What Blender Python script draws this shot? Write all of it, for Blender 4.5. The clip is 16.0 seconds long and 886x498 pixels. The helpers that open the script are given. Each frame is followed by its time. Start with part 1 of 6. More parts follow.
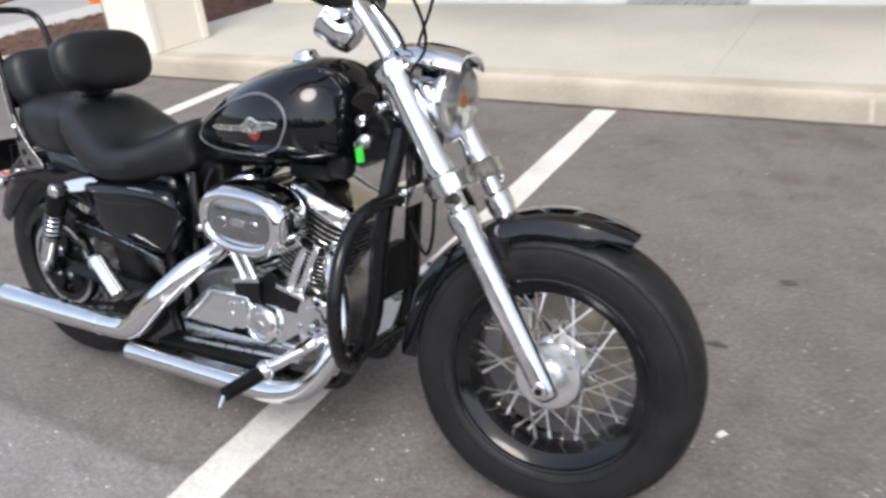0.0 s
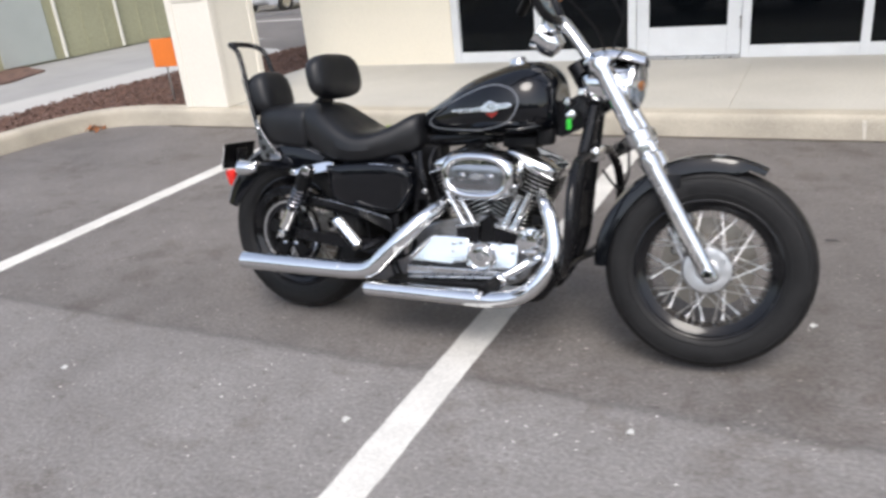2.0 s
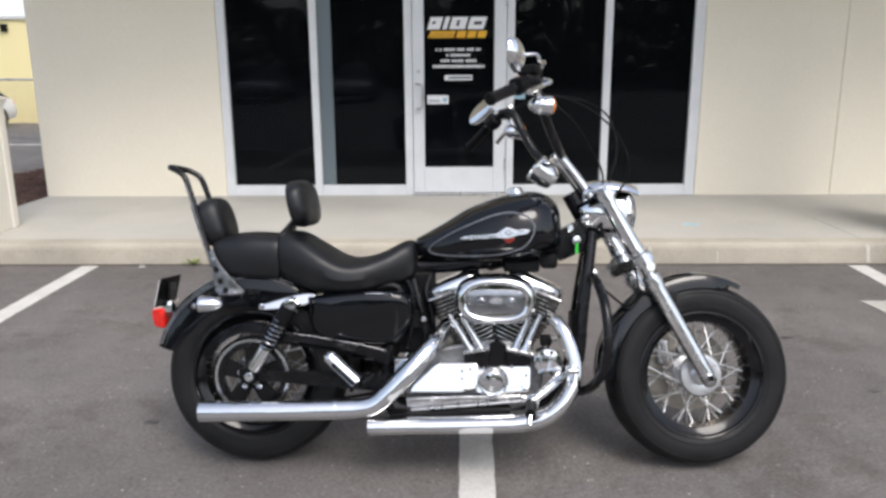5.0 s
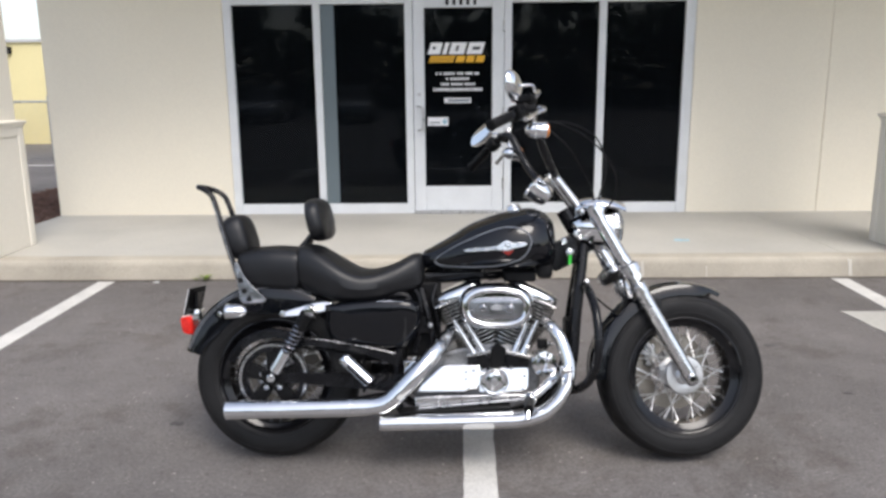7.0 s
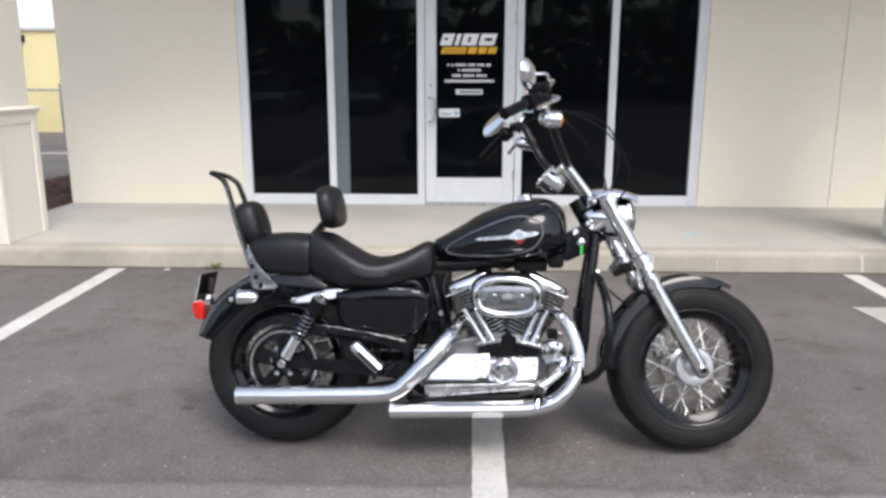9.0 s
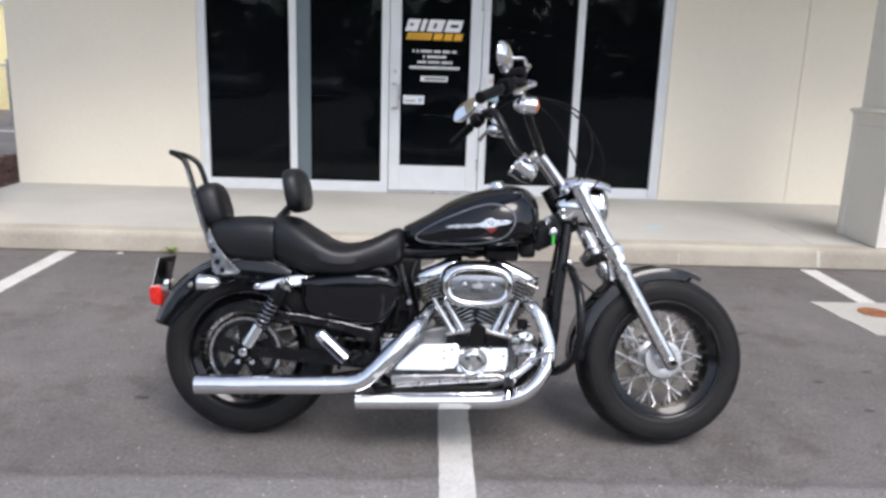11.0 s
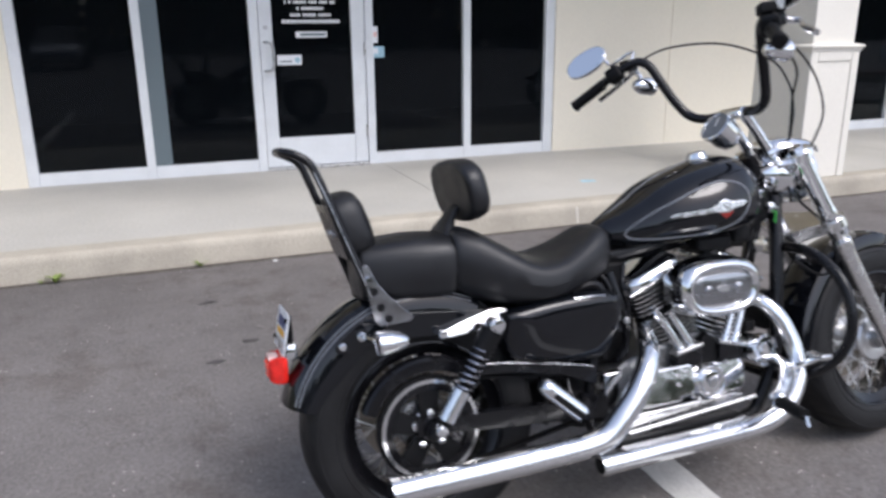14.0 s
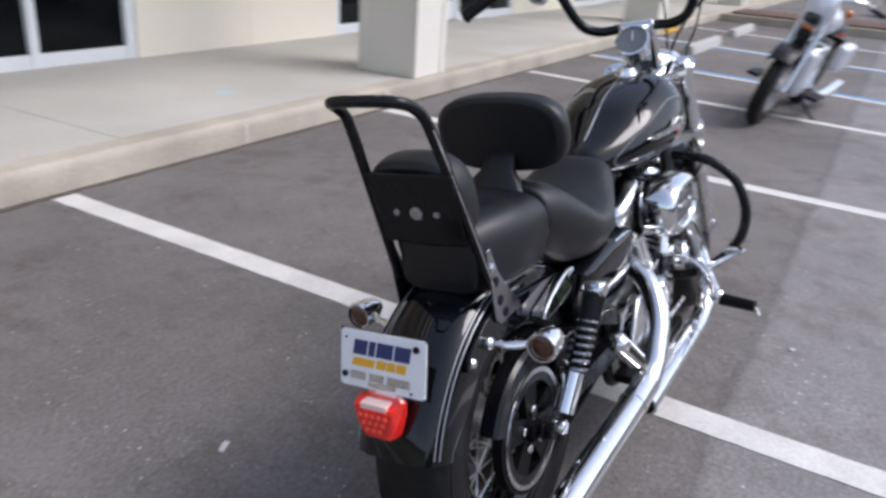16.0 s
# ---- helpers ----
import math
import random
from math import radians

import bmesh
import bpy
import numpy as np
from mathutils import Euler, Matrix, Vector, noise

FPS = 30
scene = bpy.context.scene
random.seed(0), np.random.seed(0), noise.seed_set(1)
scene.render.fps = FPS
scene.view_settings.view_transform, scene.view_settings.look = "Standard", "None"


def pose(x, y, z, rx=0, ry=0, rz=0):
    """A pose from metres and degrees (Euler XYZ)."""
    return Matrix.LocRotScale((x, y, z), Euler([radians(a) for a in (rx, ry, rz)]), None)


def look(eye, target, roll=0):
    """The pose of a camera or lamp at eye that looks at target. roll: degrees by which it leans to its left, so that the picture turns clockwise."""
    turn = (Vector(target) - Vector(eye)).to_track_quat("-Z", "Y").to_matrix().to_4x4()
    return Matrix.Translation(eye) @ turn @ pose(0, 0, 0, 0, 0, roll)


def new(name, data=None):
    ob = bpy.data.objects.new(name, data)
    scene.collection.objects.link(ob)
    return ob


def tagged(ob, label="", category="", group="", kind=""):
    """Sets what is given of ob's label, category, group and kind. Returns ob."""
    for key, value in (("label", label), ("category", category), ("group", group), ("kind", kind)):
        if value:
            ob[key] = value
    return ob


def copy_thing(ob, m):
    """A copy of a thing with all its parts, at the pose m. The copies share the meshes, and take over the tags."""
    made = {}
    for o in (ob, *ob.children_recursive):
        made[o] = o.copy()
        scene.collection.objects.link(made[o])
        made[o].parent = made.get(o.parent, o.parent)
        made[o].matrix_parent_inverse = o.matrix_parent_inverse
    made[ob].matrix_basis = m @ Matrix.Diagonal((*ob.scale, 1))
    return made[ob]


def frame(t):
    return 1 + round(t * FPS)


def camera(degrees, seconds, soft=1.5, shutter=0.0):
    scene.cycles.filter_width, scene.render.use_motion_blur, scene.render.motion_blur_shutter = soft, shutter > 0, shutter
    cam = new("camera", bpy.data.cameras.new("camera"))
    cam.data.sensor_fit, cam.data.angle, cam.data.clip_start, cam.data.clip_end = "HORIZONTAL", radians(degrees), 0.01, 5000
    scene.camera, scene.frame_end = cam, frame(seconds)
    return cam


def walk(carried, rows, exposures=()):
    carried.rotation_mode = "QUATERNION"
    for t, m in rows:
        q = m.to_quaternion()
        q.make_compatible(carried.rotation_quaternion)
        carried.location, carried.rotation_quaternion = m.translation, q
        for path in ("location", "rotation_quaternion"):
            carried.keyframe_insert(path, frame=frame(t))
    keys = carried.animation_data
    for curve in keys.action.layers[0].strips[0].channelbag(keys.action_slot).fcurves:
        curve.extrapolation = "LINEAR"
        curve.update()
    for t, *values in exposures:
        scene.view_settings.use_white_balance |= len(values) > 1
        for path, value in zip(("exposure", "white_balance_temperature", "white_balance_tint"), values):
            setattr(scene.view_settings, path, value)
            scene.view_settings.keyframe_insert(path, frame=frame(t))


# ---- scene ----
cam = camera(60.6, 16.0, 2.9, 0.5)
PATH = [
    (0, (1.256, -1.305, 1.318), (0.333, 0.21, 0.395), -5.7),
    (0.5, (1.278, -1.571, 1.335), (0.556, 0.094, 0.496), 0.2),
    (1, (1.315, -1.853, 1.359), (0.637, -0.136, 0.59), 1.7),
    (1.5, (1.207, -2.115, 1.364), (0.431, -0.396, 0.699), -2.8),
    (2, (1.014, -2.329, 1.336), (0.158, -0.689, 0.578), -5.7),
    (2.5, (0.706, -2.315, 1.303), (0.017, -0.54, 0.69), -5.1),
    (3, (0.477, -2.392, 1.286), (0.164, -0.528, 0.631), -0.5),
    (3.5, (0.248, -2.513, 1.316), (0.111, -0.65, 0.601), -2.5),
    (4, (0.02, -2.444, 1.334), (-0.073, -0.541, 0.726), -1.5),
    (6.5, (-0.106, -2.795, 1.386), (-0.119, -0.84, 0.961), -0.4),
    (7, (-0.101, -2.803, 1.389), (-0.134, -0.848, 0.971), -0.5),
    (7.5, (-0.11, -2.8, 1.378), (-0.165, -0.843, 0.969), 0.3),
    (8, (-0.115, -2.802, 1.374), (-0.175, -0.849, 0.944), 0.5),
    (8.5, (-0.115, -2.802, 1.37), (-0.164, -0.852, 0.928), 0.6),
    (9, (-0.112, -2.809, 1.372), (-0.167, -0.858, 0.937), 0.1),
    (11.5, (-0.204, -2.68, 1.337), (-0.1, -0.742, 0.853), 1.8),
    (12, (-0.361, -2.551, 1.317), (-0.174, -0.644, 0.746), -0.1),
    (12.5, (-0.529, -2.34, 1.286), (-0.349, -0.443, 0.676), -0.3),
    (13, (-0.785, -2.116, 1.309), (-0.499, -0.201, 0.805), 2.0),
    (13.5, (-1.115, -1.962, 1.304), (-0.504, -0.145, 0.733), 0.2),
    (14, (-1.354, -1.756, 1.303), (-0.681, 0.042, 0.743), -0.5),
    (14.5, (-1.573, -1.469, 1.303), (-0.607, 0.197, 0.763), 2.3),
    (15, (-1.85, -1.232, 1.317), (-0.553, 0.167, 0.717), 1.3),
    (15.5, (-1.96, -0.894, 1.269), (-0.551, 0.317, 0.529), 1.9),
    (16, (-2.049, -0.587, 1.269), (-0.43, 0.3, 0.499), 4.3),
]
walk(cam, [(t, look(eye, target, roll)) for t, eye, target, roll in PATH],
     [(0, 1.07, 6640, 11), (1, 1.06, 6640, 11), (2, 0.95, 6660, 11), (3, 0.79, 6650, 11), (4, 0.76, 6640, 11), (9, 0.83, 6590, 12), (11.5, 0.81, 6360, 13), (13, 0.79, 6240, 13), (14, 0.76, 6250, 14), (16, 0.67, 6230, 15)])
# ---- sky and sun ----
world = bpy.data.worlds.new("sky")
scene.world = world
world.use_nodes = True
wn = world.node_tree
sky = wn.nodes.new("ShaderNodeTexSky")
sky.sky_type, sky.sun_disc = "NISHITA", False
sky.sun_elevation, sky.sun_rotation = radians(52), radians(155)
sky.air_density, sky.dust_density, sky.ozone_density = 1.0, 2.0, 1.0
hazy = wn.nodes.new("ShaderNodeHueSaturation")
hazy.inputs["Saturation"].default_value = 0.68
wn.links.new(sky.outputs[0], hazy.inputs["Color"])
wn.links.new(hazy.outputs[0], wn.nodes["Background"].inputs[0])
wn.nodes["Background"].inputs[1].default_value = 0.15
sun = new("sun", bpy.data.lights.new("sun", "SUN"))
sun.data.energy, sun.data.angle, sun.data.color = 1.3, radians(28), (1.0, 0.98, 0.95)
sun.matrix_world = look((7, -14, 22), (0, 0, 0))

# ---- materials ----
def material(name, color, rough=0.5, metal=0.0, vary=0.0, scale=8.0, fine=90.0, bump=0.0, color2=None, coat=0.0, rvary=0.0, spec=0.5):
    """A principled surface with coarse stains, fine grain, uneven gloss and relief."""
    m = bpy.data.materials.new(name)
    m.use_nodes = True
    nt = m.node_tree
    p = nt.nodes["Principled BSDF"]
    p.inputs["Base Color"].default_value = (*color, 1)
    p.inputs["Roughness"].default_value = rough
    p.inputs["Metallic"].default_value = metal
    p.inputs["Coat Weight"].default_value = coat
    p.inputs["Coat Roughness"].default_value = 0.04
    p.inputs["Specular IOR Level"].default_value = spec
    if vary or bump or rvary:
        tc = nt.nodes.new("ShaderNodeTexCoord")
        n1, n2 = nt.nodes.new("ShaderNodeTexNoise"), nt.nodes.new("ShaderNodeTexNoise")
        n1.inputs["Scale"].default_value, n1.inputs["Detail"].default_value = scale, 5
        n2.inputs["Scale"].default_value, n2.inputs["Detail"].default_value = fine, 3
        for n in (n1, n2):
            nt.links.new(tc.outputs["Object"], n.inputs["Vector"])
        add = nt.nodes.new("ShaderNodeMath")
        add.operation = "MULTIPLY_ADD"
        add.inputs[1].default_value = 0.5
        nt.links.new(n2.outputs["Fac"], add.inputs[0])
        half = nt.nodes.new("ShaderNodeMath")
        half.operation, half.inputs[1].default_value = "MULTIPLY", 0.5
        nt.links.new(n1.outputs["Fac"], half.inputs[0])
        nt.links.new(half.outputs[0], add.inputs[2])
        if vary:
            ramp = nt.nodes.new("ShaderNodeValToRGB")
            lo = color2 or tuple(c * (1 - vary) for c in color)
            hi = tuple(min(1.0, c * (1 + vary)) for c in color)
            ramp.color_ramp.elements[0].position, ramp.color_ramp.elements[1].position = 0.36, 0.64
            ramp.color_ramp.elements[0].color, ramp.color_ramp.elements[1].color = (*lo, 1), (*hi, 1)
            nt.links.new(add.outputs[0], ramp.inputs[0])
            nt.links.new(ramp.outputs[0], p.inputs["Base Color"])
        if rvary:
            mr = nt.nodes.new("ShaderNodeMapRange")
            mr.inputs["To Min"].default_value, mr.inputs["To Max"].default_value = max(0.01, rough - rvary), rough + rvary
            mr.inputs["From Min"].default_value, mr.inputs["From Max"].default_value = 0.35, 0.65
            nt.links.new(n1.outputs["Fac"], mr.inputs["Value"])
            nt.links.new(mr.outputs[0], p.inputs["Roughness"])
        if bump:
            b = nt.nodes.new("ShaderNodeBump")
            b.inputs["Strength"].default_value, b.inputs["Distance"].default_value = min(1.0, bump), 0.004
            nt.links.new(n2.outputs["Fac"], b.inputs["Height"])
            nt.links.new(b.outputs[0], p.inputs["Normal"])
    return m


CHROME = material("chrome", (0.78, 0.79, 0.80), 0.06, 1.0, 0.03, 30, 300, 0, rvary=0.03)
POLISHED = material("polished_aluminium", (0.68, 0.68, 0.68), 0.2, 1.0, 0.08, 20, 200, 0.02, rvary=0.08)
STEEL = material("zinc_steel", (0.55, 0.55, 0.55), 0.32, 1.0, 0.1, 30, 200, rvary=0.08)
PAINT = material("black_paint", (0.003, 0.0035, 0.005), 0.045, 0.0, 0.2, 12, 200, 0, rvary=0.025, spec=0.46)
BLACK = material("satin_black", (0.005, 0.005, 0.006), 0.24, 0.0, 0.3, 15, 150, 0.03, rvary=0.1, spec=0.3)
DULL = material("dull_black", (0.0055, 0.0055, 0.006), 0.5, 0.0, 0.35, 15, 120, 0.1, spec=0.14)
RUBBER = material("tyre_rubber", (0.009, 0.0089, 0.0092), 0.52, 0.0, 0.3, 10, 70, 0.15, rvary=0.1, spec=0.25)
VINYL = material("black_vinyl", (0.0052, 0.0056, 0.007), 0.44, 0.0, 0.2, 12, 420, 0.14, rvary=0.08, spec=0.45)
FIN = material("black_fins", (0.030, 0.030, 0.031), 0.35, 0.3, 0.3, 20, 120, 0.05)
FINEDGE = material("machined_edge", (0.62, 0.62, 0.61), 0.28, 1.0, 0.1, 40, 200, rvary=0.06)
CASTING = material("grey_casting", (0.26, 0.26, 0.262), 0.3, 0.8, 0.3, 20, 120, 0.05)
SILVERLINE = material("silver_pinstripe", (0.26, 0.27, 0.29), 0.35, 0.5)
REDLENS = material("red_lens", (0.80, 0.022, 0.014), 0.12, 0.0, 0.25, 60, 200, 0.1, coat=0.6)
PALELENS = material("clear_lens", (0.85, 0.6, 0.55), 0.15)
AMBER = material("amber_lens", (0.55, 0.16, 0.02), 0.15, 0.0, 0.15, 60, 200, coat=0.5)
GREEN = material("green_plastic", (0.04, 0.62, 0.06), 0.4, 0.0, 0.1, 20)
EMBLEMRED = material("red_enamel", (0.22, 0.018, 0.014), 0.3)
ROTOR = material("bronze_rotor", (0.33, 0.30, 0.26), 0.3, 0.9, 0.1, 40, 200, 0.05)
CREAM = material("cream_stucco", (0.83, 0.772, 0.64), 0.85, 0.0, 0.035, 0.8, 60, 0.12)
COLUMN = material("column_stucco", (0.74, 0.705, 0.625), 0.85, 0.0, 0.04, 1.2, 60, 0.12)
CONCRETE = material("pavement_concrete", (0.445, 0.43, 0.388), 0.85, 0.0, 0.14, 1.1, 60, 0.15)
KERB = material("kerb_concrete", (0.40, 0.362, 0.295), 0.9, 0.0, 0.28, 2.2, 160, 0.10)
WHITEALU = material("white_aluminium", (0.72, 0.74, 0.75), 0.4, 0.0, 0.05, 6, 90, 0.02, rvary=0.08)
STRIPE = material("road_paint", (0.58, 0.565, 0.53), 0.75, 0.0, 0.16, 5, 110, 0.35)
BLUELINE = material("blue_road_paint", (0.10, 0.26, 0.52), 0.75, 0.0, 0.15, 5, 110, 0.35)
YELLOW = material("yellow_kerb_paint", (0.75, 0.42, 0.05), 0.7, 0.0, 0.15, 5)
RUST = material("rust", (0.26, 0.10, 0.04), 0.9, 0.0, 0.4, 12, 80, 0.3)
MULCH = material("mulch", (0.125, 0.072, 0.055), 0.95, 0.0, 0.55, 14, 60, 1.0)
PALE = material("pale_concrete", (0.42, 0.41, 0.39), 0.9, 0.0, 0.07, 1.2, 40, 0.15)
CHALK = material("scraped_concrete", (0.56, 0.53, 0.47), 0.9, 0.0, 0.15, 60)
PALEPIPE = material("pale_plastic", (0.68, 0.67, 0.60), 0.5, 0.0, 0.04, 3)
GREYDOOR = material("grey_green_sheet", (0.42, 0.45, 0.42), 0.6, 0.0, 0.06, 2)
DRIVE = material("bleached_asphalt", (0.30, 0.295, 0.285), 0.95, 0.0, 0.10, 1.5, 80, 0.3)
OLIVE = material("olive_stucco", (0.34, 0.335, 0.22), 0.9, 0.0, 0.12, 0.7, 20, 0.2)
FASCIA = material("grey_fascia", (0.50, 0.50, 0.50), 0.5, 0.0, 0.05, 2)
YELLOWWALL = material("yellow_block", (0.72, 0.63, 0.34), 0.9, 0.0, 0.05, 0.5, 20, 0.1)
ORANGE = material("orange_sign", (0.70, 0.175, 0.025), 0.5, 0.0, 0.06, 8)
# near-black: the gloom of the unlit shops put into the colour; also sign gaps
ROOM = material("unlit_room_black", (0.02, 0.02, 0.022), 0.9, 0.0, 0.3, 2)
BLIND = material("grey_film", (0.13, 0.165, 0.18), 0.45, 0.0, 0.04, 3)
INK = material("white_lettering", (0.85, 0.85, 0.85), 0.5)
GOLD = material("yellow_lettering", (0.80, 0.42, 0.02), 0.5)
NAVY = material("navy_lettering", (0.02, 0.035, 0.13), 0.5)
PAPER = material("white_plate", (0.82, 0.83, 0.85), 0.35, 0.0, 0.03, 20)
BLUEINK = material("blue_paint_mark", (0.34, 0.52, 0.60), 0.8, 0.0, 0.15, 15)
CARSILVER = material("silver_car_paint", (0.50, 0.51, 0.52), 0.25, 0.3, 0.02, 2, coat=0.8)
CARWHITE = material("white_car_paint", (0.75, 0.77, 0.80), 0.2, 0.0, 0.02, 2, coat=0.8)
CARRED = material("red_car_paint", (0.30, 0.02, 0.02), 0.2, 0.0, 0.05, 2, coat=0.8)
CARGLASS = material("car_glass", (0.02, 0.03, 0.035), 0.05)
SILVERPAINT = material("silver_paint", (0.74, 0.77, 0.84), 0.3, 0.35, 0.05, 6, coat=0.5)
BARK = material("bark", (0.09, 0.065, 0.045), 0.9, 0.0, 0.4, 6, 40, 0.8)
LEAF = material("leaves", (0.035, 0.06, 0.02), 0.6, 0.0, 0.5, 3, 30)
WEED = material("weed", (0.18, 0.24, 0.05), 0.7, 0.0, 0.3, 20)
STAIN = material("oil_stain", (0.062, 0.056, 0.055), 0.6, 0.0, 0.4, 20, 90, 0.2)
RIMBLACK = material("black_rim_enamel", (0.005, 0.005, 0.006), 0.12, 0.0, 0.2, 15, 150, 0.02, rvary=0.04, spec=0.36)
HUB = material("cast_hub", (0.72, 0.72, 0.72), 0.33, 1.0, 0.06, 40, 200, 0.02, rvary=0.06)
SPOKE = material("spoke_steel", (0.80, 0.79, 0.77), 0.30, 1.0, 0.05, 60)
LITTER = material("paper_scrap", (0.5, 0.5, 0.48), 0.8)
BADGE = material("worn_chrome_badge", (0.72, 0.72, 0.72), 0.2, 1.0, 0.15, 60, 300, 0.03, rvary=0.08)


def tinted_glass():
    m = bpy.data.materials.new("tinted_glass")
    m.use_nodes = True
    nt = m.node_tree
    nt.nodes.remove(nt.nodes["Principled BSDF"])
    out = nt.nodes["Material Output"]
    clear, gloss = nt.nodes.new("ShaderNodeBsdfTransparent"), nt.nodes.new("ShaderNodeBsdfGlossy")
    clear.inputs[0].default_value = (0.20, 0.22, 0.22, 1)
    gloss.inputs["Roughness"].default_value = 0.015
    gloss.inputs["Color"].default_value = (0.9, 0.92, 0.95, 1)
    fr, mix = nt.nodes.new("ShaderNodeFresnel"), nt.nodes.new("ShaderNodeMixShader")
    fr.inputs[0].default_value = 1.25
    nt.links.new(fr.outputs[0], mix.inputs[0])
    nt.links.new(clear.outputs[0], mix.inputs[1])
    nt.links.new(gloss.outputs[0], mix.inputs[2])
    # even, faint bluish diffuse layer added to lift the black of the panes
    veil, both_layers = nt.nodes.new("ShaderNodeBsdfDiffuse"), nt.nodes.new("ShaderNodeAddShader")
    veil.inputs["Color"].default_value = (0.0026, 0.0034, 0.0044, 1)
    nt.links.new(mix.outputs[0], both_layers.inputs[0])
    nt.links.new(veil.outputs[0], both_layers.inputs[1])
    nt.links.new(both_layers.outputs[0], out.inputs[0])
    return m


def lens_glass():
    m = bpy.data.materials.new("headlamp_glass")
    m.use_nodes = True
    p = m.node_tree.nodes["Principled BSDF"]
    p.inputs["Base Color"].default_value = (0.9, 0.93, 0.95, 1)
    p.inputs["Roughness"].default_value = 0.08
    p.inputs["Transmission Weight"].default_value = 1.0
    return m


def asphalt():
    """Worn asphalt: an older dark surface by the shops, a paler one on the driving lane, joined along a ragged seam."""
    m = bpy.data.materials.new("asphalt")
    m.use_nodes = True
    nt = m.node_tree
    L, N = nt.links.new, nt.nodes.new
    p = nt.nodes["Principled BSDF"]
    geo = N("ShaderNodeNewGeometry")
    sep = N("ShaderNodeSeparateXYZ")
    L(geo.outputs["Position"], sep.inputs[0])

    def noise_at(scale, detail, rough=0.5):
        n = N("ShaderNodeTexNoise")
        n.inputs["Scale"].default_value, n.inputs["Detail"].default_value, n.inputs["Roughness"].default_value = scale, detail, rough
        L(geo.outputs["Position"], n.inputs["Vector"])
        return n.outputs["Fac"]

    def math_node(op, a, b=None, c=None):
        n = N("ShaderNodeMath")
        n.operation = op
        for k, v in enumerate((a, b, c)):
            if v is None:
                continue
            if isinstance(v, (int, float)):
                n.inputs[k].default_value = v
            else:
                L(v, n.inputs[k])
        return n.outputs[0]

    def ramp(fac, a, b, pa, pb):
        r = N("ShaderNodeValToRGB")
        r.color_ramp.elements[0].position, r.color_ramp.elements[1].position = pa, pb
        r.color_ramp.elements[0].color, r.color_ramp.elements[1].color = (*a, 1), (*b, 1)
        L(fac, r.inputs[0])
        return r.outputs[0]

    def mix(kind, fac, a, b):
        x = N("ShaderNodeMix")
        x.data_type, x.blend_type = "RGBA", kind
        if isinstance(fac, (int, float)):
            x.inputs["Factor"].default_value = fac
        else:
            L(fac, x.inputs["Factor"])
        L(a, x.inputs["A"])
        L(b, x.inputs["B"])
        return x.outputs["Result"]

    broad, middle, fine, grit = noise_at(0.55, 4), noise_at(3.5, 6, 0.65), noise_at(70, 4, 0.7), noise_at(260, 2)
    old = ramp(broad, (0.128, 0.118, 0.112), (0.176, 0.163, 0.155), 0.35, 0.65)
    pale = ramp(broad, (0.182, 0.172, 0.166), (0.228, 0.217, 0.210), 0.35, 0.65)
    edge = math_node("MULTIPLY_ADD", middle, 0.14, -0.07)
    y = math_node("ADD", sep.outputs["Y"], edge)
    lane = N("ShaderNodeMapRange")
    lane.inputs["From Min"].default_value, lane.inputs["From Max"].default_value = -0.40, -0.44
    L(y, lane.inputs["Value"])
    base = mix("MIX", lane.outputs[0], old, pale)
    near = math_node("ABSOLUTE", math_node("ADD", y, 0.425))
    seam = N("ShaderNodeMapRange")
    seam.inputs["From Min"].default_value, seam.inputs["From Max"].default_value = 0.0, 0.035
    seam.inputs["To Min"].default_value, seam.inputs["To Max"].default_value = 0.72, 1.0
    L(near, seam.inputs["Value"])
    base = mix("MULTIPLY", 1.0, base, seam.outputs[0])
    base = mix("MULTIPLY", 0.75, base, ramp(middle, (0.78, 0.77, 0.76), (1.12, 1.12, 1.12), 0.3, 0.7))
    base = mix("MULTIPLY", 0.9, base, ramp(fine, (0.62, 0.61, 0.6), (1.35, 1.35, 1.35), 0.3, 0.72))
    blot = math_node("MULTIPLY", noise_at(1.3, 3, 0.6), noise_at(6.5, 4, 0.7))
    base = mix("MULTIPLY", 1.0, base, ramp(blot, (1.0, 1.0, 1.0), (0.80, 0.77, 0.745), 0.27, 0.37))
    wet = noise_at(14, 5, 0.75)
    base = mix("MULTIPLY", 0.8, base, ramp(wet, (0.70, 0.67, 0.65), (1, 1, 1), 0.30, 0.42))
    vor = N("ShaderNodeTexVoronoi")
    vor.inputs["Scale"].default_value = 120
    L(geo.outputs["Position"], vor.inputs["Vector"])
    speck = ramp(vor.outputs["Distance"], (2.2, 2.15, 2.1), (1, 1, 1), 0.06, 0.16)
    some = ramp(noise_at(30, 2), (0, 0, 0), (1, 1, 1), 0.52, 0.62)
    base = mix("MULTIPLY", some, base, speck)
    for size, reach, lot, glint in ((24, 0.085, 4.0, 3.6), (55, 0.10, 9.0, 2.8)):
        cells = N("ShaderNodeTexVoronoi")
        cells.inputs["Scale"].default_value = size
        L(geo.outputs["Position"], cells.inputs["Vector"])
        grain = ramp(cells.outputs["Distance"], (glint, glint, glint * 0.97), (1, 1, 1), reach, reach * 1.25)
        base = mix("MULTIPLY", ramp(noise_at(lot, 3), (0, 0, 0), (1, 1, 1), 0.47, 0.6), base, grain)
    L(base, p.inputs["Base Color"])
    p.inputs["Roughness"].default_value = 0.85
    b = N("ShaderNodeBump")
    b.inputs["Strength"].default_value, b.inputs["Distance"].default_value = 0.6, 0.004
    L(math_node("ADD", fine, grit), b.inputs["Height"])
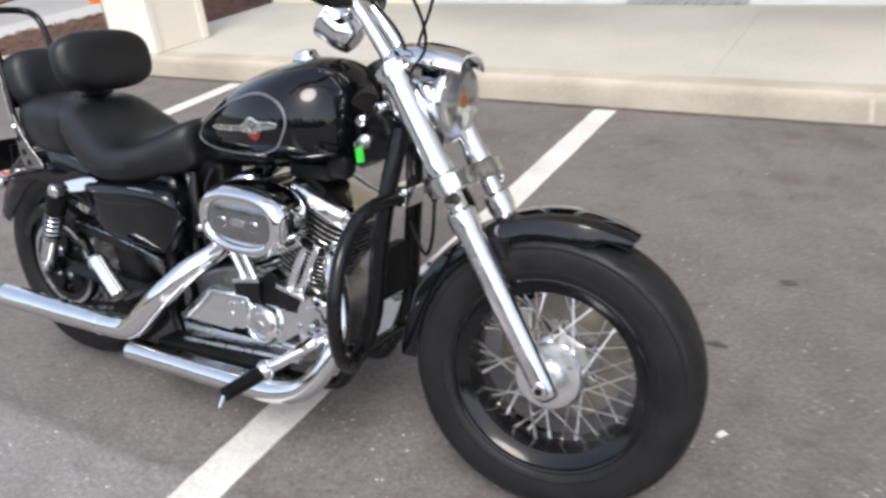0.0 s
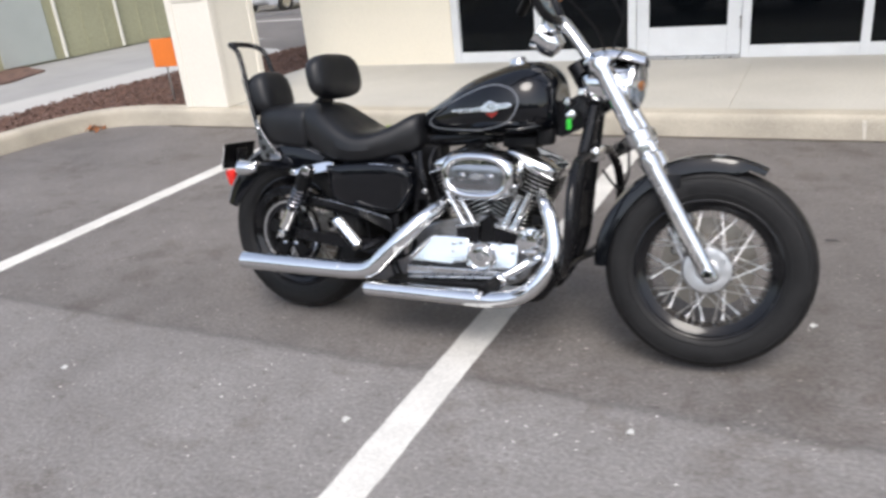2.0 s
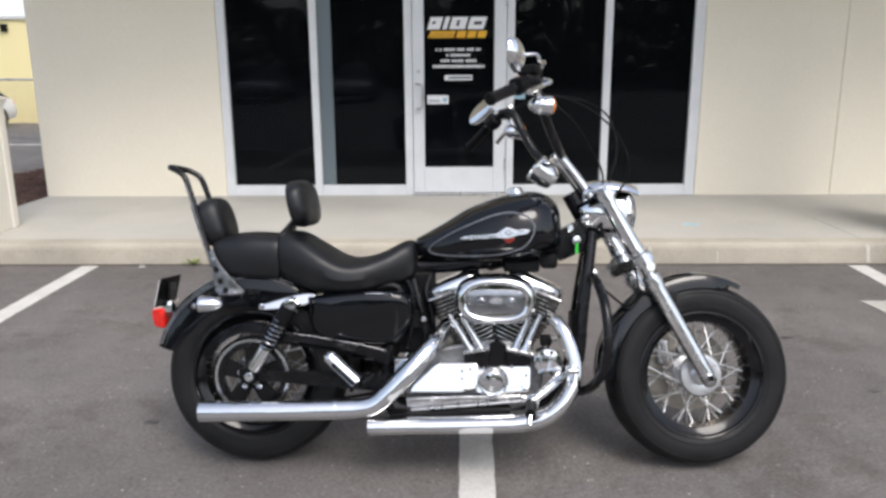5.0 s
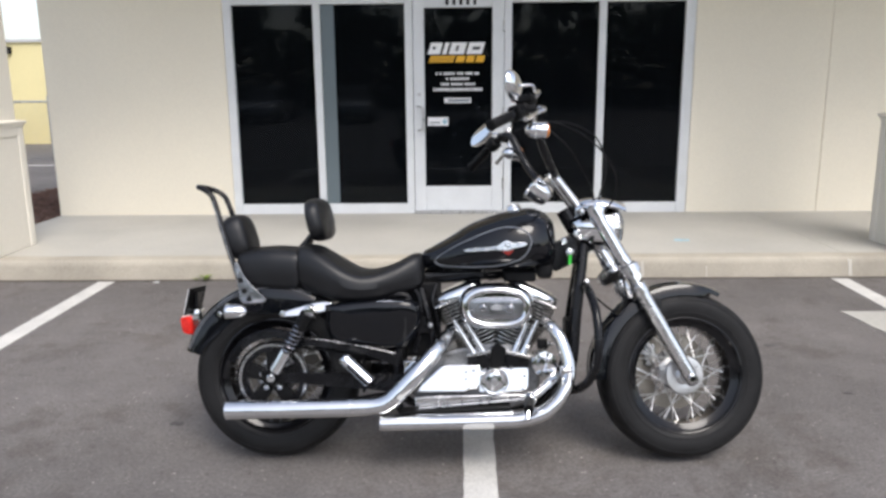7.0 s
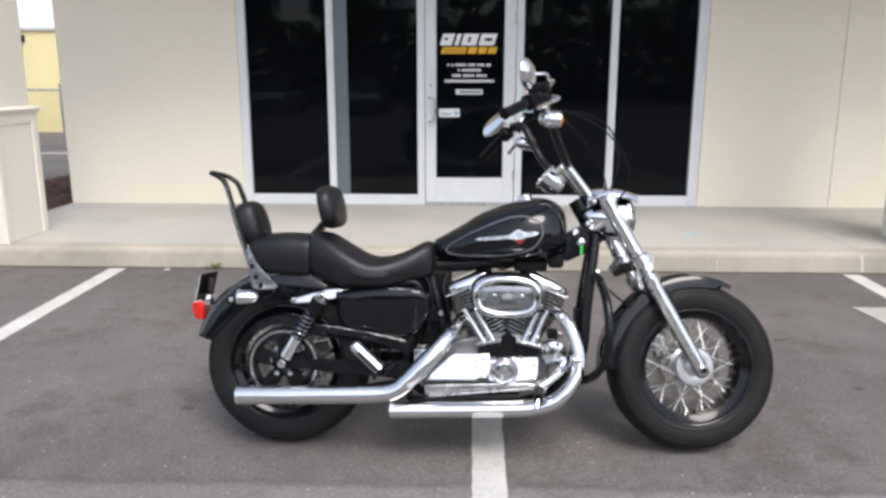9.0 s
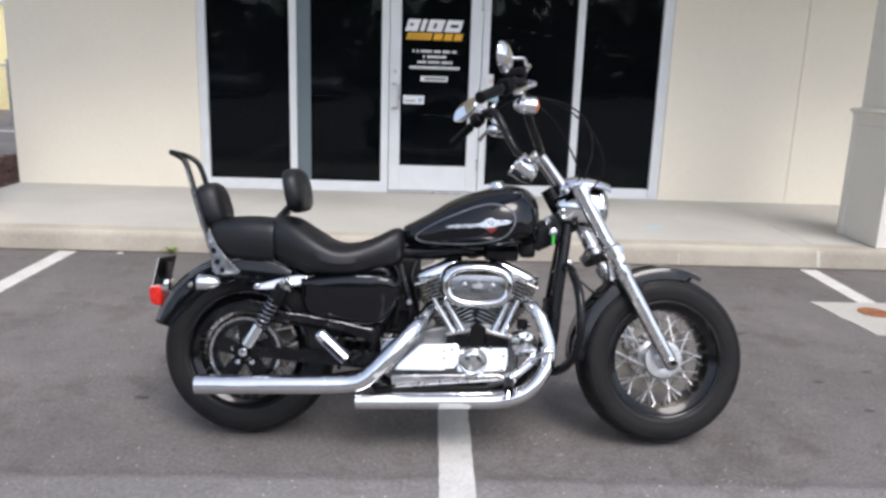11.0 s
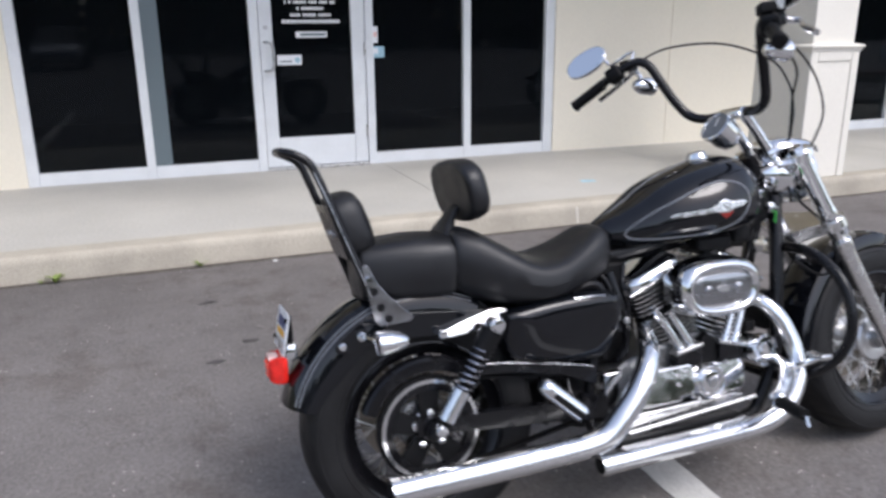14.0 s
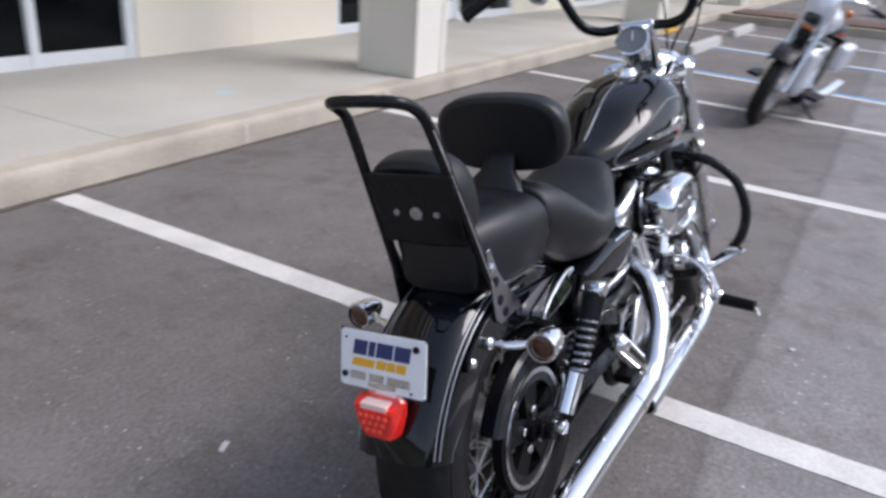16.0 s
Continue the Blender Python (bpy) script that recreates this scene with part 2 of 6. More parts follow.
    L(b.outputs[0], p.inputs["Normal"])
    return m


GLASS, LENS, ASPHALT = tinted_glass(), lens_glass(), asphalt()


# ---- shapes ----
def part(name, bm, mat, parent=None, label="", at=None, sharp=0.6):
    """Links a bmesh as one mesh object, under a thing or part if one is given."""
    bmesh.ops.recalc_face_normals(bm, faces=bm.faces)
    for fc in bm.faces:
        fc.smooth = True
    for e in bm.edges:
        if len(e.link_faces) == 2 and e.calc_face_angle() > sharp:
            e.smooth = False
    me = bpy.data.meshes.new(name)
    bm.to_mesh(me)
    bm.free()
    me.materials.append(mat)
    if len(me.polygons) < 1200:
        areas = [p.area for p in me.polygons]
        if max(areas) > 12 * sorted(areas)[len(areas) // 2]:
            flat_shading(me, sharp)
    ob = new(name, me)
    if at is not None:
        ob.matrix_basis = at
    if parent:
        ob.parent = parent
    if label:
        ob["label"] = label
    return ob


def flat_shading(me, sharp):
    """Lets the large flat faces keep their own direction beside rounded edges."""
    around = {}
    for p in me.polygons:
        for v in p.vertices:
            around.setdefault(v, []).append(p)
    limit = math.cos(min(1.2, sharp + 0.5))
    loops = []
    for p in me.polygons:
        for v in p.vertices:
            n = Vector((0, 0, 0))
            for q in around[v]:
                if q.normal.dot(p.normal) > limit:
                    n += q.normal * q.area
            loops.append(n.normalized() if n.length > 0 else p.normal)
    me.normals_split_custom_set(loops)


def same_mesh(ob, m):
    """A further piece on the mesh of ob, under the same parent."""
    c = ob.copy()
    scene.collection.objects.link(c)
    c.matrix_basis = m
    return c


def thing(name, m, label, category, group="", kind=""):
    ob = new(name)
    ob.matrix_basis = m
    return tagged(ob, label, category, group, kind)


def structure(ob, label=""):
    return tagged(ob, label=label, kind="structure")


def move(bm, m):
    bmesh.ops.transform(bm, matrix=m, verts=bm.verts)
    return bm


def join(*bms):
    out = bms[0]
    for b in bms[1:]:
        me = bpy.data.meshes.new("tmp")
        b.to_mesh(me)
        out.from_mesh(me)
        bpy.data.meshes.remove(me)
        b.free()
    return out


def rbox(a, b, bevel=0.0, seg=2):
    bm = bmesh.new()
    bmesh.ops.create_cube(bm, size=1)
    for v in bm.verts:
        v.co = [a[i] + (v.co[i] + 0.5) * (b[i] - a[i]) for i in range(3)]
    if bevel:
        bmesh.ops.bevel(bm, geom=bm.edges[:], offset=bevel, segments=seg, affect="EDGES", profile=0.5)
    return bm


def smooth_line(pts, n=6, closed=False):
    """Points on a smooth curve through pts."""
    P = [Vector(p) for p in pts]
    k = len(P)
    out = []
    for i in range(k if closed else k - 1):
        a = P[(i - 1) % k] if closed or i > 0 else P[0] * 2 - P[1]
        b, c = P[i], P[(i + 1) % k]
        d = P[(i + 2) % k] if closed or i + 2 < k else P[-1] * 2 - P[-2]
        for j in range(n):
            t = j / n
            out.append(0.5 * (2 * b + (c - a) * t + (2 * a - 5 * b + 4 * c - d) * t * t + (3 * b - a - 3 * c + d) * t ** 3))
    if not closed:
        out.append(P[-1])
    return out


def tube(pts, r, seg=12, n=6, closed=False, cap=True):
    """A round tube along a smooth curve; r is a radius or a list that runs along pts."""
    line = smooth_line(pts, n, closed) if n > 1 else [Vector(p) for p in pts]
    k = len(line)
    rad = (lambda i: r) if isinstance(r, (int, float)) else (lambda i: float(np.interp(i / (k - 1) * (len(r) - 1), range(len(r)), r)))
    bm = bmesh.new()
    rings = []
    side = None
    for i, p in enumerate(line):
        if closed:
            d = (line[(i + 1) % k] - line[i - 1]).normalized()
        else:
            d = (line[min(i + 1, k - 1)] - line[max(i - 1, 0)]).normalized()
        if side is None:
            side = d.orthogonal().normalized()
        side = (side - d * side.dot(d)).normalized()
        up = d.cross(side)
        rings.append([bm.verts.new(p + (side * math.cos(a) + up * math.sin(a)) * rad(i)) for a in (2 * math.pi * j / seg for j in range(seg))])
    for i in range(k if closed else k - 1):
        u, v = rings[i], rings[(i + 1) % k]
        shift = 0
        if closed and i == k - 1:
            shift = min(range(seg), key=lambda s: (u[0].co - v[s].co).length)
        for j in range(seg):
            bm.faces.new((u[j], u[(j + 1) % seg], v[(j + 1 + shift) % seg], v[(j + shift) % seg]))
    if cap and not closed:
        bm.faces.new(rings[0][::-1])
        bm.faces.new(rings[-1])
    return bm


def loft(rings, cap=True, closed_ring=True):
    """Skins rings of points that have the same count."""
    bm = bmesh.new()
    V = [[bm.verts.new(p) for p in ring] for ring in rings]
    for u, v in zip(V, V[1:]):
        m = len(u)
        for j in range(m if closed_ring else m - 1):
            bm.faces.new((u[j], u[(j + 1) % m], v[(j + 1) % m], v[j]))
    if cap and closed_ring:
        bm.faces.new(V[0][::-1])
        bm.faces.new(V[-1])
    return bm


def lathe(profile, m, seg=32, closed=False):
    """Turns (radius, height) points about z, then places them by m."""
    bm = bmesh.new()
    rings = [[bm.verts.new(m @ Vector((r * math.cos(a), r * math.sin(a), h))) for a in (2 * math.pi * j / seg for j in range(seg))] for r, h in profile]
    k = len(rings)
    for i in range(k if closed else k - 1):
        u, v = rings[i], rings[(i + 1) % k]
        for j in range(seg):
            bm.faces.new((u[j], u[(j + 1) % seg], v[(j + 1) % seg], v[j]))
    if not closed:
        bm.faces.new(rings[0][::-1])
        bm.faces.new(rings[-1])
    return bm


def axis(at, way):
    """The pose whose z runs along way from the point at."""
    q = Vector(way).normalized().to_track_quat("Z", "Y")
    return Matrix.Translation(at) @ q.to_matrix().to_4x4()


def rod(a, b, r, seg=12, r2=None):
    a, b = Vector(a), Vector(b)
    return lathe([(r, 0), (r2 if r2 is not None else r, (b - a).length)], axis(a, b - a), seg)


def drum(c, way, r, h, bevel=0.004, seg=28):
    """A disc or drum with rounded rims, centred on c."""
    return lathe([(r - bevel, -h / 2), (r, -h / 2 + bevel), (r, h / 2 - bevel), (r - bevel, h / 2)], axis(c, way), seg)


def plate(outline, y0, y1, bevel=0.0, n=0, seg=2):
    """An outline in x and z (smoothed where n) with thickness from y0 to y1."""
    pts = [(p[0], 0, p[1]) for p in outline]
    if n:
        pts = smooth_line(pts, n, True)
    bm = bmesh.new()
    lo = [bm.verts.new((p[0], y0, p[2])) for p in pts]
    hi = [bm.verts.new((p[0], y1, p[2])) for p in pts]
    k = len(pts)
    caps = [bm.faces.new(lo), bm.faces.new(hi[::-1])]
    for j in range(k):
        bm.faces.new((lo[j], hi[j], hi[(j + 1) % k], lo[(j + 1) % k]))
    bmesh.ops.recalc_face_normals(bm, faces=bm.faces)
    if bevel:
        edges = list({e for fc in caps for e in fc.edges})
        bmesh.ops.bevel(bm, geom=edges, offset=bevel, segments=seg, affect="EDGES", profile=0.5, clamp_overlap=True)
    return bm


def sloped(outline, y0, y1, bevel, n, seg, slope):
    """A cover whose outer face leans a little towards the sky."""
    bm = plate(outline, y0, y1, bevel, n, seg)
    mid = sum(p[1] for p in outline) / len(outline)
    for v in bm.verts:
        if abs(v.co.y - y1) < 0.02:
            v.co.y += (v.co.z - mid) * slope
    return bm


def oval(cx, cz, w, h, power=2.0, k=28):
    """A superellipse outline in x and z."""
    out = []
    for j in range(k):
        a = 2 * math.pi * j / k
        c, s = math.cos(a), math.sin(a)
        out.append((cx + w * math.copysign(abs(c) ** (2 / power), c), cz + h * math.copysign(abs(s) ** (2 / power), s)))
    return out


def ball(c, r, stretch=(1, 1, 1), m=None, seg=20):
    bm = bmesh.new()
    bmesh.ops.create_uvsphere(bm, u_segments=seg, v_segments=seg // 2, radius=r)
    for v in bm.verts:
        v.co = Vector((v.co.x * stretch[0], v.co.y * stretch[1], v.co.z * stretch[2]))
    if m:
        move(bm, m)
    return move(bm, Matrix.Translation(c))


def flat(poly, z0, z1):
    """A slab over an outline in x and y."""
    bm = bmesh.new()
    lo, hi = [bm.verts.new((x, y, z0)) for x, y in poly], [bm.verts.new((x, y, z1)) for x, y in poly]
    k = len(poly)
    bm.faces.new(lo[::-1])
    bm.faces.new(hi)
    for j in range(k):
        bm.faces.new((lo[j], lo[(j + 1) % k], hi[(j + 1) % k], hi[j]))
    return bm


def ragged(poly, step=0.09, wobble=0.006, seed=1):
    """The outline of painted or spilt shapes, with an uneven edge."""
    rng = random.Random(seed)
    out = []
    for (ax, ay), (bx, by) in zip(poly, poly[1:] + poly[:1]):
        k = max(1, int(math.hypot(bx - ax, by - ay) / step))
        for j in range(k):
            t = j / k
            w = wobble if j else wobble * 0.3
            out.append((ax + (bx - ax) * t + rng.uniform(-w, w), ay + (by - ay) * t + rng.uniform(-w, w)))
    return out


# ---- ground, pavement and kerb ----
ground = bmesh.new()
last = None
for y, z in ((-400, 0.0), (12.9, 0.0), (14.2, -0.04), (18.5, -0.40), (20.0, -0.46), (400, -0.46)):
    row = (ground.verts.new((-400, y, z)), ground.verts.new((400, y, z)))
    if last:
        ground.faces.new((last[0], last[1], row[1], row[0]))
    last = row
structure(part("ground", ground, ASPHALT), "worn grey asphalt of a shopping-strip car park")

KERB_LINE = [(40, 2.63), (-4.30, 2.63), (-4.62, 2.60), (-4.85, 2.48), (-4.98, 2.25), (-5.03, 1.9), (-5.05, 1.2), (-5.05, 0.0), (-5.05, -3.0), (-5.3, -3.5), (-6.2, -3.7)]


def sweep_kerb():
    """A kerb with a battered face and a rounded nose, swept along its line."""
    profile = [(0.0, -0.05), (0.004, 0.0), (0.012, 0.10), (0.018, 0.128), (0.032, 0.145), (0.052, 0.151), (0.17, 0.151), (0.17, -0.05)]
    line = [Vector((x, y, 0)) for x, y in KERB_LINE[:1]] + smooth_line([(x, y, 0) for x, y in KERB_LINE[1:]], 5)
    rings = []
    for i, p in enumerate(line):
        d = (line[min(i + 1, len(line) - 1)] - line[max(i - 1, 0)]).normalized()
        inward = Vector((d.y, -d.x, 0))
        if i == 0:
            inward = Vector((0, 1, 0))
        rings.append([p + inward * u + Vector((0, 0, w)) for u, w in profile])
    return loft(rings)


structure(part("kerb", sweep_kerb(), KERB, sharp=0.9), "stained tan concrete kerb with a rounded nose")
pavement = structure(part("pavement", flat([(-4.08, 2.80), (40, 2.80), (40, 4.9), (-4.08, 4.9)], -0.05, 0.146), CONCRETE), "pale concrete walk in front of the shops")
SLABS = [-4.079, 0.50, 2.80, 5.10, 7.40, 9.70, 12.9, 17.0, 21.1, 25.2, 30, 40]
for a, b in zip(SLABS, SLABS[1:]):
    part("slab", rbox((a + 0.002, 2.799, 0.09), (b - 0.002, 4.88, 0.151), 0.003, 1), CONCRETE, pavement)


# ---- road markings ----
def stripe(x0, y0, x1, y1, w, mat, seed):
    d = Vector((x1 - x0, y1 - y0)).normalized()
    n = Vector((-d.y, d.x)) * w / 2
    poly = [(x0 + n.x, y0 + n.y), (x0 - n.x, y0 - n.y), (x1 - n.x, y1 - n.y), (x1 + n.x, y1 + n.y)]
    return flat(ragged(poly, 0.05, 0.0022, seed), 0.0005, 0.0035)


for k, (xa, xb) in enumerate(((-2.68, -2.60), (0.007, -0.036), (2.69, 2.52), (5.32, 4.80), (7.15, 6.36), (9.97, 9.1), (12.5, 11.5))):
    tagged(part("parking_line", stripe(xa, 2.585, xb, -2.9, 0.121, STRIPE, k), STRIPE), "worn white painted parking bay line on asphalt", "road marking", "parking lines", "structure")
for k, (x, lean) in enumerate(((7.28, 0.79), (9.84, 0.85))):
    tagged(part("blue_line", stripe(x, 2.5, x - lean, -2.9, 0.10, BLUELINE, 20 + k), BLUELINE), "faded blue painted line beside a white one", "road marking", "blue lines", "structure")
pad = tagged(part("access_pad", flat(ragged([(2.29, 1.765), (2.365, 1.155), (2.90, 1.14), (2.86, 1.765)], 0.1, 0.006, 5), 0.0005, 0.004), CONCRETE), "pale square concrete patch let into the asphalt", "patch", kind="structure")
part("rusty_lid", drum((2.585, 1.56, 0.006), (0, 0, 1), 0.092, 0.008, 0.002), RUST, pad, "rusty round lid")


# ---- the shop building ----
FACE = 4.69
HEAD = 2.29
STEP = 7.10
BAYS = [-0.10 + k * STEP for k in range(4)]


def wall(name, a, b, mat=CREAM, label="cream stucco shop wall"):
    return structure(part(name, rbox(a, b), mat), label)


edges = [-4.08]
for o in BAYS:
    edges += [o - 2.215, o + 2.29]
edges.append(40)
n_wall = 0
for k in range(0, len(edges), 2):
    a, b = edges[k], edges[k + 1]
    joint = b - 1.315 if k else None
    spans = [(a, b)] if joint is None else [(a, joint - 0.004), (joint + 0.004, b)]
    for x0, x1 in spans:
        n_wall += 1
        wall("wall_%d" % n_wall, (x0, FACE, 0.10), (x1, FACE + 0.2, 3.9))
    if joint:
        wall("wall_joint_%d" % n_wall, (joint - 0.02, FACE + 0.012, 0.10), (joint + 0.02, FACE + 0.1, 3.9))
for o in BAYS:
    n_wall += 1
    wall("wall_over_window_%d" % n_wall, (o - 2.214, FACE, HEAD), (o + 2.289, FACE + 0.2, 3.9))
wall("wall_west", (-4.08, FACE + 0.2, 0.0), (-3.88, 12.8, 3.9))
# room surfaces behind the glass, their darkness painted in
wall("wall_back", (-3.88, 9.0, 0.0), (40, 9.2, 3.9), ROOM, "back wall of the shops, coloured near-black for the unlit room")
structure(part("shop_floor", rbox((-3.88, 4.88, 0.05), (40, 9.0, 0.15)), ROOM), "shop floor coloured near-black for the unlit room")
structure(part("ceiling", rbox((-3.88, 4.9, 2.75), (40, 9.0, 2.85)), ROOM), "shop ceiling coloured near-black for the unlit room")
structure(part("canopy_soffit", rbox((-4.3, 2.45, 3.6), (40, FACE - 0.002, 3.85)), CREAM), "cream soffit of the walkway canopy")
structure(part("canopy_beam", rbox((-4.3, 2.72, 3.25), (40, 3.23, 3.599), 0.01), COLUMN), "cream beam over the columns")
structure(part("roof", rbox((-4.4, 2.3, 3.9), (40, 12.8, 4.1)), COLUMN), "flat roof of the shops")


def column(x):
    """A square stucco column on a wider panelled pedestal with a moulded cap."""
    c = thing("column", pose(x, 2.975, 0.151), "square cream stucco column on a panelled pedestal", "column", "walkway columns", "structure")
    part("pedestal", rbox((-0.227, -0.275, 0), (0.227, 0.275, 0.965), 0.006, 1), COLUMN, c)
    for sx in (-1, 1):
        for sy in (-1, 1):
            part("corner_stile", rbox((min(sx * 0.237, sx * 0.165), min(sy * 0.285, sy * 0.21), 0.001), (max(sx * 0.237, sx * 0.165), max(sy * 0.285, sy * 0.21), 0.964), 0.006, 1), COLUMN, c)
    for sx in (-1, 1):
        part("panel_rail", rbox((min(sx * 0.2365, sx * 0.2), -0.209, 0.885), (max(sx * 0.2365, sx * 0.2), 0.209, 0.963), 0.006, 1), COLUMN, c)
    for sy in (-1, 1):
        part("panel_rail", rbox((-0.164, min(sy * 0.2845, sy * 0.24), 0.885), (0.164, max(sy * 0.2845, sy * 0.24), 0.963), 0.006, 1), COLUMN, c)
    rings = []
    for w, z in ((0.0, 0.955), (0.006, 0.966), (0.008, 0.980), (0.020, 0.986), (0.022, 1.000), (0.010, 1.006), (-0.03, 1.014)):
        rings.append([(sx * (0.238 + w), sy * (0.286 + w), z) for sx, sy in ((-1, -1), (1, -1), (1, 1), (-1, 1))])
    part("cap_moulding", loft(rings), COLUMN, c, sharp=0.3)
    part("shaft", rbox((-0.205, -0.253, 1.0), (0.205, 0.253, 3.098), 0.008, 1), COLUMN, c)
    return c


for x in (-3.78, 3.47, 10.63, 17.79, 24.95):
    column(x)


# ---- shop fronts ----
UPRIGHTS = [(-2.215, -2.135), (-1.355, -1.287), (-0.477, -0.405), (0.481, 0.549), (1.378, 1.447), (2.195, 2.29)]
FY0, FY1 = FACE + 0.015, FACE + 0.115


def shopfront(o, n):
    w = thing("window_%d" % n, pose(o, 0, 0), "white aluminium shop front with dark tinted panes", "window", "shop fronts", "structure")
    for a, b in UPRIGHTS:
        part("upright", rbox((a, FY0, 0.151), (b, FY1, HEAD - 0.001), 0.003, 1), WHITEALU, w)
    for k in (0, 1, 3, 4):
        a, b = UPRIGHTS[k][1], UPRIGHTS[k + 1][0]
        part("sill", rbox((a + 0.0005, FY0 + 0.004, 0.151), (b - 0.0005, FY1 - 0.004, 0.250), 0.003, 1), WHITEALU, w)
        part("head", rbox((a + 0.0005, FY0 + 0.004, 2.168), (b - 0.0005, FY1 - 0.004, HEAD - 0.001), 0.003, 1), WHITEALU, w)
        part("pane", rbox((a + 0.0005, FY0 + 0.045, 0.2505), (b - 0.0005, FY0 + 0.051, 2.1675)), GLASS, w, "dark tinted glass")
    part("head", rbox((-0.4045, FY0 + 0.004, 2.242), (0.4805, FY1 - 0.004, HEAD - 0.001), 0.003, 1), WHITEALU, w)
    part("threshold", rbox((-0.4045, FY0 - 0.03, 0.151), (0.4805, FY1, 0.172), 0.004, 1), STEEL, w)
    return w


def shop_door(o, n):
    d = thing("door_%d" % n, pose(o, 0, 0), "closed white aluminium shop door with dark glass", "door", "shop doors", "structure")
    y0, y1 = FY0 + 0.012, FY0 + 0.057
    part("stile", rbox((-0.400, y0, 0.176), (-0.293, y1, 2.238), 0.004, 1), WHITEALU, d)
    part("stile", rbox((0.362, y0, 0.176), (0.476, y1, 2.238), 0.004, 1), WHITEALU, d)
    part("bottom_rail", rbox((-0.2925, y0 + 0.002, 0.176), (0.3615, y1, 0.422), 0.004, 1), WHITEALU, d)
    part("top_rail", rbox((-0.2925, y0 + 0.002, 2.128), (0.3615, y1, 2.238), 0.004, 1), WHITEALU, d)
    part("glass", rbox((-0.2925, y0 + 0.02, 0.4225), (0.3615, y0 + 0.026, 2.1275)), GLASS, d, "dark tinted glass")
    part("pull_handle", tube([(-0.368, y0, 1.205), (-0.345, y0 - 0.045, 1.203), (-0.312, y0 - 0.06, 1.185), (-0.304, y0 - 0.062, 1.09), (-0.312, y0 - 0.06, 0.995), (-0.345, y0 - 0.045, 0.977), (-0.368, y0, 0.975)], 0.011, 10), STEEL, d, "satin steel pull handle")
    part("lock", drum((-0.345, y0 - 0.006, 1.32), (0, 1, 0), 0.018, 0.014), STEEL, d)
    for z in (0.45, 1.14, 1.95):
        part("hinge", rod((0.472, y0 - 0.008, z - 0.055), (0.472, y0 - 0.008, z + 0.055), 0.010, 10), STEEL, d)
    return d


for k, o in enumerate(BAYS):
    shopfront(o, k + 1)
    shop_door(o, k + 1)

# strip of film on the nearest shop window
tagged(part("window_film", rbox((BAYS[0] - 1.2865, FY0 + 0.041, 0.251), (BAYS[0] - 1.157, FY0 + 0.0445, 2.167)), BLIND), "strip of bluish grey film along the pane edge", "window film", kind="structure")


# ---- lettering and notices on the nearest door: plain bars and shapes ----
SY = FY0 + 0.012 + 0.0165


def slanted(x0, x1, z0, z1, lean=0.2):
    s = (z1 - z0) * lean
    return [(x0, z0), (x1, z0), (x1 + s, z1), (x0 + s, z1)]


logo = thing("door_sign", pose(0, 0, 0), "white and yellow slanted sign shapes on dark door glass", "sign")
for a, b in ((-0.360, -0.245), (-0.222, -0.180), (-0.158, -0.012), (0.010, 0.160)):
    part("white_shape", plate(slanted(a, b, 1.697, 1.805, 0.32), SY - 0.0015, SY), INK, logo)
for a, b, z0, z1 in ((-0.315, -0.285, 1.745, 1.768), (-0.095, -0.070, 1.725, 1.777), (0.068, 0.140, 1.737, 1.765)):
    part("dark_gap", plate(slanted(a, b, z0, z1, 0.32), SY - 0.003, SY - 0.0012), ROOM, logo)
part("yellow_bar", plate(slanted(-0.352, -0.118, 1.620, 1.682, 0.4), SY - 0.0015, SY), GOLD, logo)
for k in range(3):
    part("dark_stripe", plate(slanted(-0.340 + 0.010 * k, -0.125 + 0.008 * k, 1.632 + 0.0145 * k, 1.635 + 0.0145 * k, 0.4), SY - 0.003, SY - 0.0012), ROOM, logo)
for a, b in ((-0.095, -0.012), (0.004, 0.082), (0.098, 0.176)):
    part("yellow_shape", plate(slanted(a, b, 1.620, 1.682, 0.3), SY - 0.0015, SY), GOLD, logo)

hours = thing("opening_hours", pose(0, 0, 0), "four lines of small white lettering on door glass", "lettering")
rng = random.Random(4)
for z, x0, x1, h in ((1.515, -0.282, 0.139, 0.023), (1.465, -0.183, 0.036, 0.023), (1.414, -0.237, 0.098, 0.023), (1.363, -0.308, 0.170, 0.026)):
    x = x0
    while x < x1:
        w = rng.uniform(0.012, 0.022) if z > 1.37 else rng.uniform(0.013, 0.020)
        part("text_bar", plate([(x, z - h / 2), (min(x + w, x1), z - h / 2), (min(x + w, x1), z + h / 2), (x, z + h / 2)], SY - 0.0015, SY), INK, hours)
        x += w + (0.005 if rng.random() > 0.2 or z < 1.37 else 0.022)
notice = thing("door_notice", pose(0, 0, 0), "small white notice strip stuck on door glass", "notice", "door notices")
strip = part("strip", plate([(-0.202, 1.236), (0.057, 1.236), (0.057, 1.283), (-0.202, 1.283)], SY - 0.0015, SY), INK, notice)
part("grey_text_bar", plate([(-0.165, 1.249), (0.045, 1.249), (0.045, 1.270), (-0.165, 1.270)], SY - 0.0026, SY - 0.0014), BLIND, strip)
sticker = thing("door_sticker", pose(0, 0, 0), "white sticker with a pale blue mark by the handle", "sticker", "door notices")
part("paper", plate([(-0.366, 1.018), (-0.165, 1.018), (-0.165, 1.098), (-0.366, 1.098)], SY - 0.0015, SY), PAPER, sticker)
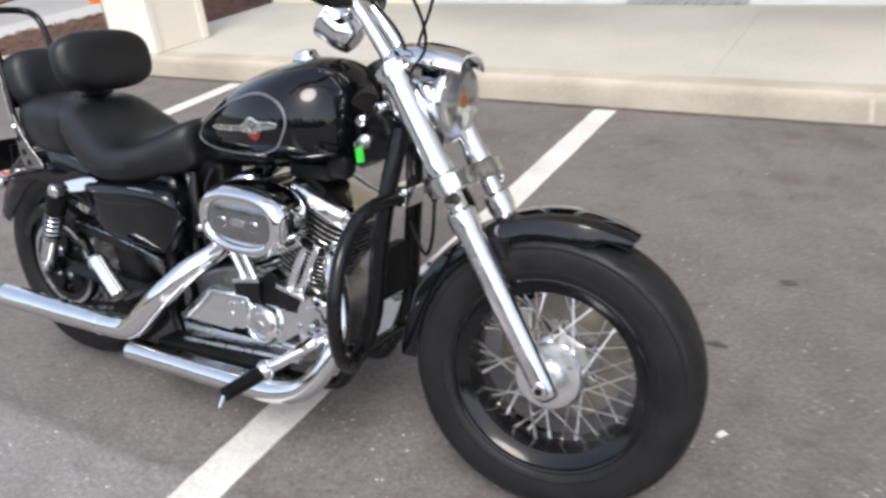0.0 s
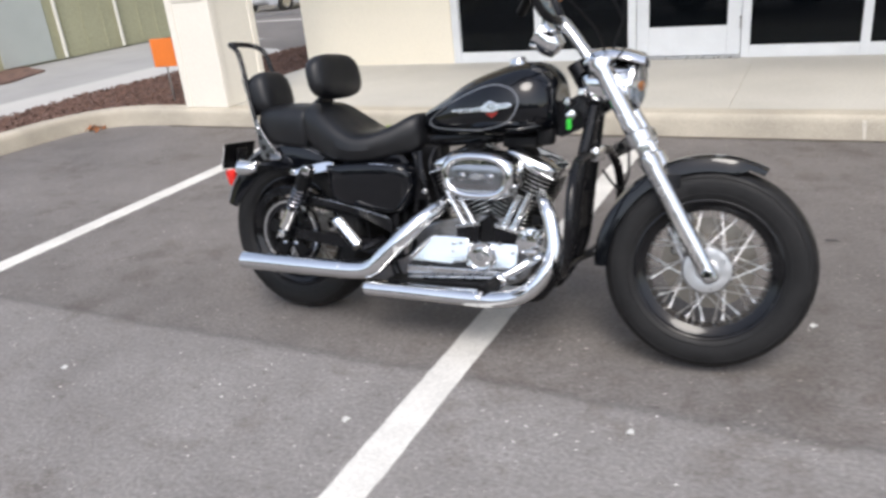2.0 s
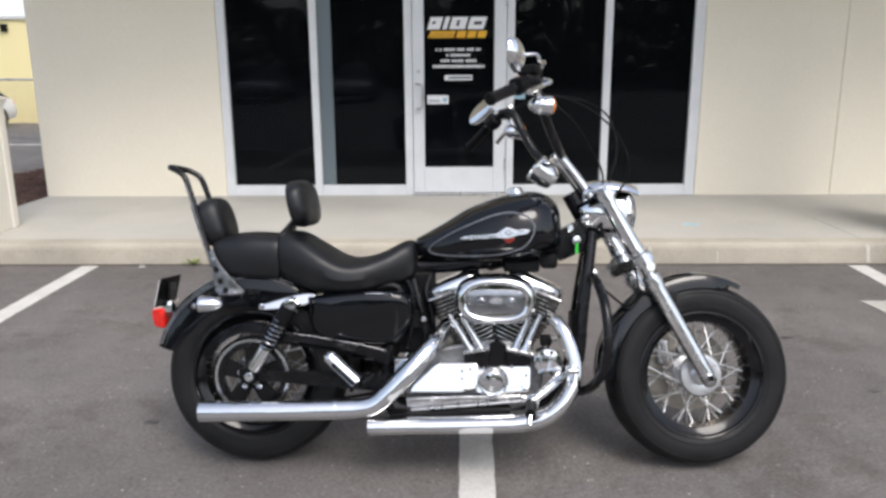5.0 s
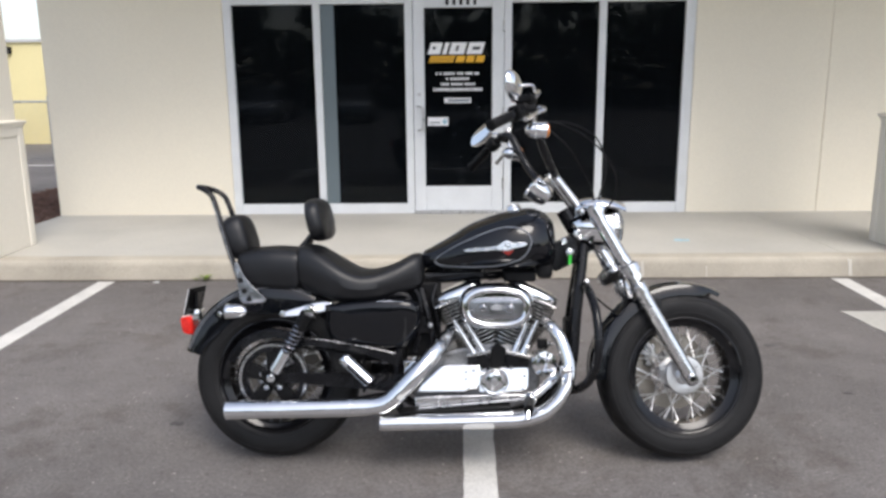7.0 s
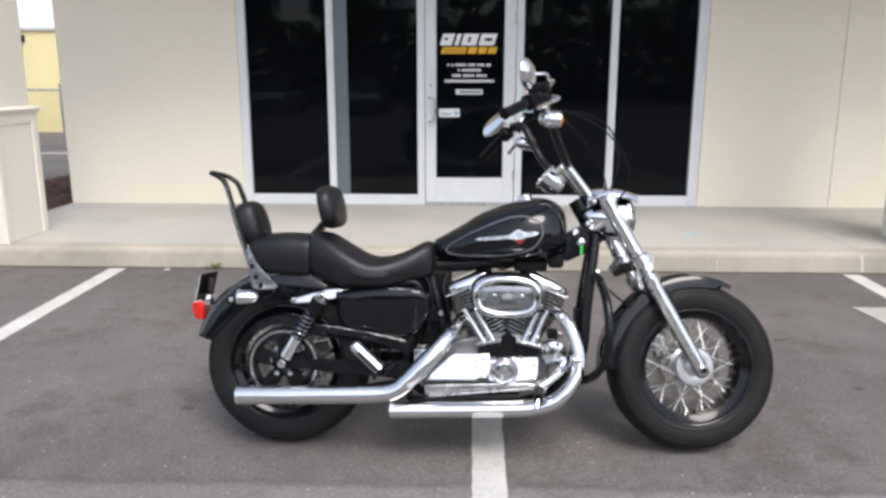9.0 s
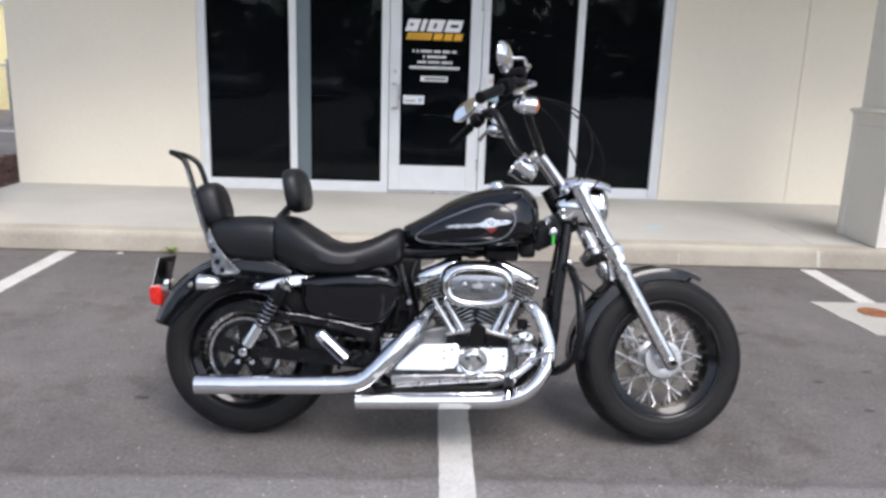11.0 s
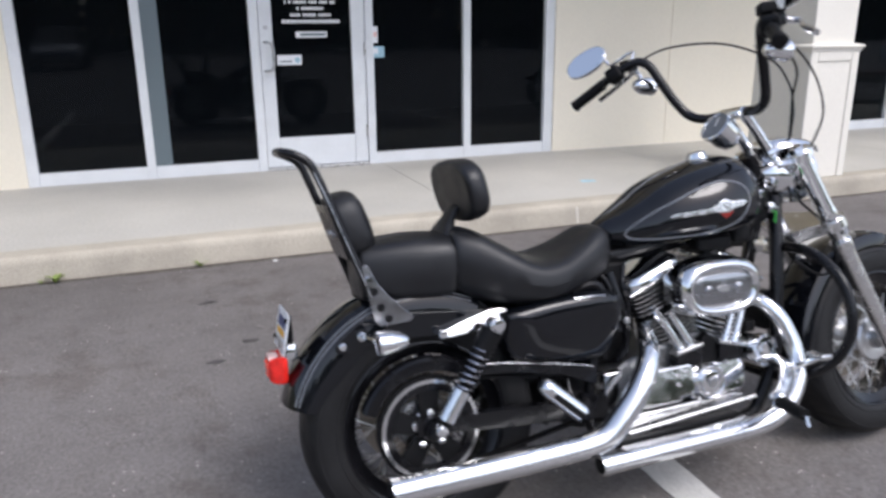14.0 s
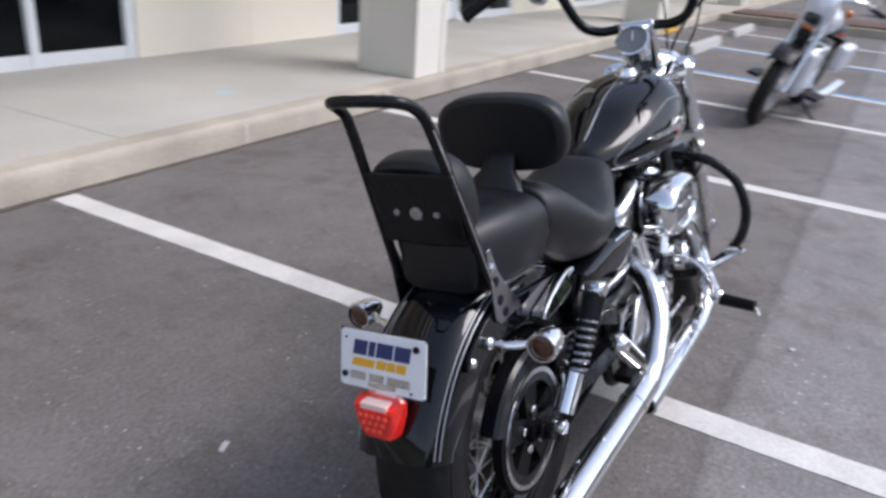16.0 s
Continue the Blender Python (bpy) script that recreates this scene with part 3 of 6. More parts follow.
part("blue_mark", drum((-0.200, SY - 0.002, 1.056), (0, 1, 0), 0.022, 0.001, 0.0002), BLUEINK, sticker)
part("grey_text_bar", plate([(-0.345, 1.040), (-0.245, 1.040), (-0.245, 1.052), (-0.345, 1.052)], SY - 0.0026, SY - 0.0014), BLIND, sticker)
card = thing("jamb_notice", pose(0, 0, 0), "small white and blue cards on the window beside the door", "notice", "door notices")
GY = FY0 + 0.0445
part("white_card", plate([(0.451, 1.185), (0.500, 1.185), (0.500, 1.320), (0.451, 1.320)], GY - 0.0015, GY), PAPER, card)
part("pink_mark", plate([(0.457, 1.235), (0.494, 1.235), (0.494, 1.275), (0.457, 1.275)], GY - 0.0026, GY - 0.0014), PALELENS, card)
part("blue_card", plate([(0.451, 1.062), (0.556, 1.062), (0.556, 1.156), (0.451, 1.156)], GY - 0.0015, GY), BLUEINK, card)
part("white_band", plate([(0.460, 1.095), (0.500, 1.095), (0.500, 1.140), (0.460, 1.140)], GY - 0.0026, GY - 0.0014), PAPER, card)
number = thing("number_bars", pose(0, 0, 0), "row of small dark bars on the door's top rail", "lettering")
for k in range(5):
    x = -0.185 + 0.066 * k
    part("dark_bar", plate([(x, 2.150), (x + 0.030, 2.150), (x + 0.030, 2.215), (x, 2.215)], FY0 + 0.0125, FY0 + 0.0138), DULL, number)


# ---- the motorcycle: x forward, y to its left, z up, before it leans on its stand ----
RAKE = radians(30)
UPWAY = Vector((-math.sin(RAKE), 0, math.cos(RAKE)))
NECK = Vector((0.375, 0, 0.86))
STEER = Matrix.Translation(NECK) @ Matrix.Rotation(radians(7), 4, UPWAY) @ Matrix.Translation(-NECK)
AXF, AXR, WR = Vector((0.772, 0, 0.309)), Vector((-0.760, 0, 0.306)), 0.3145
IDENT = Matrix.Identity(4)
bike = thing("motorcycle", pose(-0.024, -0.102, 0.009, -10.2, 0, -1.15), "black chrome-trimmed cruiser motorcycle leaning on its side stand", "motorcycle")
Y = Vector((0, 1, 0))


def bpart(name, bm, mat, parent=None, label="", steer=False, sharp=0.6):
    if steer:
        move(bm, STEER)
    return part(name, bm, mat, parent or bike, label, sharp=sharp)


def both(fn):
    for s in (-1, 1):
        fn(s)


def grooved(profile, m, seg):
    """A tyre with slanted grooves cut into both shoulders and one round the crown."""
    line = smooth_line([(r, h, 0) for r, h in profile], 3)
    bm = bmesh.new()
    rings = []
    for i, p in enumerate(line):
        ring = []
        for j in range(seg):
            a = 2 * math.pi * j / seg
            r = p.x
            edge = (r - 0.2955) / 0.02
            if 0 < edge < 0.85 and (j + (i if p.y > 0 else -i)) % 7 == 0:
                r -= 0.0045
            elif r > 0.312 and i == len(line) // 2:
                r -= 0.003
            ring.append(bm.verts.new(m @ Vector((r * math.cos(a), r * math.sin(a), p.y))))
        rings.append(ring)
    for u, v in zip(rings, rings[1:] + rings[:1]):
        for j in range(seg):
            bm.faces.new((u[j], u[(j + 1) % seg], v[(j + 1) % seg], v[j]))
    return bm


def wheel(name, c, m, width, rim_label, spokes, disc_side, ring_side=None):
    """A laced wheel: black rim, tyre, chrome hub, crossed spokes."""
    at = m @ axis(c, Y)
    w = width
    tyre = [(0.206, -0.36 * w), (0.222, -0.46 * w), (0.252, -0.5 * w), (0.280, -0.49 * w), (0.297, -0.43 * w), (0.3085, -0.28 * w), (WR, 0), (0.3085, 0.28 * w), (0.297, 0.43 * w), (0.280, 0.49 * w), (0.252, 0.5 * w), (0.222, 0.46 * w), (0.206, 0.36 * w)]
    rim = [(0.180, -0.02), (0.182, -0.30 * w), (0.205, -0.36 * w), (0.214, -0.42 * w), (0.219, -0.40 * w), (0.210, -0.33 * w), (0.205, 0.0), (0.210, 0.33 * w), (0.219, 0.40 * w), (0.214, 0.42 * w), (0.205, 0.36 * w), (0.182, 0.30 * w), (0.180, 0.02), (0.176, 0.0)]
    wob = part(name, lathe(rim, at, 64, True), RIMBLACK, bike, rim_label)
    part("tyre", grooved(tyre, at, 168), RUBBER, wob, "worn black road tyre")
    part("rim_lip", lathe([(0.2075, -0.405 * w), (0.2105, -0.440 * w), (0.2150, -0.452 * w), (0.2195, -0.445 * w), (0.2210, -0.42 * w), (0.2140, -0.395 * w)], at, 64, True), RIMBLACK, wob)
    for r, y in ((0.236, 0.484), (0.284, 0.486)):
        for s in (-1, 1):
            part("sidewall_rib", lathe([(r - 0.0028, s * (y * w - 0.001)), (r - 0.0016, s * (y * w + 0.0014)), (r + 0.0016, s * (y * w + 0.0014)), (r + 0.0028, s * (y * w - 0.001))], at, 64, True), RUBBER, wob)
    hub = [(0.012, -0.085), (0.028, -0.083), (0.034, -0.062), (0.050, -0.064), (0.070, -0.062), (0.075, -0.055), (0.072, -0.046), (0.040, -0.036), (0.038, 0.036), (0.060, 0.042), (0.064, 0.050), (0.058, 0.060), (0.032, 0.062), (0.028, 0.083), (0.012, 0.085)]
    part("hub", lathe(hub, at, 32), HUB, wob)
    first = None
    for k in range(spokes):
        side = -1 if k % 2 else 1
        turn = 1 if (k // 2) % 2 else -1
        a1 = 2 * math.pi * k / spokes
        a0 = a1 + turn * radians(62)
        p0 = Vector((0.055 * math.cos(a0), 0.055 * math.sin(a0), side * 0.048))
        p1 = Vector((0.183 * math.cos(a1), 0.183 * math.sin(a1), side * 0.008))
        if first is None:
            length = (p1 - p0).length
            bm = join(lathe([(0.0023, 0), (0.0023, length - 0.02)], IDENT, 6), lathe([(0.0038, length - 0.022), (0.0038, length)], IDENT, 6))
            first = part("spoke", bm, SPOKE, wob, at=at @ axis(p0, p1 - p0))
        else:
            same_mesh(first, at @ axis(p0, p1 - p0))
    y = disc_side * 0.066
    part("brake_disc", lathe([(0.088, y - 0.0025), (0.146, y - 0.0025), (0.146, y + 0.0025), (0.088, y + 0.0025)], at, 48, True), ROTOR, wob, "thin bronze-tinted brake disc")
    arms = [move(rbox((0.03, -0.009, y - 0.003), (0.09, 0.009, y + 0.003), 0.002, 1), at @ Matrix.Rotation(k * math.pi * 2 / 5, 4, "Z")) for k in range(5)]
    part("disc_carrier", join(*arms), STEEL, wob)
    return wob


front = wheel("front_wheel", AXF, STEER, 0.162, "black laced wheel rim", 40, 1)
rear = wheel("rear_wheel", AXR, IDENT, 0.172, "black laced wheel rim", 40, 1)

# belt pulley, belt and guards on the right
PY = -0.098
pulley = part("belt_pulley", lathe([(0.100, PY - 0.012), (0.128, PY - 0.012), (0.132, PY - 0.008), (0.132, PY + 0.012), (0.100, PY + 0.012)], axis(AXR, Y), 56, True), BLACK, bike, "black belt pulley with a bright ring")
part("ring", lathe([(0.119, PY - 0.0145), (0.129, PY - 0.0145), (0.129, PY - 0.0115), (0.119, PY - 0.0115)], axis(AXR, Y), 56, True), POLISHED, pulley)
for k in range(5):
    a = radians(18 + 72 * k)
    way = Vector((math.cos(a), 0, math.sin(a)))
    side = Vector((-math.sin(a), 0, math.cos(a)))
    ring = []
    for r, w in ((0.03, 0.022), (0.07, 0.026), (0.108, 0.030)):
        c = AXR + way * r
        ring.append([c + side * w + Y * (PY - 0.010), c - side * w + Y * (PY - 0.010), c - side * w + Y * (PY + 0.008), c + side * w + Y * (PY + 0.008)])
    part("pulley_spoke", loft(ring), DULL, pulley)
    part("pulley_bolt", drum(AXR + way * 0.043 + Y * (PY - 0.013), Y, 0.0105, 0.010, 0.002, 12), CHROME, pulley)
bpart("axle_nut", join(drum(AXR + Y * -0.150, Y, 0.017, 0.020, 0.003, 6), drum(AXR + Y * -0.138, Y, 0.023, 0.006, 0.001)), BLACK)
belt_line = []
for k in range(25):
    a = radians(62 + k * (298 - 62) / 24)
    belt_line.append(AXR + Vector((math.cos(a), 0, math.sin(a))) * 0.136)
small = Vector((-0.27, 0, 0.318))
for k in range(13):
    a = radians(-80 + k * 160 / 12)
    belt_line.append(small + Vector((math.cos(a), 0, math.sin(a))) * 0.055)
outer, inner = [], []
for i, p in enumerate(belt_line):
    c = AXR if i < 25 else small
    d = (p - c).normalized()
    outer.append(p + d * 0.003)
    inner.append(p - d * 0.003)
rings = [[o + Y * (PY - 0.011), o + Y * (PY + 0.011), i + Y * (PY + 0.011), i + Y * (PY - 0.011)] for o, i in zip(outer, inner)]
bpart("drive_belt", loft(rings + [rings[0]], cap=False), DULL, label="black toothed drive belt")
rings = []
for k in range(19):
    a = radians(48 + k * (158 - 48) / 18)
    d = Vector((math.cos(a), 0, math.sin(a)))
    rings.append([AXR + d * r + Y * y for r, y in ((0.152, PY - 0.021), (0.178, PY - 0.020), (0.185, PY - 0.012), (0.185, PY + 0.018), (0.180, PY + 0.018), (0.177, PY - 0.013), (0.152, PY - 0.016))])
bpart("belt_guard", loft(rings), BLACK, label="black belt guard over the pulley")
bpart("upper_belt_guard", loft([[(x, PY - 0.03, z), (x, PY + 0.02, z + 0.002), (x, PY + 0.02, z - h), (x, PY - 0.03, z - h)] for x, z, h in ((-0.66, 0.462, 0.03), (-0.55, 0.450, 0.026), (-0.40, 0.425, 0.028), (-0.29, 0.402, 0.05))]), BLACK)
# the highlight along the guard's upper edge, added as a thin polished tube
bpart("guard_glint", tube([(-0.64, PY - 0.031, 0.460), (-0.55, PY - 0.031, 0.450), (-0.40, PY - 0.031, 0.425), (-0.30, PY - 0.031, 0.404)], 0.0014, 8, 3), POLISHED, label="thin bright line for the highlight on the belt guard's edge")

# swing arm
def swing(s):
    bpart("swing_arm", loft([[(x, s * (0.128 + o), z + h), (x, s * (0.128 + o) + 0.03 * -s, z + h), (x, s * (0.128 + o) + 0.03 * -s, z - h), (x, s * (0.128 + o), z - h)] for x, z, h, o in ((-0.80, 0.316, 0.018, 0), (-0.76, 0.316, 0.028, 0), (-0.70, 0.313, 0.020, 0), (-0.40, 0.296, 0.026, 0.004), (-0.26, 0.290, 0.034, 0.0))]), BLACK)
both(swing)

# shock absorbers
SPRING = material("dark_chrome", (0.30, 0.30, 0.32), 0.12, 1.0, 0.1, 40, 200, rvary=0.05)


def shock(s):
    top, low = Vector((-0.603, s * 0.190, 0.567)), Vector((-0.752, s * 0.166, 0.318))
    way = (top - low).normalized()
    sh = bpart("shock_absorber", rod(low + way * 0.03, low + way * 0.115, 0.0225, 20), CHROME, label="shock absorber with a chrome lower body")
    part("lower_eye", drum(low, Y, 0.016, 0.03), CHROME, sh)
    part("piston_rod", rod(low + way * 0.11, top - way * 0.03, 0.014), DULL, sh)
    pts = []
    for k in range(81):
        a = k / 80 * 6.5 * 2 * math.pi
        m = axis(low + way * (0.115 + 0.11 * k / 80), way)
        pts.append(m @ Vector((0.0235 * math.cos(a), 0.0235 * math.sin(a), 0)))
    part("spring", tube(pts, 0.0046, 8, 1), SPRING, sh, "bright coil spring")
    part("upper_cover", rod(top - way * 0.085, top - way * 0.012, 0.0265, 20, 0.0285), DULL, sh)
    part("upper_eye", drum(top, Y, 0.021, 0.04), CHROME, sh)
both(shock)

# rear mudguard with stays
rings = []
for k in range(31):
    a = radians(62 + k * (164 - 62) / 30)
    d = Vector((math.cos(a), 0, math.sin(a)))
    flare = max(0.0, (k - 24) / 6)
    ring = []
    for r, y in ((0.262 + 0.03 * flare, -0.0905), (0.300, -0.0915), (0.332, -0.088), (0.352, -0.074), (0.363, -0.045), (0.367, 0), (0.363, 0.045), (0.352, 0.074), (0.332, 0.088), (0.300, 0.0915), (0.262 + 0.03 * flare, 0.0905)):
        ring.append(AXR + d * r + Y * y)
    for r, y in ((0.262 + 0.03 * flare, 0.0875), (0.300, 0.0885), (0.330, 0.084), (0.348, 0.071), (0.359, 0.043), (0.363, 0), (0.359, -0.043), (0.348, -0.071), (0.330, -0.084), (0.300, -0.0885), (0.262 + 0.03 * flare, -0.0875)):
        ring.append(AXR + d * r + Y * y)
    rings.append(ring)
fender = bpart("rear_fender", loft(rings), PAINT, label="glossy black rear fender")
for s in (-1, 1):
    for r, y in ((0.3445, 0.0815), (0.3365, 0.0872)):
        part("pinstripe", tube([AXR + Vector((math.cos(radians(a)), 0, math.sin(radians(a)))) * (r + 0.0012) + Y * s * (y + 0.0006) for a in range(66, 163, 6)], 0.0017, 6, 2), SILVERLINE, fender)


def stay(s):
    y = s * 0.0935
    st = bpart("fender_stay", plate([(-0.985, 0.545), (-0.93, 0.592), (-0.87, 0.612), (-0.70, 0.600), (-0.52, 0.585), (-0.50, 0.560), (-0.56, 0.545), (-0.72, 0.540), (-0.86, 0.548), (-0.95, 0.525)], y, y + s * 0.008, 0.002, 3), PAINT)
    cov = part("stay_cover", sloped([(-0.728, 0.548), (-0.700, 0.562), (-0.600, 0.590), (-0.548, 0.594), (-0.536, 0.580), (-0.560, 0.560), (-0.62, 0.546), (-0.715, 0.538)], y + s * 0.008, y + s * 0.034, 0.005, 3, 3, s * -0.34), CHROME, st, "chrome strut cover")
    part("bolt", drum((-0.717, y + s * 0.036, 0.549), Y, 0.0115, 0.012, 0.003, 16), CHROME, cov)
    part("bolt", drum((-0.600, y + s * 0.116, 0.570), Y, 0.017, 0.010, 0.003, 16), CHROME, cov)
both(stay)

# sissy bar with its pad
BRACKET = material("brushed_steel", (0.36, 0.36, 0.375), 0.2, 1.0, 0.1, 30, 200, rvary=0.06)
def bracket(s):
    y = s * 0.104
    b = bpart("sissy_bracket", plate([(-0.905, 0.735), (-0.892, 0.740), (-0.868, 0.690), (-0.835, 0.650), (-0.785, 0.600), (-0.790, 0.590), (-0.868, 0.584), (-0.884, 0.600), (-0.893, 0.660)], y, y + s * 0.006, 0.0015), BRACKET if s < 0 else BLACK, label="bolted steel bracket with round holes")
    for x, z in ((-0.880, 0.672), (-0.866, 0.632), (-0.848, 0.602)):
        part("bolt_hole", drum((x, y + s * 0.0065, z), Y, 0.010, 0.002, 0.0005, 16), DULL, b)
    part("bolt", drum((-0.893, y + s * 0.008, 0.705), Y, 0.008, 0.008, 0.002, 6), CHROME, b)
both(bracket)
loop = [(-0.885, -0.102, 0.665), (-0.922, -0.095, 0.770), (-0.962, -0.087, 0.890), (-0.990, -0.081, 0.968), (-1.006, -0.078, 0.996), (-1.034, -0.074, 1.014), (-1.054, -0.062, 1.021), (-1.064, -0.034, 1.024)]
loop += [(x, -y, z) for x, y, z in loop[::-1]]
loop = [(x, y + max(0.0, z - 0.72) * 0.05, z) for x, y, z in loop]  # the bar leans a little to the left
sissy = bpart("sissy_bar", tube(loop, 0.0100, 12, 5), BLACK, label="tall black sissy bar loop behind the seat")


def pad_shape(c, w, h, t, lean, power=3.2):
    """An upholstered pad, flat behind and domed in front, leaning back."""
    rings = []
    for u, grow in ((-0.5, 0.86), (-0.44, 0.96), (-0.3, 1.0), (0.0, 1.0), (0.25, 0.96), (0.4, 0.84), (0.5, 0.62), (0.54, 0.3)):
        rings.append([(u * t, y * grow, z * grow) for y, z in ((p[0], p[1]) for p in oval(0, 0, w / 2, h / 2, power, 36))])
    return move(loft(rings), Matrix.Translation(c) @ Matrix.Rotation(-lean, 4, "Y"))


# reflection on the right strut, added as a thin steel line
part("strut_glint", tube([(x - 0.003, y - 0.0075, z) for x, y, z in loop[:4]], 0.0024, 6, 5), STEEL, sissy, "thin bright line for the reflection along the strut")
passpad = part("passenger_backrest", pad_shape((-0.903, 0.008, 0.832), 0.196, 0.176, 0.080, radians(17), 3.0), VINYL, sissy, "black padded passenger backrest")
plate_bm = move(rbox((-0.006, -0.088, -0.066), (0.0, 0.088, 0.078), 0.004, 2), Matrix.Translation((-0.945, 0, 0.815)) @ Matrix.Rotation(-radians(17), 4, "Y"))
part("back_plate", plate_bm, BLACK, sissy, "black metal back plate")
for y, r in ((-0.042, 0.006), (0, 0.013), (0.042, 0.006)):
    part("back_bolt", move(drum((-0.0075, y, 0.0), (1, 0, 0), r, 0.005, 0.001, 16), Matrix.Translation((-0.945, 0, 0.815)) @ Matrix.Rotation(-radians(17), 4, "Y")), STEEL, sissy)

# seat
def seat_loft(sections, power=2.6, dish=0.0):
    rings = []
    for x, zt, zb, w in sections:
        ring = []
        cz, h = (zt + zb) / 2, (zt - zb) / 2
        for j in range(36):
            a = 2 * math.pi * j / 36
            c, s = math.cos(a), math.sin(a)
            y = w * math.copysign(abs(c) ** (2 / power), c)
            z = h * math.copysign(abs(s) ** (2 / power), s)
            if s > 0:
                z -= dish * h * (1 - (y / w) ** 2)
                z -= 0.14 * h * (abs(y) / w) ** 2
            else:
                y *= 0.94
            ring.append((x, y, cz + z))
        rings.append(ring)
    return loft(rings)


def along(table, n=26):
    """Evenly spaced sections through a table of sections."""
    return [tuple(p) for p in _through(table, n)]


def _through(table, n):
    t = np.array(table, float)
    s = np.linspace(0, 1, len(t))
    u = np.linspace(0, 1, n)
    cols = []
    for k in range(t.shape[1]):
        line = smooth_line([(s[i], t[i, k], 0) for i in range(len(t))], 8)
        cols.append(np.interp(u, [p.x for p in line], [p.y for p in line]))
    return np.array(cols).T


rider = [(-0.668, 0.752, 0.690, 0.090), (-0.665, 0.793, 0.654, 0.112), (-0.655, 0.809, 0.640, 0.124), (-0.600, 0.803, 0.612, 0.144), (-0.530, 0.762, 0.592, 0.163), (-0.450, 0.716, 0.588, 0.168), (-0.380, 0.714, 0.592, 0.158), (-0.310, 0.736, 0.606, 0.134), (-0.245, 0.770, 0.622, 0.108), (-0.213, 0.772, 0.640, 0.090), (-0.200, 0.752, 0.662, 0.068), (-0.196, 0.734, 0.680, 0.045)]
seat = bpart("seat", seat_loft(along(rider, 44), 3.7, 0.05), VINYL, label="black vinyl two-up saddle")
pillion = [(-0.905, 0.740, 0.690, 0.062), (-0.901, 0.772, 0.660, 0.082), (-0.885, 0.788, 0.640, 0.092), (-0.780, 0.799, 0.632, 0.118), (-0.700, 0.797, 0.630, 0.123), (-0.668, 0.792, 0.636, 0.122), (-0.660, 0.775, 0.670, 0.114)]
part("pillion_pad", seat_loft(along(pillion, 30), 4.2, 0.0), VINYL, seat, "black vinyl pillion pad")
part("seam_piping", tube([(-0.664, 0.123 * math.cos(a) if abs(math.cos(a)) < 0.95 else math.copysign(0.119, math.cos(a)), 0.730 + 0.064 * math.sin(a)) for a in np.linspace(-0.5, math.pi + 0.5, 21)], 0.003, 6, 2), DULL, seat)
part("rider_backrest", pad_shape((-0.597, 0.004, 0.899), 0.298, 0.164, 0.066, radians(12), 2.9), VINYL, seat, "black padded rider backrest")
boot = []
for x, z, w, d in ((-0.660, 0.770, 0.080, 0.034), (-0.655, 0.802, 0.060, 0.020), (-0.642, 0.824, 0.040, 0.015), (-0.628, 0.845, 0.034, 0.012), (-0.608, 0.868, 0.030, 0.009)):
    boot.append([(x + u, v, z) for u, v in oval(0, 0, d, w, 2.6, 20)])
part("backrest_boot", loft(boot), VINYL, seat, "black vinyl boot round the backrest stem")

# fuel tank
TANK = [(-0.206, 0.760, 0.728, 0.020), (-0.198, 0.778, 0.712, 0.046), (-0.150, 0.803, 0.704, 0.082), (-0.090, 0.838, 0.698, 0.114), (-0.030, 0.876, 0.696, 0.139), (0.040, 0.905, 0.696, 0.158), (0.110, 0.926, 0.698, 0.168), (0.170, 0.938, 0.702, 0.166), (0.220, 0.937, 0.708, 0.154), (0.262, 0.918, 0.716, 0.128), (0.290, 0.882, 0.728, 0.088), (0.290, 0.835, 0.745, 0.045)]
TANK_ROWS = np.array(along(TANK, 60))


def tank_point(x, z, s, out=0.0):
    """A point on the tank's flank."""
    zt, zb, w = (float(np.interp(x, TANK_ROWS[:, 0], TANK_ROWS[:, k])) for k in (1, 2, 3))
    cz = zb + 0.42 * (zt - zb)
    h = zt - cz if z > cz else cz - zb
    t = min(0.995, abs(z - cz) / h)
    y = w * (1 - t ** 2.3) ** (1 / 2.3)
    return Vector((x, s * (y + out), z))


rings = []
for x, zt, zb, w in TANK_ROWS:
    cz = zb + 0.42 * (zt - zb)
    ring = []
    for j in range(44):
        a = 2 * math.pi * j / 44
        c, s = math.cos(a), math.sin(a)
        h = zt - cz if s > 0 else cz - zb
        ring.append((x, w * math.copysign(abs(c) ** (2 / 2.3), c), cz + h * math.copysign(abs(s) ** (2 / 2.3), s)))
    rings.append(ring)
tank = bpart("fuel_tank", loft(rings), PAINT, label="glossy black peanut fuel tank with silver pinstripes", sharp=1.2)
LINE = [(-0.150, 0.752), (-0.085, 0.795), (-0.030, 0.822), (0.040, 0.852), (0.095, 0.868), (0.140, 0.868), (0.180, 0.852), (0.198, 0.822), (0.188, 0.785), (0.155, 0.750), (0.080, 0.728), (0.0, 0.722), (-0.090, 0.722), (-0.145, 0.730)]
EMBLEM = [(-0.042, 0.786), (0.020, 0.793), (0.072, 0.800), (0.094, 0.816), (0.112, 0.820), (0.128, 0.812), (0.160, 0.814), (0.180, 0.810), (0.172, 0.799), (0.140, 0.794), (0.124, 0.786), (0.100, 0.783), (0.070, 0.786), (0.020, 0.781), (-0.040, 0.779)]


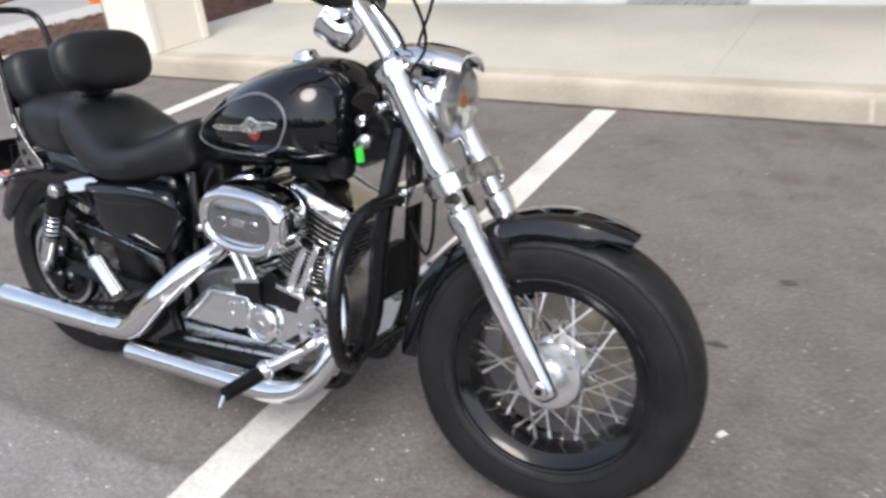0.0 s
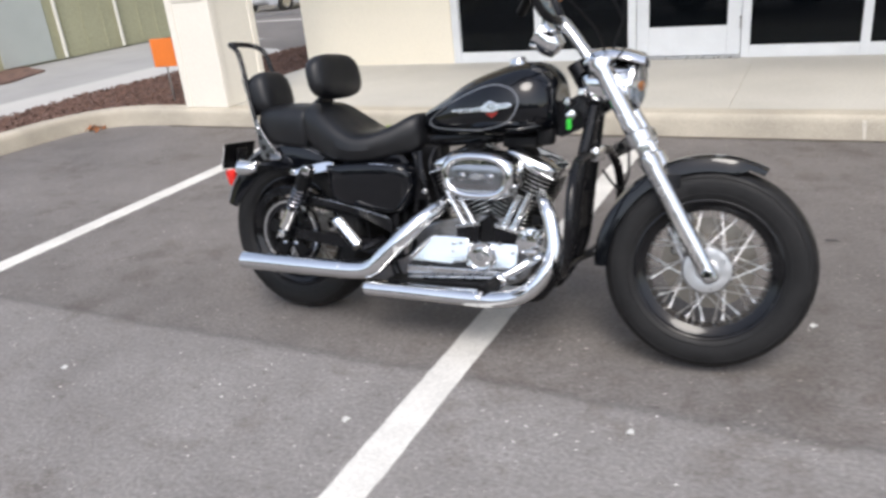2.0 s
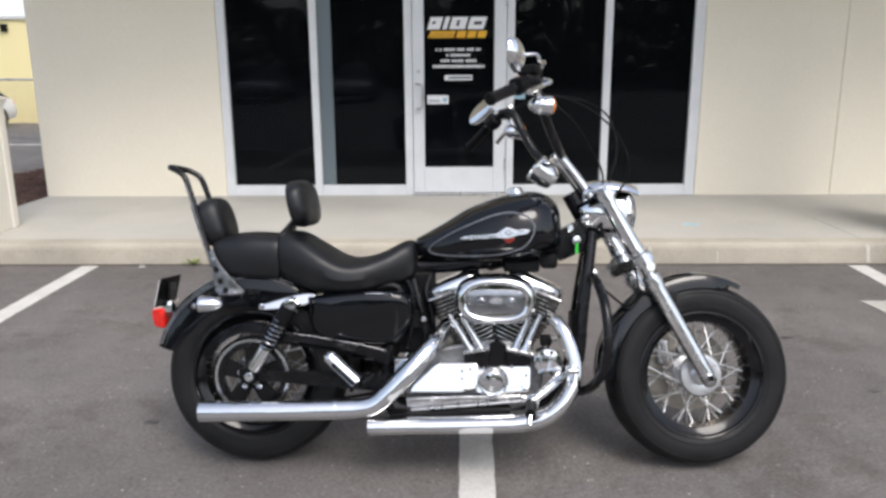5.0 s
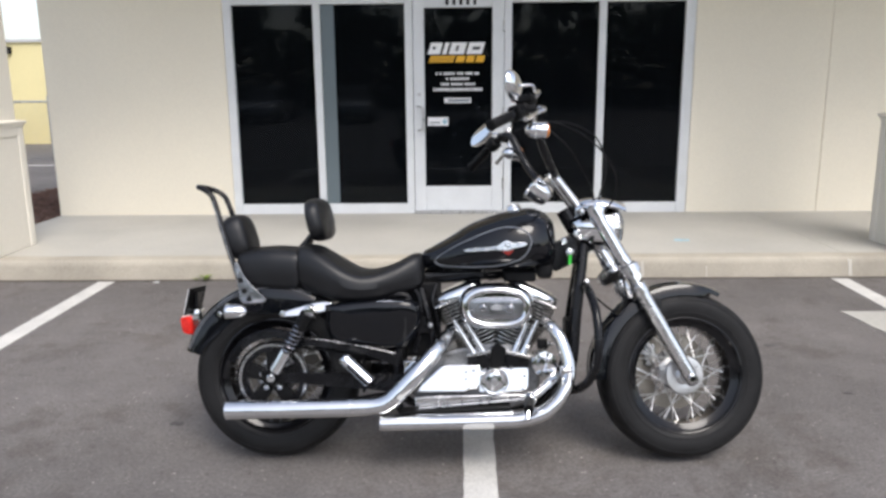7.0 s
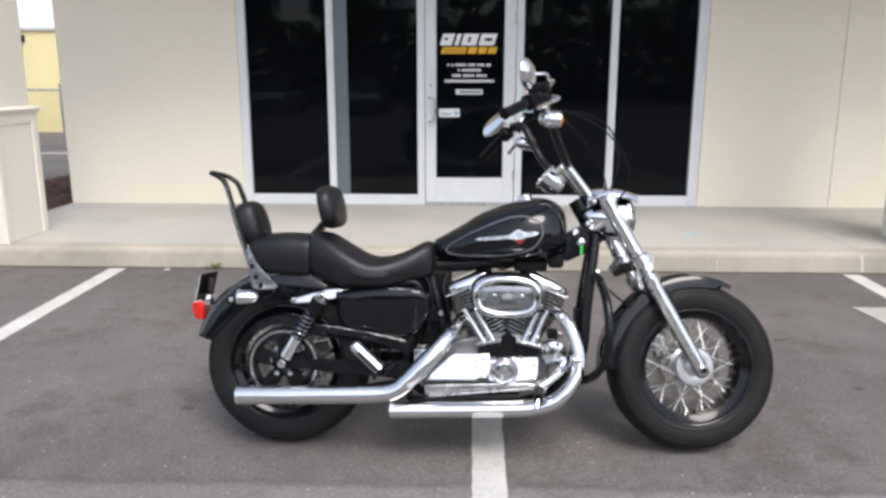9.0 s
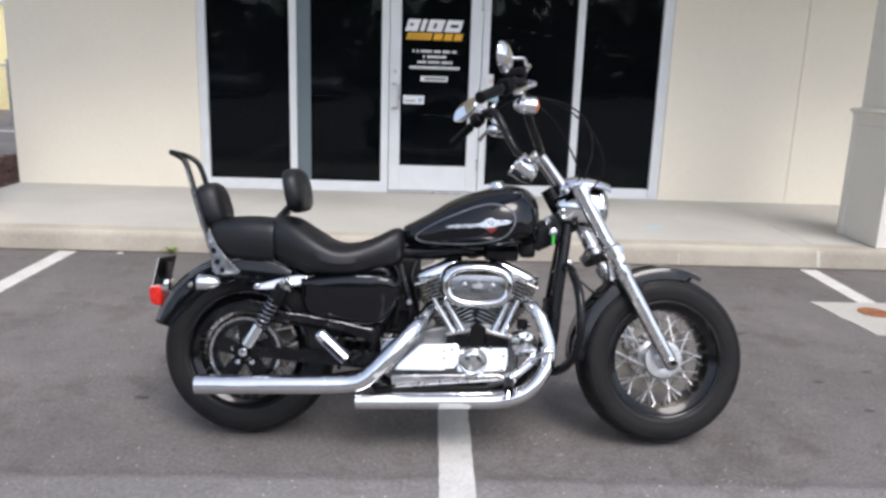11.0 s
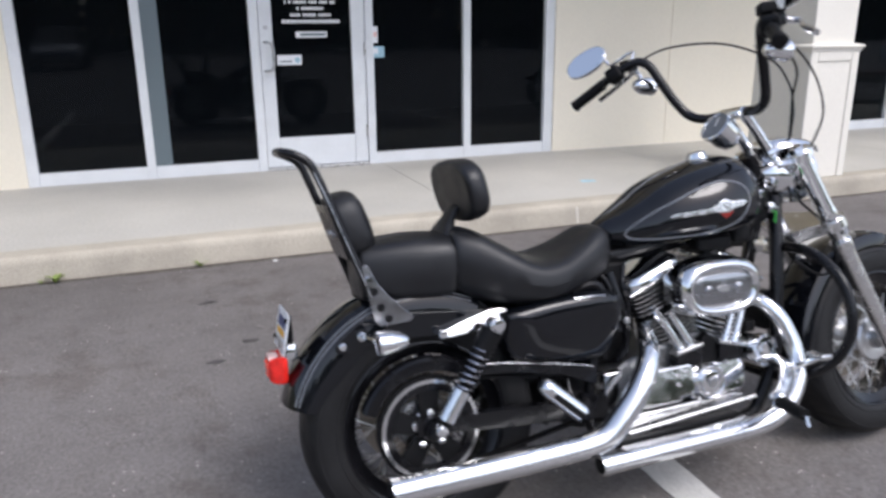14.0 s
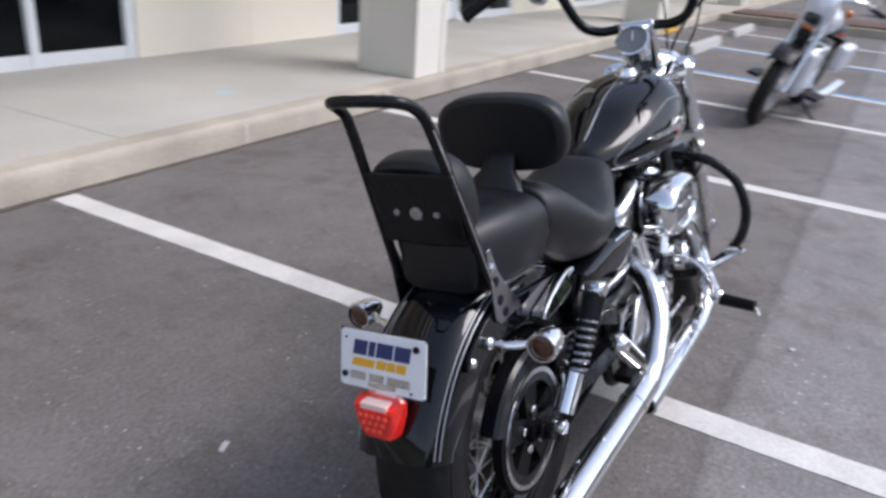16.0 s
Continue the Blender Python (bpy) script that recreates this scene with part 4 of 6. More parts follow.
def tank_side(s):
    for off, r in ((0.0, 0.0017), (-0.006, 0.0009)):
        cx, cz = 0.03, 0.79
        pts = [(x + (cx - x) * -off * 2, z + (cz - z) * -off * 6) for x, z in LINE]
        curve = smooth_line([(x, 0, z) for x, z in pts], 4, True)
        part("pinstripe", tube([tank_point(p.x, p.z, s, 0.0004) for p in curve], r, 6, 1, True), SILVERLINE, tank)
    line = smooth_line([(x, 0, z) for x, z in EMBLEM], 2, True)
    bm = bmesh.new()
    lo = [bm.verts.new(tank_point(p.x, p.z, s, -0.002)) for p in line]
    hi = [bm.verts.new(tank_point(p.x, p.z, s, 0.005)) for p in line]
    mid = [bm.verts.new(tank_point(0.07 + (p.x - 0.07) * 0.93, 0.799 + (p.z - 0.799) * 0.8, s, 0.0058)) for p in line]
    k = len(line)
    for j in range(k):
        bm.faces.new((lo[j], lo[(j + 1) % k], hi[(j + 1) % k], hi[j]))
        bm.faces.new((hi[j], hi[(j + 1) % k], mid[(j + 1) % k], mid[j]))
    bm.faces.new(mid)
    badge = part("tank_badge", bm, BADGE, tank, "chrome wing-shaped tank badge", sharp=0.9)
    red = bmesh.new()
    tri_pts = [(0.092, 0.784), (0.134, 0.786), (0.124, 0.774), (0.113, 0.767), (0.102, 0.773)]
    a = [red.verts.new(tank_point(x, z, s, -0.002)) for x, z in tri_pts]
    b = [red.verts.new(tank_point(x, z, s, 0.004)) for x, z in tri_pts]
    red.faces.new(b)
    for j in range(5):
        red.faces.new((a[j], a[(j + 1) % 5], b[(j + 1) % 5], b[j]))
    part("red_tab", red, EMBLEMRED, badge)
    for ends in (((-0.022, 0.7855), (0.072, 0.7925)), ((0.142, 0.806), (0.166, 0.809))):
        (xa, za), (xb, zb) = ends
        line = [tank_point(xa + (xb - xa) * k / 8, za + (zb - za) * k / 8, s, 0.0052) for k in range(9)]
        part("groove", tube(line, 0.0011, 6, 1), BLACK, badge)
    part("shield", tube([tank_point(0.111 + 0.010 * math.cos(a), 0.804 + 0.007 * math.sin(a), s, 0.0048) for a in (radians(30 * k) for k in range(12))], 0.0014, 6, 1, True), BLACK, badge)
both(tank_side)
cap = part("filler_cap", lathe([(0.030, 0.0), (0.032, 0.008), (0.030, 0.012), (0.027, 0.014), (0.026, 0.022), (0.022, 0.027), (0.008, 0.029)], axis((0.142, -0.012, 0.926), (-0.2, 0, 1)), 28), CHROME, tank, "chrome filler cap")
part("tank_seam", tube([(x, 0.0, float(np.interp(x, TANK_ROWS[:, 0], TANK_ROWS[:, 1])) - 0.0005) for x in np.linspace(-0.16, 0.24, 12)], 0.0018, 6, 2), SILVERLINE, tank)

# frame
def frame_tube(s):
    bpart("down_tube", tube([(0.405, s * 0.025, 0.80), (0.385, s * 0.055, 0.66), (0.368, s * 0.070, 0.52), (0.350, s * 0.080, 0.35), (0.285, s * 0.09, 0.215), (0.22, s * 0.095, 0.165), (0.0, s * 0.10, 0.155), (-0.24, s * 0.10, 0.165), (-0.30, s * 0.10, 0.23), (-0.30, s * 0.10, 0.33)], [0.021, 0.021, 0.021, 0.021, 0.019, 0.0155, 0.0155, 0.0155, 0.0155, 0.0155], 12, 5), BLACK)
    bpart("frame_rail", tube([(-0.30, s * 0.10, 0.33), (-0.28, s * 0.10, 0.45), (-0.25, s * 0.095, 0.60), (-0.33, s * 0.095, 0.615), (-0.50, s * 0.095, 0.585)], 0.0145, 10, 5), BLACK)
both(frame_tube)
bpart("backbone", tube([(0.40, 0, 0.86), (0.30, 0, 0.74), (0.0, 0, 0.695), (-0.24, 0, 0.675)], 0.030, 12, 5), BLACK)
bpart("steering_head", rod(NECK - UPWAY * 0.10, NECK + UPWAY * 0.085, 0.032, 20), BLACK)
bpart("head_gusset", plate([(0.405, 0.75), (0.36, 0.84), (0.28, 0.80), (0.24, 0.72), (0.30, 0.70)], -0.035, 0.035, 0.008), BLACK)
bpart("ignition_cover", rbox((0.225, -0.070, 0.676), (0.285, -0.03, 0.735), 0.016, 3), DULL)
bpart("coil_housing", rbox((0.10, -0.055, 0.662), (0.225, 0.055, 0.705), 0.012, 2), DULL)
for c, r in (((0.345, -0.074, 0.775), 0.016), ((0.325, -0.060, 0.815), 0.013), ((0.372, -0.060, 0.845), 0.012)):
    bpart("chrome_bolt", drum(c, Y, r, 0.022, 0.004, 14), CHROME)
key = bpart("ignition_key", join(drum((0.342, -0.080, 0.772), Y, 0.013, 0.024, 0.003), rbox((0.339, -0.110, 0.766), (0.345, -0.092, 0.778), 0.001, 1)), CHROME)
part("green_tag", move(rbox((-0.0085, -0.0015, -0.034), (0.0085, 0.0015, 0.0), 0.0012, 1), Matrix.Translation((0.344, -0.100, 0.764)) @ Matrix.Rotation(radians(11), 4, "X") @ Matrix.Rotation(radians(55), 4, "Z")), GREEN, key, "bright green plastic key tag")
part("tag_strap", tube([(0.343, -0.098, 0.772), (0.344, -0.101, 0.768), (0.344, -0.100, 0.760)], 0.0012, 6, 4), GREEN, key)

# side cover, oil tank, battery box
COVER = [(-0.562, 0.582), (-0.44, 0.600), (-0.315, 0.607), (-0.232, 0.598), (-0.206, 0.555), (-0.212, 0.495), (-0.240, 0.440), (-0.282, 0.416), (-0.415, 0.422), (-0.525, 0.444), (-0.560, 0.505)]
for s, nm in ((-1, "oil_tank"), (1, "side_cover")):
    mid = Vector((-0.385, 0, 0.512))
    outline = smooth_line([(x, 0, z) for x, z in COVER + COVER[:1]], 4)[:-1]
    rings = []
    for k, y in ((1.0, 0.060), (1.0, 0.112), (0.985, 0.124), (0.95, 0.135), (0.90, 0.1425), (0.82, 0.148), (0.70, 0.152), (0.45, 0.1545), (0.1, 0.155)):
        rings.append([mid + (p - mid) * k + Y * s * (y + (p.z - mid.z) * k * 0.14) for p in outline])
    c = bpart(nm, loft(rings), PAINT, label="rounded glossy black side panel")
    # chrome plate added for the bright highlight on the panel's top edge
    part("highlight_plate", plate([(-0.365, 0.600), (-0.268, 0.598), (-0.285, 0.578), (-0.310, 0.572), (-0.335, 0.580)], s * 0.128, s * 0.154, 0.004, 2), CHROME, c)
bpart("battery_box", rbox((-0.52, -0.07, 0.36), (-0.26, 0.07, 0.60), 0.02, 2), DULL)
bpart("inner_panel", rbox((-0.30, -0.042, 0.375), (-0.135, 0.042, 0.665), 0.015, 2), DULL, label="black inner panel behind the rear cylinder")
for pts, r in (([(-0.205, -0.070, 0.640), (-0.190, -0.085, 0.570), (-0.170, -0.085, 0.500), (-0.165, -0.075, 0.430), (-0.190, -0.070, 0.385)], 0.012), ([(-0.245, -0.060, 0.650), (-0.215, -0.075, 0.610), (-0.205, -0.080, 0.540), (-0.215, -0.075, 0.470), (-0.230, -0.065, 0.400)], 0.009), ([(-0.150, -0.055, 0.655), (-0.165, -0.070, 0.600), (-0.150, -0.070, 0.540), (-0.140, -0.055, 0.480)], 0.007)):
    bpart("breather_hose", tube(pts, r, 10, 5), BLACK, label="black rubber hose")
bpart("relay_box", rbox((-0.225, -0.085, 0.470), (-0.175, -0.045, 0.535), 0.006, 2), BLACK)
bpart("hose_clip", drum((-0.172, -0.097, 0.505), Y, 0.010, 0.012, 0.003, 12), STEEL)
bpart("inner_fender", loft([[AXR + Vector((math.cos(radians(a)), 0, math.sin(radians(a)))) * r + Y * y for r, y in ((0.335, -0.08), (0.345, -0.08), (0.345, 0.08), (0.335, 0.08))] for a in range(-10, 66, 8)]), DULL)

# engine
CRANK = Vector((0.071, 0, 0.297))
bpart("crankcase", plate([(-0.235, 0.235), (-0.245, 0.330), (-0.150, 0.395), (-0.02, 0.425), (0.060, 0.440), (0.150, 0.425), (0.215, 0.385), (0.235, 0.300), (0.205, 0.225), (0.10, 0.185), (-0.10, 0.180)], -0.088, 0.105, 0.012, 3), CASTING, label="grey-black crankcase")
bpart("primary_cover", plate(oval(-0.02, 0.295, 0.245, 0.090, 3, 32), 0.105, 0.165, 0.02), CHROME, label="chrome primary cover")
for sgn, nm in ((-1, "rear_cylinder"), (1, "front_cylinder")):
    tilt = radians(23.5) * sgn
    at = Matrix.Translation(CRANK) @ Matrix.Rotation(tilt, 4, "Y")
    cyl = bpart(nm, move(lathe([(0.048, 0.09), (0.048, 0.285)], IDENT, 28), at), DULL, label="finned black engine cylinder")
    for k in range(9):
        z, w = 0.128 + 0.0145 * k, 0.076 + 0.0032 * k
        part("cooling_fin", move(loft([[(u, v, h) for u, v in oval(0, 0, w, w + 0.012, 3.2, 24)] for h in (z, z + 0.0042)]), at), FIN, cyl)
        part("fin_edge", move(loft([[(u, v, h) for u, v in oval(0, 0, w + 0.0008, w + 0.0128, 3.2, 24)] for h in (z + 0.0008, z + 0.0034)]), at), FINEDGE, cyl)
    head = part("cylinder_head", move(rbox((-0.062, -0.07, 0.262), (0.062, 0.07, 0.345), 0.012, 2), at), FIN, cyl, "finned cylinder head")
    for k in range(6):
        z = 0.2622 + 0.0135 * k
        part("head_fin", move(loft([[(u, v, h) for u, v in oval(0, 0, 0.104, 0.098, 3.6, 24)] for h in (z, z + 0.005)]), at), FIN, head)
        part("fin_edge", move(loft([[(u, v, h) for u, v in oval(0, 0, 0.1048, 0.0988, 3.6, 24)] for h in (z + 0.001, z + 0.004)]), at), FINEDGE, head)
    rock = loft([[(x * g, y * g2, z) for x, y in [(p[0], p[1]) for p in oval(0, 0, 0.100, 0.100, 4, 32)]] for z, g, g2 in ((0.342, 1, 1), (0.356, 1.0, 1.0), (0.366, 0.97, 0.97), (0.374, 0.88, 0.86), (0.378, 0.70, 0.70), (0.379, 0.3, 0.3))])
    part("rocker_box", move(rock, at), CHROME, cyl, "polished chrome rocker box", sharp=0.9)
    part("rocker_base", move(rbox((-0.101, -0.097, 0.333), (0.101, 0.097, 0.344), 0.004, 1), at), POLISHED, cyl)
    for dx, h in (((-0.073, 0.525), (-0.027, 0.515)) if sgn < 0 else ((0.174, 0.515), (0.213, 0.525))):
        foot = {-0.073: -0.009, -0.027: 0.030, 0.174: 0.134, 0.213: 0.169}[dx]
        a, b = Vector((dx - (0.012 if sgn < 0 else -0.010), -0.104, h)), Vector((foot, -0.114, 0.400))
        part("pushrod_tube", join(rod(a, b, 0.0115, 16), rod(b, b + (a - b) * 0.10, 0.0150, 16)), CHROME, cyl)
    block = [(-0.034, 0.390), (0.050, 0.407), (0.047, 0.350), (-0.033, 0.347)] if sgn < 0 else [(0.110, 0.406), (0.194, 0.385), (0.190, 0.352), (0.106, 0.350)]
    tap = part("tappet_block", plate(block, -0.092, -0.130, 0.003), BLACK, cyl, "black tappet block")
    (x0, z0), (x1, z1) = block[0], block[1]
    part("block_cap", plate([(x0 - 0.003, z0 + 0.001), (x0 - 0.002, z0 + 0.012), (x1 + 0.002, z1 + 0.012), (x1 + 0.003, z1 + 0.001)], -0.090, -0.133, 0.002), POLISHED, tap)
    part("spark_lead", tube([at @ Vector((sgn * -0.03, 0.10, 0.33)), at @ Vector((sgn * -0.10, 0.12, 0.36)), (0.06, 0.09, 0.66), (0.10, 0.03, 0.68)], 0.004, 8, 5), DULL, cyl)

bpart("crankcase_web", plate([(0.045, 0.345), (0.052, 0.420), (0.078, 0.440), (0.106, 0.420), (0.112, 0.345)], -0.088, -0.118, 0.005), DULL)
gear = bpart("gear_cover", sloped([(0.004, 0.262), (0.010, 0.335), (0.035, 0.354), (0.118, 0.354), (0.126, 0.360), (0.186, 0.360), (0.194, 0.348), (0.194, 0.285), (0.180, 0.266), (0.120, 0.262), (0.06, 0.250)], -0.089, -0.132, 0.008, 0, 3, 0.16), CHROME, label="polished chrome gear case cover")
part("timer_cover", lathe([(0.052, 0), (0.052, 0.010), (0.046, 0.016), (0.044, 0.013), (0.034, 0.013), (0.032, 0.019), (0.012, 0.022)], axis((0.064, -0.131, 0.304), (0, -1, 0)), 36), CHROME, gear, "round chrome timer cover")
part("timer_badge", drum((0.064, -0.1535, 0.304), Y, 0.014, 0.004, 0.001, 20), STEEL, gear)
for k in range(6):
    a = k * math.pi / 3 + 0.3
    if k in (0, 1, 5):
        part("cover_screw", drum((0.112 + 0.066 * math.cos(a), -0.1335, 0.312 + 0.040 * math.sin(a)), Y, 0.0055, 0.006, 0.001, 10), STEEL, gear)
sprocket = bpart("sprocket_cover", sloped([(-0.222, 0.262), (-0.205, 0.292), (-0.135, 0.356), (-0.120, 0.362), (0.006, 0.364), (0.016, 0.354), (0.016, 0.290), (0.0, 0.276), (-0.030, 0.274), (-0.040, 0.264)], -0.100, -0.140, 0.007, 0, 3, 0.16), CHROME, label="flat polished sprocket cover")
for x, z in ((-0.040, 0.338), (-0.012, 0.344), (-0.040, 0.312)):
    part("cover_screw", drum((x, -0.1415, z), Y, 0.005, 0.005, 0.001, 10), STEEL, sprocket)
bpart("chrome_corner", plate([(-0.268, 0.312), (-0.268, 0.374), (-0.211, 0.376), (-0.212, 0.366)], -0.10, -0.130, 0.003), CHROME)
bpart("lower_rail_cover", plate([(-0.228, 0.205), (-0.228, 0.244), (-0.05, 0.252), (0.155, 0.258), (0.186, 0.250), (0.180, 0.232), (0.02, 0.218), (-0.10, 0.208), (-0.22, 0.198)], -0.104, -0.136, 0.006), POLISHED)
filt = bpart("oil_filter", lathe([(0.020, 0), (0.040, 0.004), (0.041, 0.055), (0.047, 0.058), (0.047, 0.082), (0.044, 0.086), (0.028, 0.088), (0.026, 0.094), (0.010, 0.095)], axis((0.235, -0.075, 0.372), (0.12, -1, 0)), 32), CHROME, label="round chrome oil filter housing")
for k in range(5):
    a = 2 * math.pi * k / 5
    part("dimple", drum((0.235 + 0.0105 + 0.036 * math.cos(a), -0.1625, 0.372 + 0.036 * math.sin(a)), Y, 0.006, 0.004, 0.001, 10), DULL, filt)
bpart("horn_bracket", rbox((0.225, -0.10, 0.415), (0.262, -0.06, 0.452), 0.006), DULL)
bpart("intake", rod((0.060, -0.02, 0.585), (0.060, -0.14, 0.585), 0.035, 20), POLISHED)

# air cleaner
INSERT = material("brushed_insert", (0.34, 0.345, 0.36), 0.22, 1.0, 0.15, 20, 200, 0.02, rvary=0.06)
rings = []
for grow, y in ((0.92, -0.110), (0.985, -0.114), (1.0, -0.124), (1.0, -0.150), (0.99, -0.168), (0.965, -0.184), (0.925, -0.196), (0.88, -0.203), (0.83, -0.207), (0.77, -0.207), (0.72, -0.204), (0.70, -0.198), (0.695, -0.192)):
    rings.append([(x, y, z) for x, z in oval(0.070, 0.581, 0.136 * grow, 0.085 * grow ** 1.3, 2.6, 48)])
air = bpart("air_cleaner", loft(rings), CHROME, label="oval chrome air cleaner cover")
part("insert", loft([[(x, y, z) for x, z in oval(0.0715, 0.578, 0.101 * g, 0.040 * g, 3.6, 40)] for g, y in ((1.0, -0.190), (1.0, -0.1975), (0.97, -0.199), (0.5, -0.2015))]), INSERT, air, "dark brushed rounded insert")
for x in (0.022, 0.120):
    part("cover_screw", lathe([(0.014, 0), (0.014, 0.002), (0.011, 0.005), (0.005, 0.005)], axis((x, -0.2005, 0.580), (0, -1, 0)), 18), INSERT, air)
part("insert_badge", plate(oval(0.071, 0.581, 0.022, 0.009, 2.4, 20), -0.2000, -0.2035, 0.001), STEEL, air)

# exhaust
def pipe(name, pts, r, label):
    return bpart(name, tube(pts, r, 20, 7), CHROME, label=label)


rp = pipe("rear_exhaust", [(-0.085, -0.030, 0.500), (-0.100, -0.070, 0.470), (-0.146, -0.160, 0.420), (-0.205, -0.205, 0.355), (-0.268, -0.218, 0.290), (-0.315, -0.220, 0.247), (-0.375, -0.219, 0.228), (-0.52, -0.219, 0.221), (-0.70, -0.219, 0.216), (-0.902, -0.219, 0.211)], [0.024, 0.026, 0.029, 0.032, 0.033, 0.033, 0.033, 0.0335, 0.034, 0.034], "chrome rear exhaust pipe with straight muffler")
part("clamp", rod((-0.448, -0.219, 0.2235), (-0.456, -0.219, 0.2232), 0.0352, 24), CHROME, rp)
part("outlet", rod((-0.9035, -0.219, 0.211), (-0.890, -0.219, 0.2115), 0.027, 20), DULL, rp)
fp = pipe("front_exhaust", [(0.240, -0.060, 0.512), (0.270, -0.110, 0.506), (0.298, -0.142, 0.472), (0.318, -0.160, 0.424), (0.331, -0.178, 0.364), (0.320, -0.199, 0.303), (0.284, -0.214, 0.246), (0.230, -0.219, 0.205), (0.155, -0.219, 0.184), (0.06, -0.219, 0.178), (-0.15, -0.219, 0.172), (-0.345, -0.219, 0.166)], [0.022, 0.023, 0.024, 0.0245, 0.0245, 0.025, 0.026, 0.0275, 0.028, 0.0275, 0.0275, 0.0275], "chrome front exhaust pipe with straight muffler")
part("clamp", rod((0.098, -0.219, 0.1805), (0.090, -0.219, 0.1802), 0.030, 24), CHROME, fp)
part("outlet", rod((-0.3465, -0.219, 0.166), (-0.332, -0.219, 0.1664), 0.021, 20), DULL, fp)
bpart("heat_shield", plate([(-0.345, 0.192), (-0.10, 0.200), (0.13, 0.212), (0.13, 0.196), (-0.10, 0.190)], -0.195, -0.222, 0.003), CHROME)
bpart("exhaust_bracket", plate([(-0.28, 0.20), (-0.02, 0.212), (0.12, 0.220), (0.12, 0.190), (-0.02, 0.185), (-0.28, 0.180)], -0.11, -0.185, 0.004), DULL)
bpart("brake_rod", rod((0.20, -0.165, 0.248), (-0.21, -0.150, 0.205), 0.006), STEEL)

# controls by the rider's feet
def foot_controls(s):
    arm = bpart("forward_control", tube([(0.300, s * 0.120, 0.345), (0.275, s * 0.200, 0.330), (0.225, s * 0.245, 0.296), (0.190, s * 0.265, 0.275)], [0.016, 0.016, 0.014, 0.014], 12, 5), CHROME, label="chrome forward foot control")
    part("peg_clevis", ball((0.186, s * 0.268, 0.270), 0.022, (1, 1.1, 1.1)), CHROME, arm)
    part("foot_peg", rod((0.182, s * 0.280, 0.266), (0.172, s * 0.378, 0.258), 0.0185, 18, 0.0165), DULL, arm, "ribbed black rubber foot peg")
    part("peg_tip", rod((0.171, s * 0.380, 0.256), (0.168, s * 0.392, 0.232), 0.005, 8), CHROME, arm)
    part("pedal_arm", tube([(0.262, s * 0.215, 0.325), (0.288, s * 0.265, 0.355), (0.305, s * 0.290, 0.372)], 0.0085, 10, 5), CHROME, arm)
    part("pedal_pad", rbox((0.288, s * 0.29 - 0.030, 0.370), (0.325, s * 0.29 + 0.030, 0.386), 0.005), POLISHED, arm)
    peg = bpart("passenger_peg", rod((-0.470, s * 0.195, 0.386), (-0.385, s * 0.205, 0.311), 0.0245, 18), CHROME, label="folded chrome passenger foot peg")
    part("peg_end", ball((-0.472, s * 0.195, 0.388), 0.0245), CHROME, peg)
    part("peg_rubber", rod((-0.462, s * 0.215, 0.374), (-0.390, s * 0.224, 0.310), 0.0085, 10), DULL, peg)
    part("peg_mount", tube([(-0.372, s * 0.20, 0.300), (-0.345, s * 0.16, 0.315), (-0.335, s * 0.12, 0.325)], 0.013, 10, 4), BLACK, peg)
both(foot_controls)
bpart("side_stand", tube([(0.10, 0.11, 0.175), (0.11, 0.20, 0.125), (0.10, 0.315, 0.0585)], [0.014, 0.012, 0.011], 10, 4), BLACK, label="black side stand bearing on the asphalt")
bpart("stand_foot", rbox((0.070, 0.290, 0.0515), (0.130, 0.345, 0.0590), 0.002, 1), BLACK)

# engine guard
guard = [(0.405, -0.03, 0.645), (0.400, -0.10, 0.652), (0.402, -0.19, 0.635), (0.412, -0.265, 0.575), (0.417, -0.298, 0.485), (0.412, -0.290, 0.400), (0.392, -0.245, 0.330), (0.362, -0.175, 0.285), (0.330, -0.10, 0.272)]
bpart("engine_guard", tube(guard + [(x, -y, z) for x, y, z in guard[::-1]], 0.0155, 14, 5), BLACK, label="black bowed engine guard bar")
bpart("guard_clamp", rbox((0.375, -0.04, 0.625), (0.425, 0.04, 0.672), 0.008), CHROME)
bpart("regulator", rbox((0.335, -0.055, 0.40), (0.372, 0.055, 0.52), 0.006), DULL, label="finned black voltage regulator")

# ---- steering parts ----
FORK0 = AXF + Vector((0.004, 0, 0.0))


